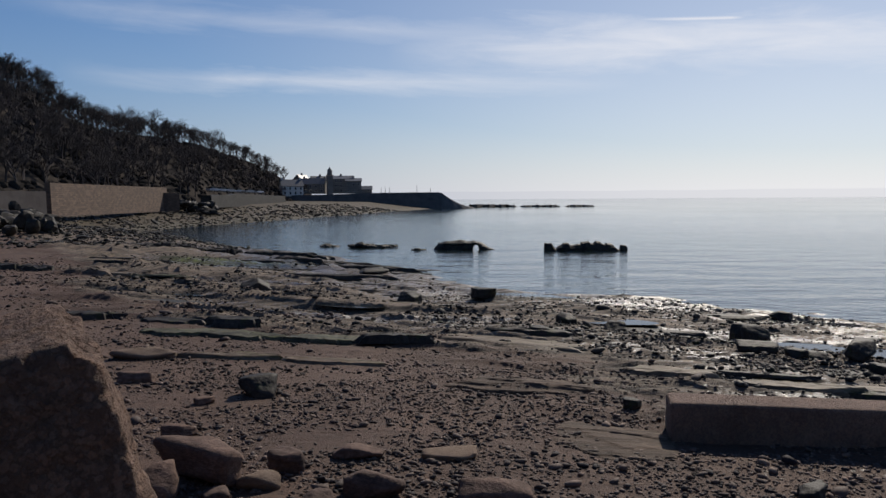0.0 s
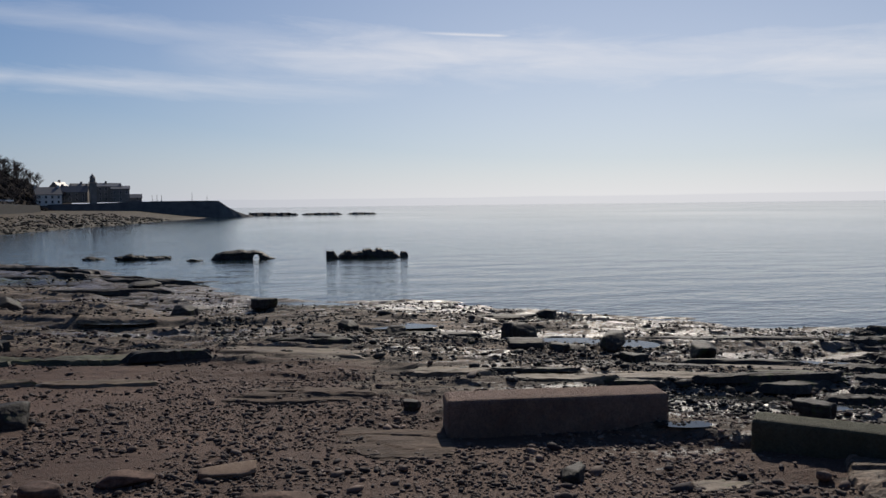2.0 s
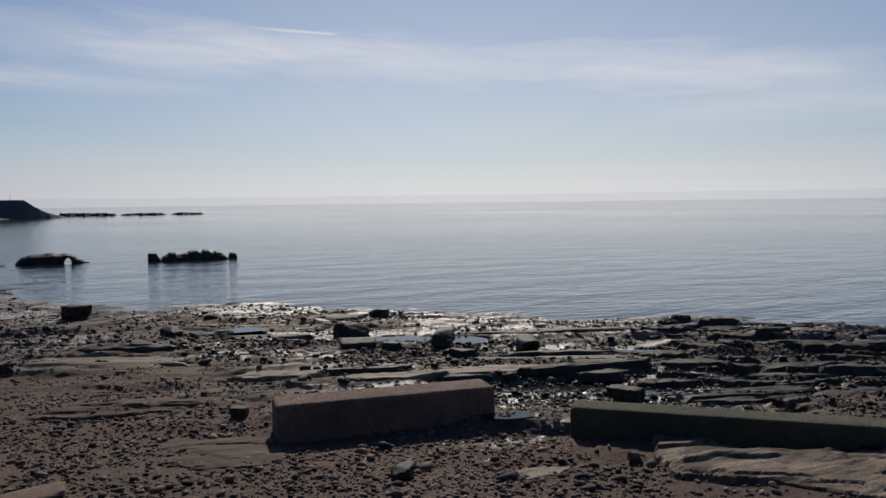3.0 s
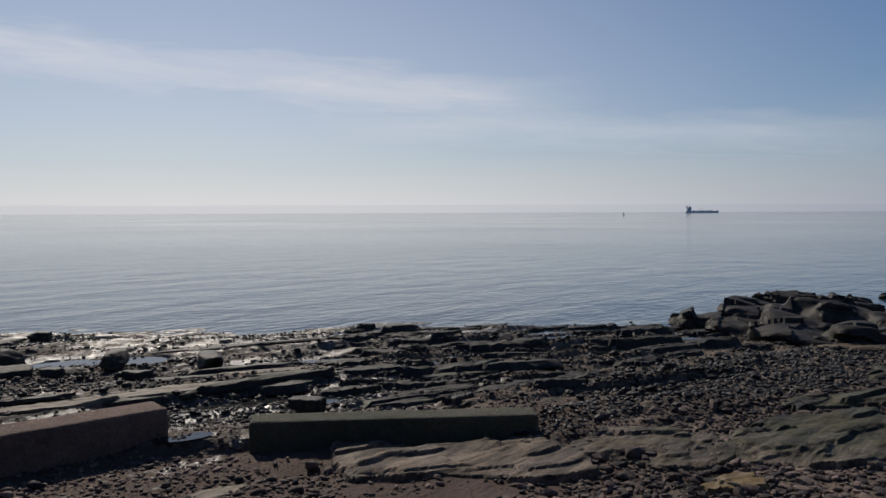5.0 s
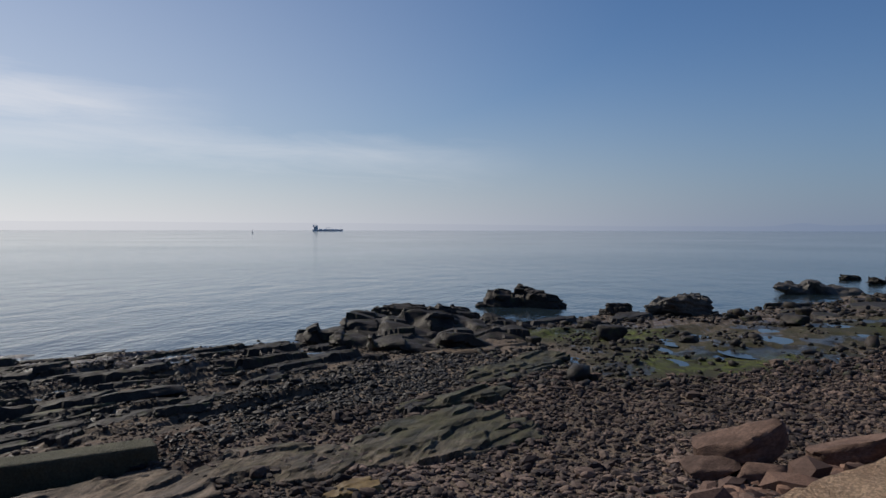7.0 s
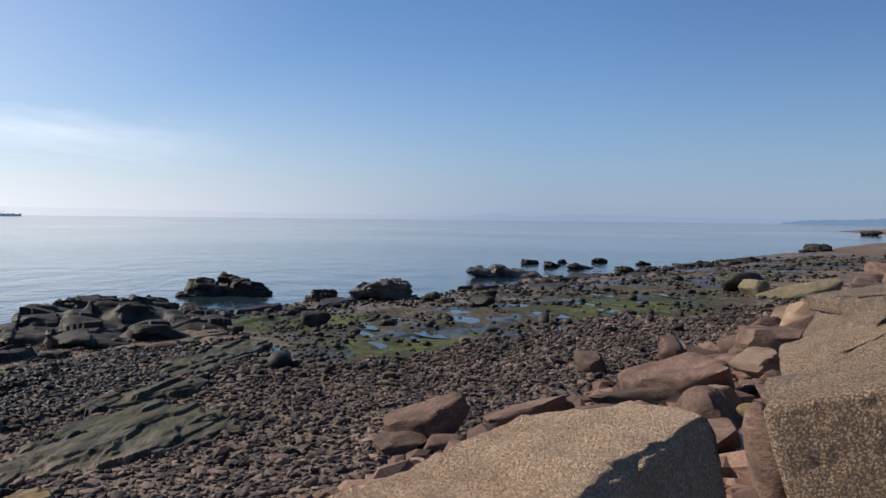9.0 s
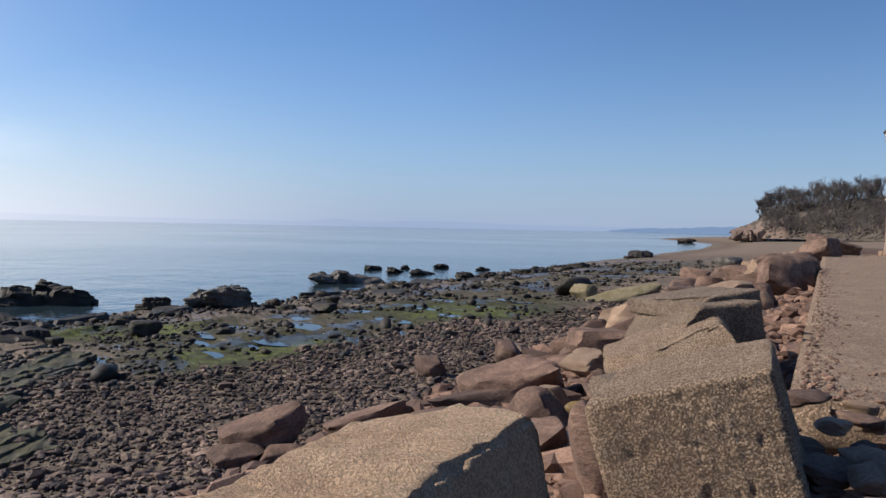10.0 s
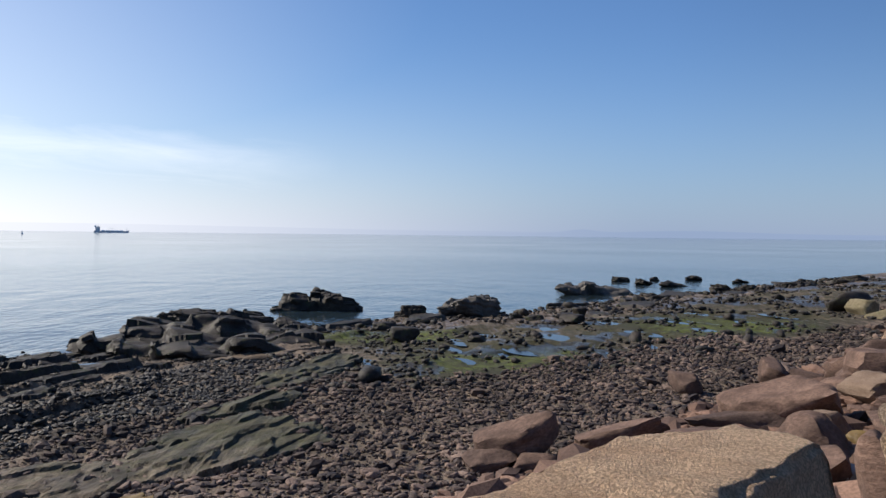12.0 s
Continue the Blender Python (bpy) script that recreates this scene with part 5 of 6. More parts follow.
while placed < 125:
    along, out = 2 + 78 * rng.random() ** 1.4, rng.uniform(0.5, 8.3)
    x, y = (along + out) / 1.41421, (out - along) / 1.41421
    edge = np.interp(along, [-60, -8, 4, 40], [4.5, 4.5, 7.5, 8.0])
    if out > edge + 0.4 or math.hypot(x - 5.5, y + 3.9) < 1.6 or math.hypot(x - 3.4, y + 0.7) < 1.7 or math.hypot(x - 8.3, y + 5.6) < 1.5 or math.hypot(x - 13.6, y + 5.6) < 2.4 or math.hypot(x - 13.6, y + 2.2) < 2.2 or (along < 12 and out < 3.0) or (out < 1.6 and along > 12):
        continue
    size = (0.32 + 0.75 * rng.random() ** 1.7) * (1 + along / 45)
    mat = M_RED if rng.random() < 0.68 else M_TAN
    boulder(x, y, (size * rng.uniform(1.0, 1.5), size, size * rng.uniform(0.55, 0.85)), 800 + placed, rng.uniform(0, 180), mat, RED if mat is M_RED else TAN, (rng.uniform(-14, 14), rng.uniform(-14, 14)), sub=4 if along < 14 else 3)
    placed += 1

# flat rubble where the walkway has broken away
rng = np.random.default_rng(31)
for k in range(130):
    along, out = rng.uniform(5.2, 8.7), rng.uniform(-2.6, 0.75)
    x, y = (along + out) / 1.41421, (out - along) / 1.41421
    size = rng.uniform(0.18, 0.46)
    mat = (M_TAN, M_TAN, M_RED)[k % 3]
    boulder(x, y, (size * rng.uniform(1.1, 1.6), size, size * rng.uniform(0.3, 0.45)), 1200 + k, rng.uniform(0, 180), mat, "flat broken sandstone at the worn end of a walkway", (rng.uniform(-10, 10), rng.uniform(-10, 10)), 2.82 + 0.08 * (k % 4) + 0.13 * (along - 5.4), 0.1, 40.0, 10, 3)

# stones at the foot of the bank, near the first block
for k, (x, y, dims, turn, mat) in enumerate([(-3.3, 11.3, (1.6, 0.85, 0.75), -34, M_RED), (-3.75, 10.5, (0.62, 0.6, 0.6), 10, M_RED), (-1.28, 12.2, (0.82, 0.45, 0.28), -6, M_RED), (-0.88, 10.6, (0.86, 0.55, 0.46), -12, M_RED), (0.68, 10.4, (0.95, 0.55, 0.4), 0, M_RED), (-2.23, 11.5, (0.6, 0.45, 0.42), -30, M_RED), (-2.47, 10.8, (0.64, 0.42, 0.3), 10, M_TAN),
                                           (-4.33, 13.1, (0.62, 0.42, 0.28), 0, M_RED), (-6.68, 17.3, (0.85, 0.5, 0.3), 0, M_RED), (-7.5, 19.9, (1.8, 0.8, 0.4), -8, M_TAN), (-2.9, 10.3, (0.4, 0.3, 0.24), 30, M_RED), (0.11, 12.2, (0.95, 0.6, 0.18), 0, M_TAN), (-1.6, 10.2, (0.45, 0.4, 0.3), 60, M_RED), (-4.6, 15.3, (0.5, 0.36, 0.2), 30, M_RED)]):
    boulder(x, y, dims, 950 + k, turn, mat, "rounded red-brown sandstone boulder on brown sand", (0, 0), None, 0.24, 20.0, 12)


# ---- cobbles and pebbles ----
def spread(name, points, sizes, mat, label, category, seed, sub, flat=(0.35, 0.7)):
    """Loose stones in one mesh: many squashed worn pebbles."""
    rng = np.random.default_rng(seed)
    shapes = [rock_shape(seed + k, sub, 10, 18.0, 0.06 if sub > 1 else 0.0, 1.6) for k in range(9)]
    verts, faces, start = [], [], 0
    for k, (shape, f) in enumerate(shapes):
        pick = np.arange(len(points))[k::9]
        if not len(pick):
            continue
        s = sizes[pick]
        n = len(pick)
        dims = np.stack([s * rng.uniform(1.0, 1.6, n), s * rng.uniform(0.7, 1.0, n), s * rng.uniform(*flat, n)], 1) / 2
        a, b = rng.uniform(0, math.tau, n), rng.normal(0, 0.22, n)
        local = shape[None] * dims[:, None]
        x = local[..., 0] * np.cos(b)[:, None] - local[..., 2] * np.sin(b)[:, None]
        z = local[..., 0] * np.sin(b)[:, None] + local[..., 2] * np.cos(b)[:, None]
        y = local[..., 1]
        X = x * np.cos(a)[:, None] - y * np.sin(a)[:, None] + points[pick, 0][:, None]
        Y = x * np.sin(a)[:, None] + y * np.cos(a)[:, None] + points[pick, 1][:, None]
        Z = z + (points[pick, 2] + dims[:, 2] * 0.55)[:, None]
        verts.append(np.stack([X, Y, Z], -1).reshape(-1, 3))
        faces.append((f[None] + (start + np.arange(n) * len(shape))[:, None, None]).reshape(-1, 3))
        start += n * len(shape)
    ob = link_mesh(name, np.vstack(verts), np.vstack(faces), mat, name in ("pebbles", "strewn_stones"))
    return tagged(ob, label, category, kind="stuff")


def sown(seed, n, az0, az1, r0, r1, power=0.75):
    """Random places in a sector, thinning out with distance."""
    rng = np.random.default_rng(seed)
    a = np.radians(rng.uniform(az0, az1, n))
    r = (r0 ** power + rng.random(n) * (r1 ** power - r0 ** power)) ** (1 / power)
    x, y = r * np.sin(a), r * np.cos(a)
    z, sand, weed, wet, d = lie(x, y)
    return rng, x, y, z, sand, weed, wet, d, r, np.degrees(a)


def edge_of(x, y):
    return np.interp((x - y) / 1.41421, [-60, -8, 4, 40], [4.5, 4.5, 7.5, 8.0])


# shingle between the bank and the rock flats; the nearest stones are pieces of the ground
rng, x, y, z, sand, weed, wet, d, r, az = sown(11, 100000, 54, 132, 8.5, 58, 0.88)
keep = ((r < 34) | (rng.random(len(x)) < 0.55)) & (d > np.interp(az, [54, 66, 80, 90, 132], [13, 11, 12, 18.5, 19.5]) + 5 * (fbm(x / 3, y / 3, 3, 61) - 0.5)) & ((r < np.interp(az, [54, 59, 67, 73, 80, 84], [15, 17, 22.5, 26, 31, 200]) + 4 * (fbm(x / 2, y / 2, 3, 63) - 0.5)) | (rng.random(len(x)) < 0.06)) & ((x + y) / 1.41421 > edge_of(x, y) - 1.2) & (rng.random(len(x)) < np.clip((az - 54) / 14, 0, 1) + 0.15)
pts, size = np.stack([x, y, z], 1)[keep], (rng.lognormal(-2.5, 0.42, len(x)) * (0.8 + r / 60))[keep]
order = np.argsort(np.hypot(pts[:, 0], pts[:, 1]) + 3.0 * (size < 0.1))
forms = []
for k in range(9):
    p, f = rock_shape(40 + k, 2, 10, 30.0, 0.06, 1.6)
    me = bpy.data.meshes.new("cobble")
    me.from_pydata(p.tolist(), [], f.tolist())
    me.materials.append(M_COBBLE_ONE)
    me.polygons.foreach_set("use_smooth", [True] * len(me.polygons))
    forms.append(me)
for k, i in enumerate(order[:300]):
    s = size[i] / 2
    ob = new("cobble", forms[k % 9])
    ob.parent = GROUND
    ob.matrix_world = Matrix.LocRotScale((pts[i, 0], pts[i, 1], pts[i, 2] + s * 0.25), Euler((rng.normal(0, 0.2), rng.normal(0, 0.2), rng.uniform(0, 6.3))), (s * rng.uniform(1, 1.6), s * rng.uniform(0.7, 1), s * rng.uniform(0.4, 0.7)))
rest = order[300:]
seaward = pts[rest, 1] > 8.9 - 0.40 * (pts[rest, 0] - 9.5) + 1.2 * (fbm(pts[rest, 0] / 2, pts[rest, 1] / 2, 3, 65) - 0.5)
seaward &= pts[rest, 0] < 30
near = np.hypot(pts[rest, 0], pts[rest, 1]) < 13.5
brown, dark = rest[~seaward & ~near], rest[seaward]
spread("shingle", pts[brown], size[brown], M_COBBLE, "brown and grey beach cobbles", "shingle", 1, 1, (0.5, 0.85))
brown = rest[~seaward & near]
spread("shingle", pts[brown], size[brown], M_COBBLE, "brown and grey beach cobbles", "shingle", 1, 2, (0.45, 0.75))
spread("shingle", pts[dark], size[dark], M_COBBLE_WET, "dark wet beach cobbles", "shingle", 21, 1, (0.45, 0.75))
# small dark wet stones over the lower beds of rock
rng, x, y, z, sand, weed, wet, d, r, az = sown(18, 80000, -2, 76, 15, 50, 0.9)
keep = (d > 0.2) & (d < 16) & (rng.random(len(x)) < np.clip((fbm(x / 2.0, y / 1.1, 4, 85) - 0.40) * 5, 0.06, 1) * np.interp(az, [-2, 8, 40], [0.3, 0.85, 1.0]))
pts, size = np.stack([x, y, z], 1)[keep], np.clip(rng.lognormal(-2.7, 0.45, len(x)), 0.035, 0.4)[keep]
spread("strewn_stones", pts, size, M_COBBLE_WET, "small dark wet stones on the lower foreshore", "stones", 23, 1, (0.45, 0.8))
# small rubble in the gaps of the bank
rng, x, y, z, sand, weed, wet, d, r, az = sown(16, 22000, 88, 137, 4.5, 90, 0.7)
out = (x + y) / 1.41421
keep = (out > 0.3) & (out < edge_of(x, y) + 0.5)
pts, size = np.stack([x, y, z], 1)[keep], (rng.lognormal(-1.45, 0.45, len(x)) * (0.8 + r / 70))[keep]
spread("bank_rubble", pts, size, M_RUBBLE, "broken red sandstone rubble between boulders", "rubble", 8, 1, (0.45, 0.8))
# grit and small stones on the walkway
rng = np.random.default_rng(19)
t, s = 33 * rng.random(2600) ** 2, rng.uniform(-3.5, 3.6, 2600)
s = np.where(rng.random(2600) < 0.35, 3.6 - np.abs(rng.normal(0, 0.25, 2600)), s)
c, q = math.cos(radians(45.6)), math.sin(radians(45.6))
pts = np.stack([3.9 + t * c + s * q, -8.5 - t * q + s * c, np.full(2600, 3.42)], 1)
spread("walkway_grit", pts, np.clip(rng.lognormal(-3.5, 0.5, 2600), 0.015, 0.12), M_RUBBLE, "grit and small stones strewn over the walkway", "grit", 9, 1, (0.4, 0.7))
# pebbles over the sand
rng, x, y, z, sand, weed, wet, d, r, az = sown(12, 60000, -34, 62, 8.0, 26, 0.9)
patch = fbm(x / 2.2, y / 1.3, 4, 71)
keep = (d > 9) & (rng.random(len(x)) < np.clip((patch - 0.38) * 6, 0.06, 1) * np.interp(r, [8, 12, 14, 15.5, 18.5, 20, 26], [1.2, 1.1, 0.9, 2.2, 2.2, 0.9, 0.3]))
pts, size = np.stack([x, y, z], 1)[keep], np.clip(rng.lognormal(-3.05, 0.5, len(x)), 0.025, 0.36)[keep]
spread("pebbles", pts, size, M_COBBLE, "dark scattered pebbles on brown sand", "pebbles", 3, 1)
# dark stones over the upper beach of the bay
rng, x, y, z, sand, weed, wet, d, r, az = sown(17, 10000, -34, -7, 22, 62, 1.0)
keep = (d > 6) & (rng.random(len(x)) < np.clip((fbm(x / 5, y / 2.5, 4, 75) - 0.42) * 5, 0.03, 0.9))
pts, size = np.stack([x, y, z], 1)[keep], np.clip(rng.lognormal(-2.3, 0.45, len(x)), 0.05, 0.45)[keep]
spread("pebbles", pts, size, M_COBBLE, "dark stones scattered over brown sand", "pebbles", 7, 1)
# stones strewn over the ledges
rng, x, y, z, sand, weed, wet, d, r, az = sown(13, 46000, -30, 88, 16, 66, 0.9)
thin = np.where((az > 6) & (az < 46), 0.5, 1.0) * np.interp(d, [0, 6, 10, 13, 17], [0.25, 0.35, 1.0, 0.9, 0.6])
keep = (d > -1) & (d < 17) & (rng.random(len(x)) < thin) & (rng.random(len(x)) < np.clip((fbm(x / 2.5, y / 1.2, 3, 81) - 0.4) * 5, 0.04, 1))
pts, size = np.stack([x, y, z], 1)[keep], np.clip(rng.lognormal(-2.35, 0.5, len(x)), 0.05, 0.6)[keep]
spread("strewn_stones", pts, size, M_DARK, "dark wet stones strewn over rock ledges", "stones", 4, 1, (0.5, 0.8))
# weed flats on the far side
rng, x, y, z, sand, weed, wet, d, r, az = sown(14, 19000, 78, 130, 20, 110, 0.8)
keep = (d > -1) & (d < 21) & (rng.random(len(x)) < np.clip((fbm(x / 3, y / 2, 4, 91) - 0.45) * 5, 0.05, 1) + 0.6 * (d < 4))
pts, size = np.stack([x, y, z], 1)[keep], np.clip(rng.lognormal(-1.9, 0.5, len(x)) * (0.7 + r / 80), 0.08, 0.9)[keep]
spread("strewn_stones", pts, size, M_DARK, "dark wet stones strewn over weedy flats", "stones", 5, 1, (0.4, 0.75))
# shingle bank of the bay
rng, x, y, z, sand, weed, wet, d, r, az = sown(15, 15000, -30, 0, 75, 330, 0.6)
keep = (d > 0) & (d < 26) & (y > 60)
pts, size = np.stack([x, y, z], 1)[keep], (rng.lognormal(-1.0, 0.4, len(x)) * (0.6 + r / 250))[keep]
spread("shingle", pts, size, M_DARK, "dark shingle bank along the bay", "shingle", 6, 1)


# ---- bare winter trees ----
def grow(seed, depth, height, sides=3, spread=0.62):
    """Limbs of a leafless tree: rows of (from, to, r0, r1, level)."""
    rng = random.Random(seed)
    rows = []

    def limb(p, way, length, radius, level):
        q = p + way * length
        rows.append((p, q, radius, radius * 0.68, level))
        if level == depth:
            return
        for _ in range(4 if level == 0 else 2 if level == depth - 1 else 3):
            side = Vector((rng.uniform(-1, 1), rng.uniform(-1, 1), rng.uniform(-0.25, 0.75)))
            w = (way * 0.75 + side * spread * 1.25).normalized()
            start = p + way * length * rng.uniform(0.6, 1.0)
            limb(start, w, length * rng.uniform(0.62, 0.86), radius * 0.58, level + 1)

    limb(Vector((0, 0, -0.4)), Vector((rng.uniform(-0.12, 0.12), rng.uniform(-0.12, 0.12), 1)).normalized(), height * 0.33, height * 0.022, 0)
    return rows


def limb_mesh(rows, sides=3, thick=1.0):
    """All limbs as thin tapered prisms, as arrays."""
    a, b = np.array([r[0] for r in rows]), np.array([r[1] for r in rows])
    ra, rb = np.array([r[2] for r in rows]) * thick, np.array([r[3] for r in rows]) * thick
    w = (b - a) / np.linalg.norm(b - a, axis=1, keepdims=True)
    u = np.cross(w, np.where(np.abs(w[:, 2:3]) > 0.9, [[1.0, 0, 0]], [[0, 0, 1.0]]))
    u /= np.linalg.norm(u, axis=1, keepdims=True)
    v = np.cross(w, u)
    ring = []
    for base, rad in ((a, ra), (b, rb)):
        for k in range(sides):
            t = math.tau * k / sides
            ring.append(base + (u * math.cos(t) + v * math.sin(t)) * rad[:, None])
    verts = np.stack(ring, 1).reshape(-1, 3)
    faces = np.array([(k, (k + 1) % sides, sides + (k + 1) % sides, sides + k) for k in range(sides)])
    faces = (faces[None] + (np.arange(len(rows)) * 2 * sides)[:, None, None]).reshape(-1, 4)
    return verts, faces


def tree(seed, height, depth=5, thick=1.0, spread=0.62, twig=M_TWIG):
    rows = grow(seed, depth, height, 3, spread)
    root = new("tree")
    v, f = limb_mesh([r for r in rows if r[4] <= 1], 5, thick)
    link_mesh("trunk", v, f, M_BARK, True, root)
    v, f = limb_mesh([r for r in rows if r[4] > 1], 3, thick * 1.9)
    tagged(link_mesh("crown", v, f, twig, True, root), "bare twiggy crown")
    return root


def polar(az, r):
    return r * math.sin(radians(az)), r * math.cos(radians(az))


# ---- wooded hill beyond the bay ----
HILL = np.array([(-80, 8.4, 120), (-45, 8.4, 145), (-33, 7.6, 160), (-29.2, 7.4, 165), (-27.6, 7.3, 170), (-25.7, 5.3, 180), (-22.7, 4.6, 200), (-17.3, 3.8, 250), (-13.9, 2.7, 330), (-11.2, 1.2, 385), (-9.6, 0.5, 395)])


def hill_at(az, t):
    """A point of the hill: t runs from its foot to beyond the ridge."""
    el, foot = np.interp(az, HILL[:, 0], HILL[:, 1]), np.interp(az, HILL[:, 0], HILL[:, 2])
    r = foot + 95 * t
    top = 5 + (foot + 80) * math.tan(radians(el))
    rise = min(1.0, t / 0.84)
    z = 4.2 + (top - 4.2) * (rise ** 0.9 if t < 0.84 else 1 - (t - 0.84) * 0.6)
    x, y = polar(az, r)
    return x, y, z


def build_hill():
    az, ts = np.arange(-80, -9.4, 0.5), np.linspace(0, 1.3, 26)
    pts = np.array([hill_at(a, t) for t in ts for a in az])
    pts[:, 2] += (fbm(pts[:, 0] / 14, pts[:, 1] / 14, 4, 7) - 0.5) * 6 * np.repeat(np.clip(ts * 3, 0, 1), len(az))
    n = len(az)
    faces = [(i * n + j, i * n + j + 1, (i + 1) * n + j + 1, (i + 1) * n + j) for i in range(len(ts) - 1) for j in range(n - 1)]
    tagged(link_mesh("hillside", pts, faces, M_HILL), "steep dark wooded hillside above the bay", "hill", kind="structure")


build_hill()
KINDS = [tree(900 + k, 9.0, 5, 0.75, 0.55 + 0.07 * k) for k in range(4)]
rng = np.random.default_rng(8)
sky_az = np.concatenate([np.linspace(-31, -12, 110), [-10.4, -9.9]])
for k, a in enumerate(sky_az):
    a = a + rng.uniform(-0.2, 0.2)
    x, y, z = hill_at(a, 0.84 + rng.uniform(-0.04, 0.02)) if a < -11.2 else (*polar(a, 415), 8.0)
    s = rng.uniform(0.75, 1.15) * (1.35 if k % 7 == 0 else 1.0)
    ob = copy_thing(KINDS[k % 4], pose(x, y, z - 0.5, 0, 0, rng.uniform(0, 360)))
    ob.scale = (s * 1.15, s * 1.15, s)
    tagged(ob, "bare winter tree on the skyline of the hill" if a < -11.2 else "bare winter tree behind the village", "tree", "trees on the skyline")


def wood(name, places, label, seed, scale=1.0, twig=M_TWIG):
    """Far trees in one mesh, grown from a few smaller forms."""
    rng = np.random.default_rng(seed)
    forms = [limb_mesh(grow(950 + k, 4, 9.0, 3, 0.55 + 0.05 * k), 3, 1.2) for k in range(4)]
    verts, faces, start = [], [], 0
    for k, (x, y, z) in enumerate(places):
        v, f = forms[k % 4]
        a, s = rng.uniform(0, math.tau), rng.uniform(0.7, 1.25) * scale
        c, d = math.cos(a) * s, math.sin(a) * s
        verts.append(np.stack([v[:, 0] * c - v[:, 1] * d + x, v[:, 0] * d + v[:, 1] * c + y, v[:, 2] * s + z], 1))
        faces.append(f + start)
        start += len(v)
    tagged(link_mesh(name, np.vstack(verts), np.vstack(faces), twig), label, "woodland", kind="stuff")


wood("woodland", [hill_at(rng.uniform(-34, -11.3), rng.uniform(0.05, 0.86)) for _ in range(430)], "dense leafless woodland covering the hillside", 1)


def scrub(name, places, sizes, label, mat, seed):
    rng = np.random.default_rng(seed)
    forms = [rock_shape(970 + k, 2, 10, 4.0, 0.35, 3.0) for k in range(5)]
    verts, faces, start = [], [], 0
    for k, ((x, y, z), s) in enumerate(zip(places, sizes)):
        v, f = forms[k % 5]
        verts.append(v * np.array([s, s, s * 0.8]) * rng.uniform(0.8, 1.2, 3) + np.array([x, y, z]))
        faces.append(f + start)
        start += len(v)
    tagged(link_mesh(name, np.vstack(verts), np.vstack(faces), mat, False), label, "scrub", kind="stuff")


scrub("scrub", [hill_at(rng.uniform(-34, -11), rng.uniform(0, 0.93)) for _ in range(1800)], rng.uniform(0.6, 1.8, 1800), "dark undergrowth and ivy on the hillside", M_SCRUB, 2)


# ---- sea wall and rock armour of the bay ----
def wall_run(name, a, b, z0, z1, thick, mat, label, wobble=0.12):
    """A standing wall from a to b, with an uneven coping."""
    a, b = Vector((*a, 0)), Vector((*b, 0))
    n = Vector((-(b - a).y, (b - a).x, 0)).normalized() * thick / 2
    bm = bmesh.new()
    steps = 24
    rows = []
    for k in range(steps + 1):
        p = a.lerp(b, k / steps)
        t = z1 + wobble * (noise.noise(Vector((k * 0.8, z1, 0))))
        rows.append([bm.verts.new((p + s * n) + Vector((0, 0, z))) for s, z in ((-1.25, z0), (1.25, z0), (1, t), (-1, t))])
    for r, s in zip(rows, rows[1:]):
        for k in range(4):
            bm.faces.new((r[k], r[(k + 1) % 4], s[(k + 1) % 4], s[k]))
    bm.faces.new(rows[0])
    bm.faces.new(rows[-1][::-1])
    bmesh.ops.recalc_face_normals(bm, faces=bm.faces)
    ob = part(name, bm, mat, None)
    return tagged(ob, label, "wall", kind="structure")


def masonry(name, a, b, mortar, width, height_, round_wall=False):
    m, n = material(name)
    v = n.add("ShaderNodeTexCoord").outputs["Object"]
    s = n.add("ShaderNodeSeparateXYZ", {0: v})
    if round_wall:
        across = n.math("MULTIPLY", n.math("ARCTAN2", s.outputs[1], s.outputs[0]), 4.5)
    else:
        across = n.math("ADD", s.outputs[0], s.outputs[1])
    uv = n.add("ShaderNodeCombineXYZ", {0: across, 1: s.outputs[2]})
    wob = n.add("ShaderNodeVectorMath", {0: uv, 1: n.add("ShaderNodeVectorMath", {0: n.add("ShaderNodeTexNoise", {"Vector": v, "Scale": 1.5}).outputs["Color"], 1: (0.16, 0.16, 0.0)}, operation="MULTIPLY")}, operation="ADD")
    br = n.add("ShaderNodeTexBrick", {"Vector": wob, "Color1": (*a, 1), "Color2": (*b, 1), "Mortar": (*mortar, 1), "Scale": 1.0, "Mortar Size": 0.025, "Brick Width": width, "Row Height": height_, "Bias": 0.1})
    stain = n.noise(0.5, 6, 0.65, v)
    fine = n.noise(9.0, 4, 0.7, v)
    col = n.mix(n.span(stain, 0.4, 0.7, 0, 0.5), br.outputs[0], tuple(c * 0.6 for c in a))
    col = n.mix(n.span(fine, 0.4, 0.7, 0, 0.35), col, tuple(c * 0.5 for c in b))
    finish(n, col, 0.9, n.math("ADD", n.math("MULTIPLY", br.outputs["Fac"], -1.0), fine), 0.8, 0.05)
    return m


M_SEAWALL = masonry("sea_wall_masonry", (0.21, 0.14, 0.10), (0.11, 0.075, 0.056), (0.08, 0.06, 0.046), 0.9, 0.35)
M_TOWER = masonry("tower_masonry", (0.34, 0.215, 0.15), (0.19, 0.125, 0.09), (0.30, 0.235, 0.18), 0.40, 0.17, True)
wall_run("wall_bay", polar(-19.5, 190), polar(-26.7, 140), 2.5, 7.9, 0.9, M_SEAWALL, "old coursed stone sea wall above the beach")
wall_run("wall_bay", polar(-18.6, 189), polar(-20.0, 188), 2.5, 6.7, 1.2, M_SEAWALL, "low stepped end of the stone sea wall")
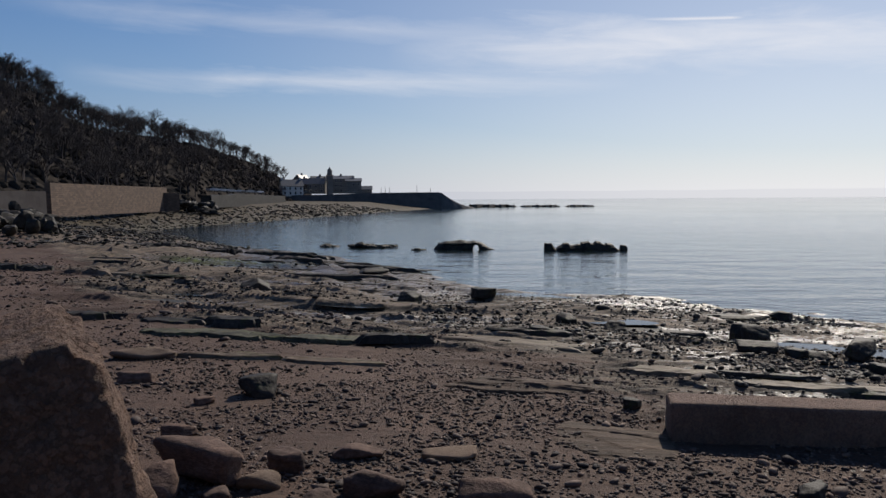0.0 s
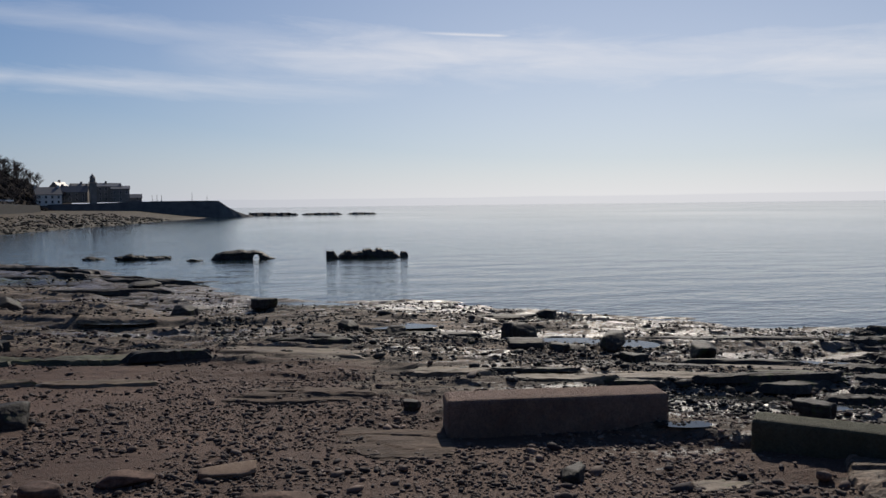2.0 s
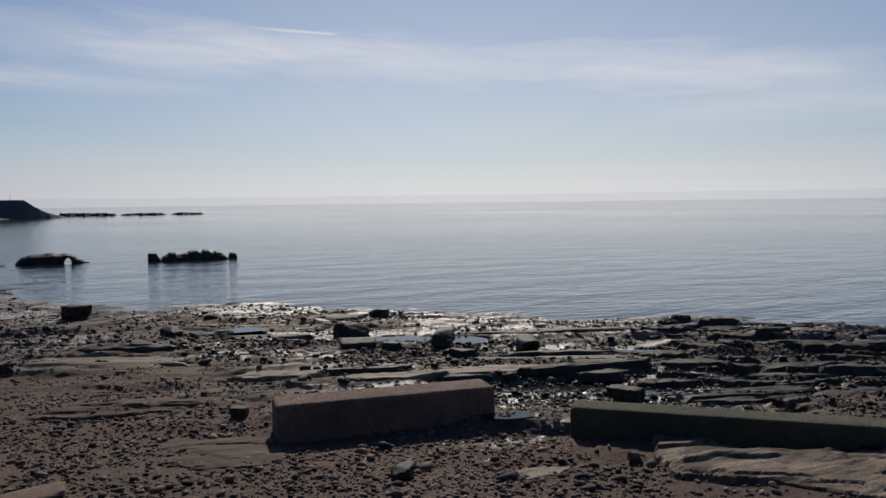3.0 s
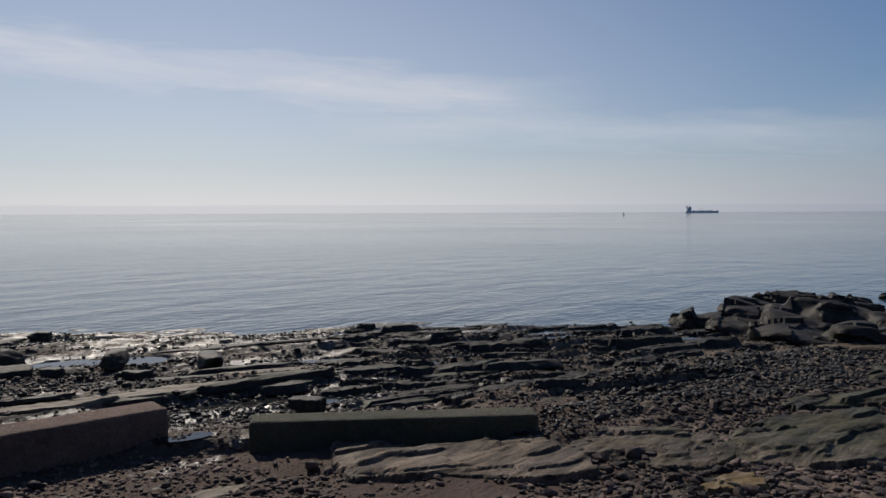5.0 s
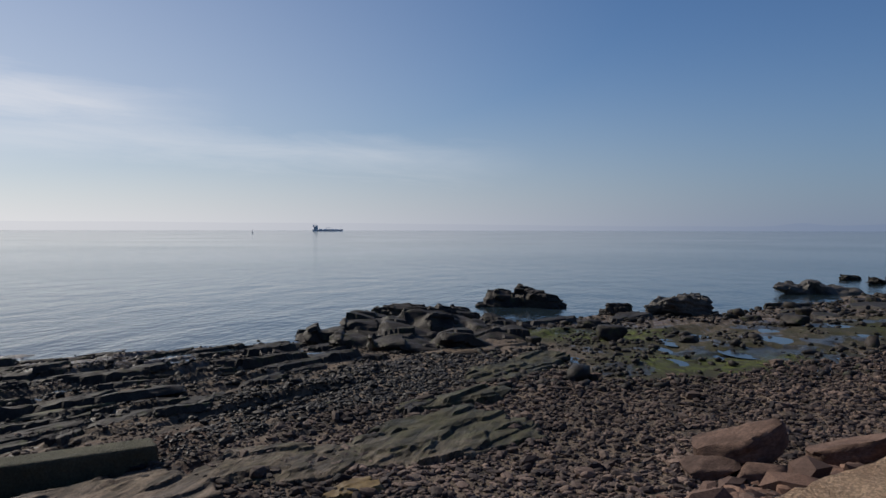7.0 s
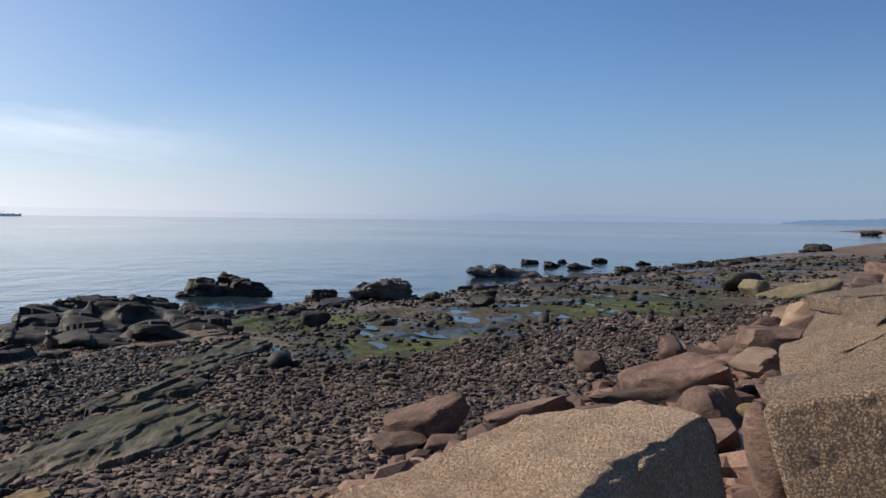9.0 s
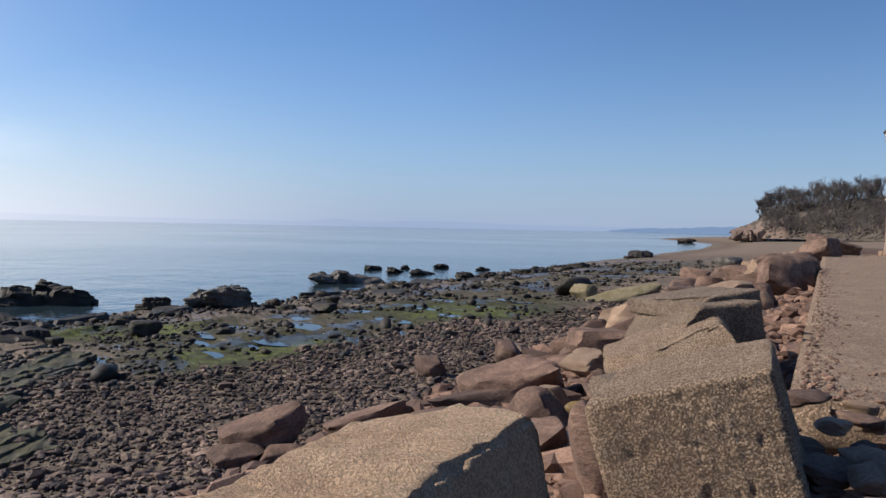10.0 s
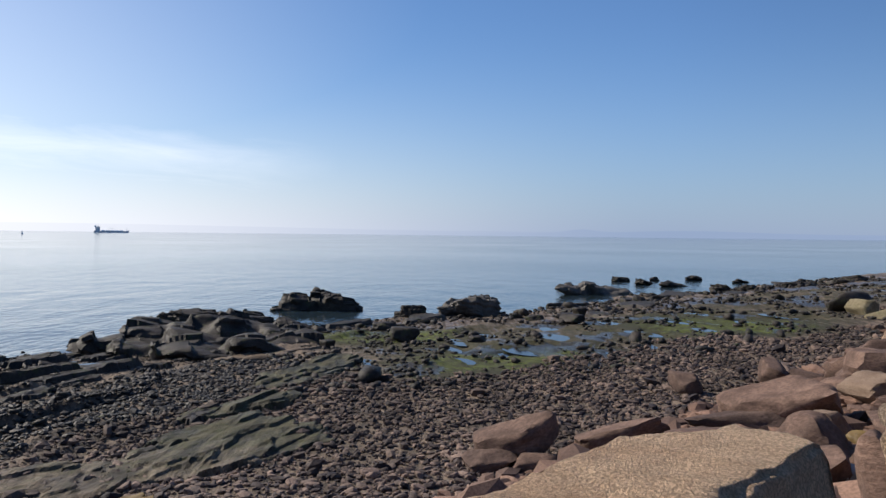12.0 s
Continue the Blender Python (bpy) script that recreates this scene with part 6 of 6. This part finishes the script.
wall_run("wall_bay", polar(-26.9, 137), polar(-40, 118), 2.5, 6.55, 0.8, M_WALLST, "plain rendered sea wall above the beach", 0.05)
rng = np.random.default_rng(21)


def armour(places, label, seed):
    """Quarried boulders tipped in a heap, far off, in one mesh."""
    rng = np.random.default_rng(seed)
    verts, faces, start = [], [], 0
    for k, (x, y, z) in enumerate(places):
        p, f = rock_shape(seed + k, 2, 9, 40.0, 0.03, 2.0)
        a = rng.uniform(0, math.tau)
        p = p * rng.uniform(0.7, 1.5, 3) * (1, 0.85, 0.75)
        verts.append(np.stack([p[:, 0] * math.cos(a) - p[:, 1] * math.sin(a) + x, p[:, 0] * math.sin(a) + p[:, 1] * math.cos(a) + y, p[:, 2] + z], 1))
        faces.append(f + start)
        start += len(p)
    tagged(link_mesh("rock_armour", np.vstack(verts), np.vstack(faces), M_DARK, False), label, "rock armour", kind="stuff")


heap = []
for k in range(60):
    a = -26.4 - abs(rng.normal(0, 2.2))
    x, y = polar(a, 104 + rng.normal(0, 4))
    heap.append((x, y, ground_at(x, y) + rng.uniform(0.2, 1.0) + max(0, 1.6 - abs(a + 28.6)) * rng.uniform(0, 1.2)))
armour(heap, "heap of dark quarried boulders below the sea wall", 1000)
heap = []
for k in range(60):
    x, y = polar(rng.uniform(-19.4, -16.2), 198 + rng.normal(0, 4))
    heap.append((x, y, ground_at(x, y) + rng.uniform(0.2, 2.2)))
armour(heap, "bank of dark quarried boulders beyond the sea wall", 1100)
wall_run("wall_bay", polar(-16.8, 205), polar(-11.6, 330), 3.0, 6.6, 2.5, M_DARK, "dark rubble bank along the bay road", 0.8)


# ---- parked cars by the bay ----
def car(x, y, z, turn):
    root = new("car")
    bm = box(4.1, 1.7, 0.6, 0, 0, 0.35, 0.12)
    part("body", bm, M_CAR, root)
    bm = bmesh.new()
    box(2.2, 1.5, 0.55, -0.2, 0, 0.95, 0.18, bm)
    part("cabin", bm, M_GLASS, root, "dark car windows")
    for sx in (-1.3, 1.3):
        for sy in (-0.75, 0.75):
            bm = bmesh.new()
            bmesh.ops.create_cone(bm, cap_ends=True, segments=10, radius1=0.32, radius2=0.32, depth=0.2, matrix=pose(sx, sy, 0.32, 90))
            part("wheel", bm, M_GLASS, root)
    root.matrix_world = pose(x, y, z, 0, 0, turn)
    return tagged(root, "parked car seen far off by the bay", "car", "parked cars")


first = car(*polar(-16.3, 226), 7.25, 60)
for a, r in ((-15.7, 238), (-15.2, 250), (-14.6, 262), (-13.9, 276), (-13.2, 292)):
    copy_thing(first, pose(*polar(a, r), 7.25, 0, 0, 60 + r % 7))


# ---- village, quay and spit ----
def gabled(name, az, r, z, width, depth, eaves, ridge, wall_mat, label, turn=0.0, windows=(3, 2), chimneys=1):
    """A house with a pitched roof, windows and chimneys; it faces the camera's side of the bay."""
    root = new(name)
    bm = box(width, depth, eaves)
    for s in (-1, 1):
        g = [bm.verts.new((s * width / 2, -depth / 2, eaves)), bm.verts.new((s * width / 2, depth / 2, eaves)), bm.verts.new((s * width / 2, 0, ridge - 0.15))]
        bm.faces.new(g)
    part("wall", bm, wall_mat, root)
    bm = bmesh.new()
    o, t = 0.35, 0.2
    for s in (-1, 1):
        q = [(-width / 2 - o, s * (depth / 2 + o), eaves - 0.2), (width / 2 + o, s * (depth / 2 + o), eaves - 0.2), (width / 2 + o, 0, ridge), (-width / 2 - o, 0, ridge)]
        lo, hi = [bm.verts.new(p) for p in q], [bm.verts.new((p[0], p[1], p[2] + t)) for p in q]
        bm.faces.new(lo)
        bm.faces.new(hi)
        for k in range(4):
            bm.faces.new((lo[k], lo[(k + 1) % 4], hi[(k + 1) % 4], hi[k]))
    bmesh.ops.recalc_face_normals(bm, faces=bm.faces)
    part("roof", bm, M_SLATE, root, "grey slate roof")
    nx, nz = windows
    for i in range(nx):
        for j in range(nz):
            wx, wz = -width / 2 + (i + 0.5) * width / nx, 0.9 + j * (eaves - 0.5) / nz
            w = part("window", box(1.0, 0.12, 1.4, wx, -depth / 2, wz), M_RENDER, root)
            part("pane", box(0.8, 0.06, 1.2, wx, -depth / 2 - 0.06, wz + 0.1), M_GLASS, w)
    for k in range(chimneys):
        part("chimney", box(1.0, 0.7, 1.6, (k - (chimneys - 1) / 2) * (width - 1.2), 0, ridge - 0.5), wall_mat, root)
    root.matrix_world = pose(*polar(az, r), z, 0, 0, -az + turn)
    return tagged(root, label, "house", "houses of the village")


gabled("house", -10.95, 398, 6.6, 10.5, 8, 5.0, 8.2, M_RENDER, "whitewashed two-storey house with slate roof", 12, (4, 2), 2)
gabled("house", -10.2, 425, 8, 9, 8, 6.0, 10.0, M_GREYWALL, "grey gabled house behind a white one", 60, (2, 2), 1)
gabled("house", -9.3, 420, 8, 12, 8, 5.0, 8.0, M_GREYWALL, "low grey house in the village", -10, (4, 2), 2)
gabled("house", -8.9, 430, 8, 10, 8, 6.0, 9.4, M_GREYWALL, "grey harled house in the village", 20, (3, 2), 1)
gabled("house", -7.4, 415, 8, 13, 9, 7.6, 9.2, M_GREYWALL, "long grey village building by the quay", 0, (5, 3), 1)
gabled("house", -6.5, 412, 8, 8, 9, 6.4, 7.8, M_GREYWALL, "grey village building by the quay", 0, (3, 2), 1)
gabled("house", -5.7, 440, 8, 8, 6, 2.4, 4.2, M_GREYWALL, "low grey shed by the harbour", 0, (2, 1), 0)


def clock_tower():
    root = new("clock_tower")
    part("shaft", box(2.8, 2.8, 10.0), M_GREYWALL, root)
    part("cornice", box(3.3, 3.3, 0.35, 0, 0, 10.0), M_DRESSED, root)
    bm = bmesh.new()
    bmesh.ops.create_cone(bm, cap_ends=True, segments=8, radius1=1.4, radius2=1.2, depth=2.2, matrix=pose(0, 0, 11.4))
    part("belfry", bm, M_GREYWALL, root)
    bm = bmesh.new()
    bmesh.ops.create_cone(bm, cap_ends=True, segments=8, radius1=1.5, radius2=0.05, depth=1.9, matrix=pose(0, 0, 13.4))
    part("spire", bm, M_SLATE, root, "small slate spire")
    part("vane", tube([(0, 0, 14.2), (0, 0, 15.0)], [0.06, 0.03]), M_POLE, root)
    root.matrix_world = pose(*polar(-8.2, 404), 7.0, 0, 0, 20)
    return tagged(root, "slender stone clock tower with a small spire", "tower")


clock_tower()


def bank(name, runs, mat, label, kind="structure"):
    """A quay or reef: rows of azimuth, near radius, far radius, height."""
    verts, faces = [], []
    for a, r0, r1, z in runs:
        verts += [(*polar(a, r0 - 3), -1.5), (*polar(a, r0), z), (*polar(a, r1), z), (*polar(a, r1 + 3), -1.5)]
    for k in range(len(runs) - 1):
        for j in range(3):
            faces.append((4 * k + j, 4 * k + j + 1, 4 * k + j + 5, 4 * k + j + 4))
    return tagged(link_mesh(name, verts, [f[::-1] for f in faces], mat, False), label, "quay", kind=kind)


bank("quay", [(-13.0, 398, 470, 6.4), (-10.4, 393, 470, 7.2), (-8.0, 392, 470, 7.4), (-5.6, 392, 460, 8.0), (-2.5, 394, 440, 8.2), (-0.3, 396, 430, 8.2), (-0.1, 396, 430, 8.0), (0.5, 398, 425, 5.0), (1.1, 400, 420, 2.6), (1.7, 402, 412, 1.2), (2.3, 404, 410, 0.3)], M_QUAY, "dark stone quay and harbour wall")
reef = [(a, 452 + 5 * math.sin(a * 7), 458 + 5 * math.sin(a * 5), top * (0.75 + 0.5 * float(hash2(a * 13.0, 3.0, 7)))) for a, top in zip(np.linspace(1.9, 11.2, 94), np.interp(np.linspace(1.9, 11.2, 94), [1.9, 3.5, 5.2, 5.5, 5.8, 6.6, 8.3, 8.7, 9.1, 9.5, 10.8, 11.2], [1.5, 1.5, 1.1, -0.4, 0.9, 1.1, 0.9, -0.4, 0.8, 1.1, 0.8, -0.6]))]
tagged(bank("reef", reef, M_DARK, "low dark reef running out to sea"), "", "reef")
part_label = "thin upright pole on the quay"
for a, h in ((-4.5, 3.0), (-4.2, 3.4), (-3.9, 3.2), (-0.9, 2.4), (-1.9, 4.2)):
    root = new("flagpole")
    part("pole", tube([(0, 0, 0), (0, 0, h)], [0.12, 0.07], 6), M_POLE, root)
    part("foot", box(0.5, 0.5, 0.3), M_QUAY, root)
    root.matrix_world = pose(*polar(a, 402), 8.1)
    tagged(root, part_label, "pole", "poles on the quay")

# ---- headland with pines to the south-east ----
HEAD = np.array([(129.6, 0.15, 372), (130.6, 0.55, 366), (131.2, 0.8, 362), (131.5, 1.35, 358), (133, 1.9, 350), (136, 2.3, 335), (139, 2.5, 320), (146, 3.0, 290), (160, 3.6, 240), (185, 4.0, 200)])


def head_at(az, t):
    el, foot = np.interp(az, HEAD[:, 0], HEAD[:, 1]), np.interp(az, HEAD[:, 0], HEAD[:, 2])
    top = 5 + (foot + 45) * math.tan(radians(el))
    rise = np.interp(t, [0, 0.12, 0.3, 0.8, 1.0, 1.5], [0, 0.38, 0.52, 0.95, 1.0, 0.9]) if az < 133 else np.interp(t, [0, 0.8, 1.0, 1.5], [0, 0.92, 1.0, 0.9])
    x, y = polar(az, foot + 55 * t)
    return x, y, 3.0 + (top - 3.0) * rise


def build_headland():
    az, ts = np.concatenate([np.arange(129.6, 142, 0.2), np.arange(142, 186, 2.0)]), np.linspace(0, 1.5, 24)
    pts = np.array([head_at(a, t) for t in ts for a in az])
    pts[:, 2] += (fbm(pts[:, 0] / 7, pts[:, 1] / 7, 4, 9) - 0.5) * 5 * np.repeat(np.clip(ts * 4, 0, 1), len(az))
    pts[:, 0] += (fbm(pts[:, 1] / 5, pts[:, 2] / 3, 3, 19) - 0.5) * 5
    n = len(az)
    faces = [(i * n + j, i * n + j + 1, (i + 1) * n + j + 1, (i + 1) * n + j) for i in range(len(ts) - 1) for j in range(n - 1)]
    ob = link_mesh("headland", pts, faces, M_HEAD)
    ob.data.materials.append(M_CLIFF)
    for p in ob.data.polygons:
        a = math.degrees(math.atan2(p.center.x, p.center.y))
        if a < 133.2 and p.center.z < 9 + 2 * math.sin(a * 9):
            p.material_index = 1
    tagged(ob, "wooded headland ending in a low red cliff", "headland", kind="structure")


build_headland()
for k in range(12):
    x, y = polar(129.7 + 0.16 * k, 362 + 3 * math.sin(k * 2.1))
    rock("boulder", x, y, (2.2 + k % 3, 2.6, 1.8 + 2.6 * (k % 5 == 2) + 0.3 * k), M_CLIFF, 1150 + k, "red sandstone crag at the foot of the headland", "crag", 40 * k, 2.4, 0.2, 4, 8, 60.0, 0.2, 2.6, group="crags of the headland", beds=0.3)
rng = np.random.default_rng(31)
TALL = [tree(920 + k, 10.0, 6, 1.0, 0.45 + 0.05 * k, M_TWIG_HEAD) for k in range(3)]
for k in range(34):
    a = 131.3 + 0.22 * k + rng.uniform(-0.1, 0.1)
    x, y, z = head_at(a, 0.75 + rng.uniform(-0.15, 0.15))
    ob = copy_thing(TALL[k % 3], pose(x, y, z - 1.8, 0, 0, rng.uniform(0, 360)))
    s = rng.uniform(0.8, 1.2) + 0.3 * (k % 5 == 0)
    ob.scale = (s * 0.95, s * 0.95, s * 1.2)
    tagged(ob, "tall bare tree on the headland", "tree", "trees on the headland")
wood("woodland", [head_at(rng.uniform(131.5, 141), rng.uniform(0.05, 0.85)) for _ in range(270)], "leafless thicket on the slope of the headland", 4, 0.85, M_TWIG_HEAD)
scrub("scrub", [head_at(rng.uniform(131.6, 142), rng.uniform(0, 0.9)) for _ in range(900)], rng.uniform(0.35, 1.2, 900), "brown scrub on the slope of the headland", M_HEAD, 5)
for ob in KINDS + TALL:
    for o in (*ob.children, ob):
        bpy.data.objects.remove(o)


# ---- round stone tower by the walkway ----
def stone_tower():
    root = new("stone_tower")
    R, H = 4.5, 10.6
    n = 48
    prof = [(R + 0.25, -0.6), (R + 0.18, 0.4), (R, 1.2), (R, H), (R - 0.7, H), (R - 0.7, -0.6)]
    openings = [(5.35, 6.45), (9.35, 10.35)]
    wins = [3, 12, 20]
    zs = sorted({-0.6, 0.5, 1.4, H} | {z for o in openings for z in o})
    bm = bmesh.new()

    def ring(r, z):
        return [bm.verts.new((r * math.cos(math.tau * k / n), r * math.sin(math.tau * k / n), z)) for k in range(n)]

    out, ins = [ring(R + max(0, 0.22 * (1 - (z + 0.6) / 2.0)), z) for z in zs], [ring(R - 0.7, z) for z in zs]
    for i in range(len(zs) - 1):
        hole_row = (zs[i], zs[i + 1]) in openings
        for k in range(n):
            q = (k + 1) % n
            if hole_row and k in wins:
                bm.faces.new((out[i][k], out[i][q], ins[i][q], ins[i][k]))
                bm.faces.new((out[i + 1][q], out[i + 1][k], ins[i + 1][k], ins[i + 1][q]))
                bm.faces.new((out[i][k], ins[i][k], ins[i + 1][k], out[i + 1][k]))
                bm.faces.new((out[i][q], out[i + 1][q], ins[i + 1][q], ins[i][q]))
                continue
            bm.faces.new((out[i][k], out[i][q], out[i + 1][q], out[i + 1][k]))
            bm.faces.new((ins[i][q], ins[i][k], ins[i + 1][k], ins[i + 1][q]))
    for k in range(n):
        q = (k + 1) % n
        bm.faces.new((out[-1][k], out[-1][q], ins[-1][q], ins[-1][k]))
    bmesh.ops.recalc_face_normals(bm, faces=bm.faces)
    part("wall", bm, M_TOWER, root, "red and tan rubble masonry")

    def hoop(name, r, z, w, h, mat, label=""):
        bm = bmesh.new()
        rows = []
        for k in range(n):
            c, s = math.cos(math.tau * k / n), math.sin(math.tau * k / n)
            rows.append([bm.verts.new((q * c, q * s, t)) for q, t in ((r - 0.2, z), (r + w, z), (r + w, z + h), (r - 0.2, z + h))])
        for k in range(n):
            a, b = rows[k], rows[(k + 1) % n]
            for j in range(4):
                bm.faces.new((a[j], b[j], b[(j + 1) % 4], a[(j + 1) % 4]))
        bmesh.ops.recalc_face_normals(bm, faces=bm.faces)
        return part(name, bm, mat, root, label)

    for z in (4.75, 6.7, 8.0):
        hoop("string_course", R, z, 0.12, 0.2, M_DRESSED, "pale dressed stone band")
    hoop("eaves_course", R, H - 0.15, 0.28, 0.3, M_DRESSED, "pale projecting eaves band")
    for k in range(32):
        a = math.tau * k / 32
        ob = part("corbel", box(0.4, 0.34, 0.45, R + 0.05, 0, H - 0.6, 0.03), M_DRESSED, root)
        ob.matrix_basis = pose(0, 0, 0, 0, 0, math.degrees(a))
    bm = bmesh.new()
    bmesh.ops.create_cone(bm, cap_ends=True, segments=n, radius1=R + 0.45, radius2=0.2, depth=3.0, matrix=pose(0, 0, H + 1.68))
    part("roof", bm, M_SLATE, root, "grey slate conical roof")
    for k in range(16):
        a = math.tau * k / 16
        part("roof_rib", tube([((R + 0.4) * math.cos(a), (R + 0.4) * math.sin(a), H + 0.25), (0.2 * math.cos(a), 0.2 * math.sin(a), H + 3.2)], [0.05, 0.05], 4), M_SLATE, root)
    for z0, z1 in openings:
        for k in wins:
            a = math.tau * (k + 0.5) / n
            w = part("window", box(0.1, 0.62, z1 - z0, 0, 0, 0), M_GLASS, root, "dark recessed window")
            w.matrix_basis = pose((R - 0.35) * math.cos(a), (R - 0.35) * math.sin(a), z0, 0, 0, math.degrees(a))
            s = part("sill", box(0.4, 0.8, 0.16, 0, 0, -0.16), M_DRESSED, w)
            s.matrix_basis = pose(0.3, 0, 0)
            f = part("lintel", box(0.4, 0.9, 0.2, 0, 0, z1 - z0), M_DRESSED, w)
            f.matrix_basis = pose(0.3, 0, 0)
    root.matrix_world = pose(*polar(141.95, 80), 3.35, 0, 0, 0)
    return tagged(root, "round red rubble-stone tower with conical slate roof", "tower")


stone_tower()
rng = np.random.default_rng(41)
for k in range(16):
    x, y = polar(rng.uniform(137.2, 142), rng.uniform(70, 75))
    rock("rubble_stone", x, y, tuple(rng.uniform(0.3, 0.9, 3) * (1, 0.8, 0.6)), M_TAN, 1200 + k, "loose rubble stone at the foot of the tower", "rubble", 40 * k, 3.38, 0.15, 2, 9, 24.0, 0.03, 2.0, group="rubble by the tower")

# ---- ship, buoy and far coast ----
def ship():
    root = new("ship")
    L = 92.0
    bm = bmesh.new()
    rings = []
    for t, w, top in ((-0.5, 0.7, 5.4), (-0.46, 0.95, 5.4), (-0.3, 1, 4.6), (0.3, 1, 4.6), (0.42, 0.72, 5.2), (0.48, 0.3, 6.2), (0.5, 0.04, 6.6)):
        rings.append([bm.verts.new((t * L - (1.5 if z < 1 and t > 0.4 else 0), s * w * 7, z)) for s, z in ((-1, -1), (1, -1), (1, top), (-1, top))])
    for a, b in zip(rings, rings[1:]):
        for k in range(4):
            bm.faces.new((a[k], a[(k + 1) % 4], b[(k + 1) % 4], b[k]))
    bm.faces.new(rings[0])
    bm.faces.new(rings[-1][::-1])
    bmesh.ops.recalc_face_normals(bm, faces=bm.faces)
    part("hull", bm, M_HULL, root)
    part("superstructure", box(12, 12, 9, -36, 0, 5, 0.3), M_SHIPWHITE, root, "pale deckhouse at the stern")
    part("bridge", box(7, 14, 3.2, -34, 0, 14, 0.3), M_SHIPWHITE, root)
    part("funnel", box(4, 3.5, 8, -42, 0, 12, 0.5), M_HULL, root)
    part("mast", tube([(-35, 0, 17), (-35, 0, 25)], [0.5, 0.25]), M_HULL, root)
    for x in (-22, -10, 2, 14, 25):
        part("hatch", box(9, 9, 2.2, x, 0, 4.6, 0.3), M_HULL, root)
    part("deck_crane", tube([(-4, 0, 4), (-4, 0, 12), (8, 0, 11)], [0.7, 0.6, 0.3]), M_HULL, root)
    part("foremast", tube([(40, 0, 5), (40, 0, 13)], [0.5, 0.25]), M_HULL, root)
    root.matrix_world = pose(*polar(68.53, 2390), 0, 0, 0, -68.53 + 4)
    return tagged(root, "grey-blue coastal tanker far out on hazy sea", "ship")


ship()
buoy = new("buoy")
bm = bmesh.new()
bmesh.ops.create_cone(bm, cap_ends=True, segments=12, radius1=1.3, radius2=1.1, depth=1.4, matrix=pose(0, 0, 0.5))
part("float", bm, M_HULL, buoy)
part("cage", tube([(0, 0, 1.1), (0, 0, 4.2)], [0.7, 0.25], 6), M_HULL, buoy)
buoy.matrix_world = pose(*polar(63.2, 1100), 0)
tagged(buoy, "small dark navigation buoy on the sea", "buoy")


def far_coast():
    m, n = material("painted_haze_strip")
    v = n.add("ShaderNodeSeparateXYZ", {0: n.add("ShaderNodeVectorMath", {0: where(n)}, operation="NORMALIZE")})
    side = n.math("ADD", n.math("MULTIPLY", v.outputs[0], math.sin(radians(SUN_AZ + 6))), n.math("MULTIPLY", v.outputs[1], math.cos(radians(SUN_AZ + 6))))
    # Haze painted as emission, brightest towards the sun; the strip is no lamp.
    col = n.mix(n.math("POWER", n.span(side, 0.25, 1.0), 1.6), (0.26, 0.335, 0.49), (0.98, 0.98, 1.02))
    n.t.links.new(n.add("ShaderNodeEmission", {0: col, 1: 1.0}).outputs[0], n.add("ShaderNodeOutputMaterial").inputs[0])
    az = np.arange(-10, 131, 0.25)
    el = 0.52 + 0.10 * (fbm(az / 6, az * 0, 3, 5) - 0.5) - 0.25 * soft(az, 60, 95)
    el += 0.22 * np.exp(-((az - 101.6) / 1.3) ** 2) + 0.16 * np.exp(-((az - 109) / 4.5) ** 2)
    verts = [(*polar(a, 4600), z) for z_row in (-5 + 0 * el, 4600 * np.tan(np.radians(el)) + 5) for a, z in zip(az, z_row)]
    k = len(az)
    tagged(link_mesh("backdrop", verts, [(i, i + 1, k + i + 1, k + i) for i in range(k - 1)], m, False), "faint far shore across the firth, haze painted as glow", "distance", kind="structure")
    # Land behind the headland: its blue haze is put into a flat glowing colour.
    m2, n2 = material("haze_painted_coast")
    n2.t.links.new(n2.add("ShaderNodeEmission", {0: (0.16, 0.24, 0.38, 1), 1: 1.0}).outputs[0], n2.add("ShaderNodeOutputMaterial").inputs[0])
    az = np.arange(121.4, 131.6, 0.15)
    el = np.interp(az, [121.4, 123, 126, 129.6, 131.5], [0.0, 0.16, 0.28, 0.42, 0.42]) + 0.1 * (fbm(az * 2, az * 0, 3, 6) - 0.5)
    verts = [(*polar(a, 3600), z) for z_row in (-5 + 0 * el, 3600 * np.tan(np.radians(el)) + 5) for a, z in zip(az, z_row)]
    k = len(az)
    tagged(link_mesh("backdrop", verts, [(i, i + 1, k + i + 1, k + i) for i in range(k - 1)], m2, False), "low coast beyond the headland, blue haze painted as glow", "distance", kind="structure")


far_coast()
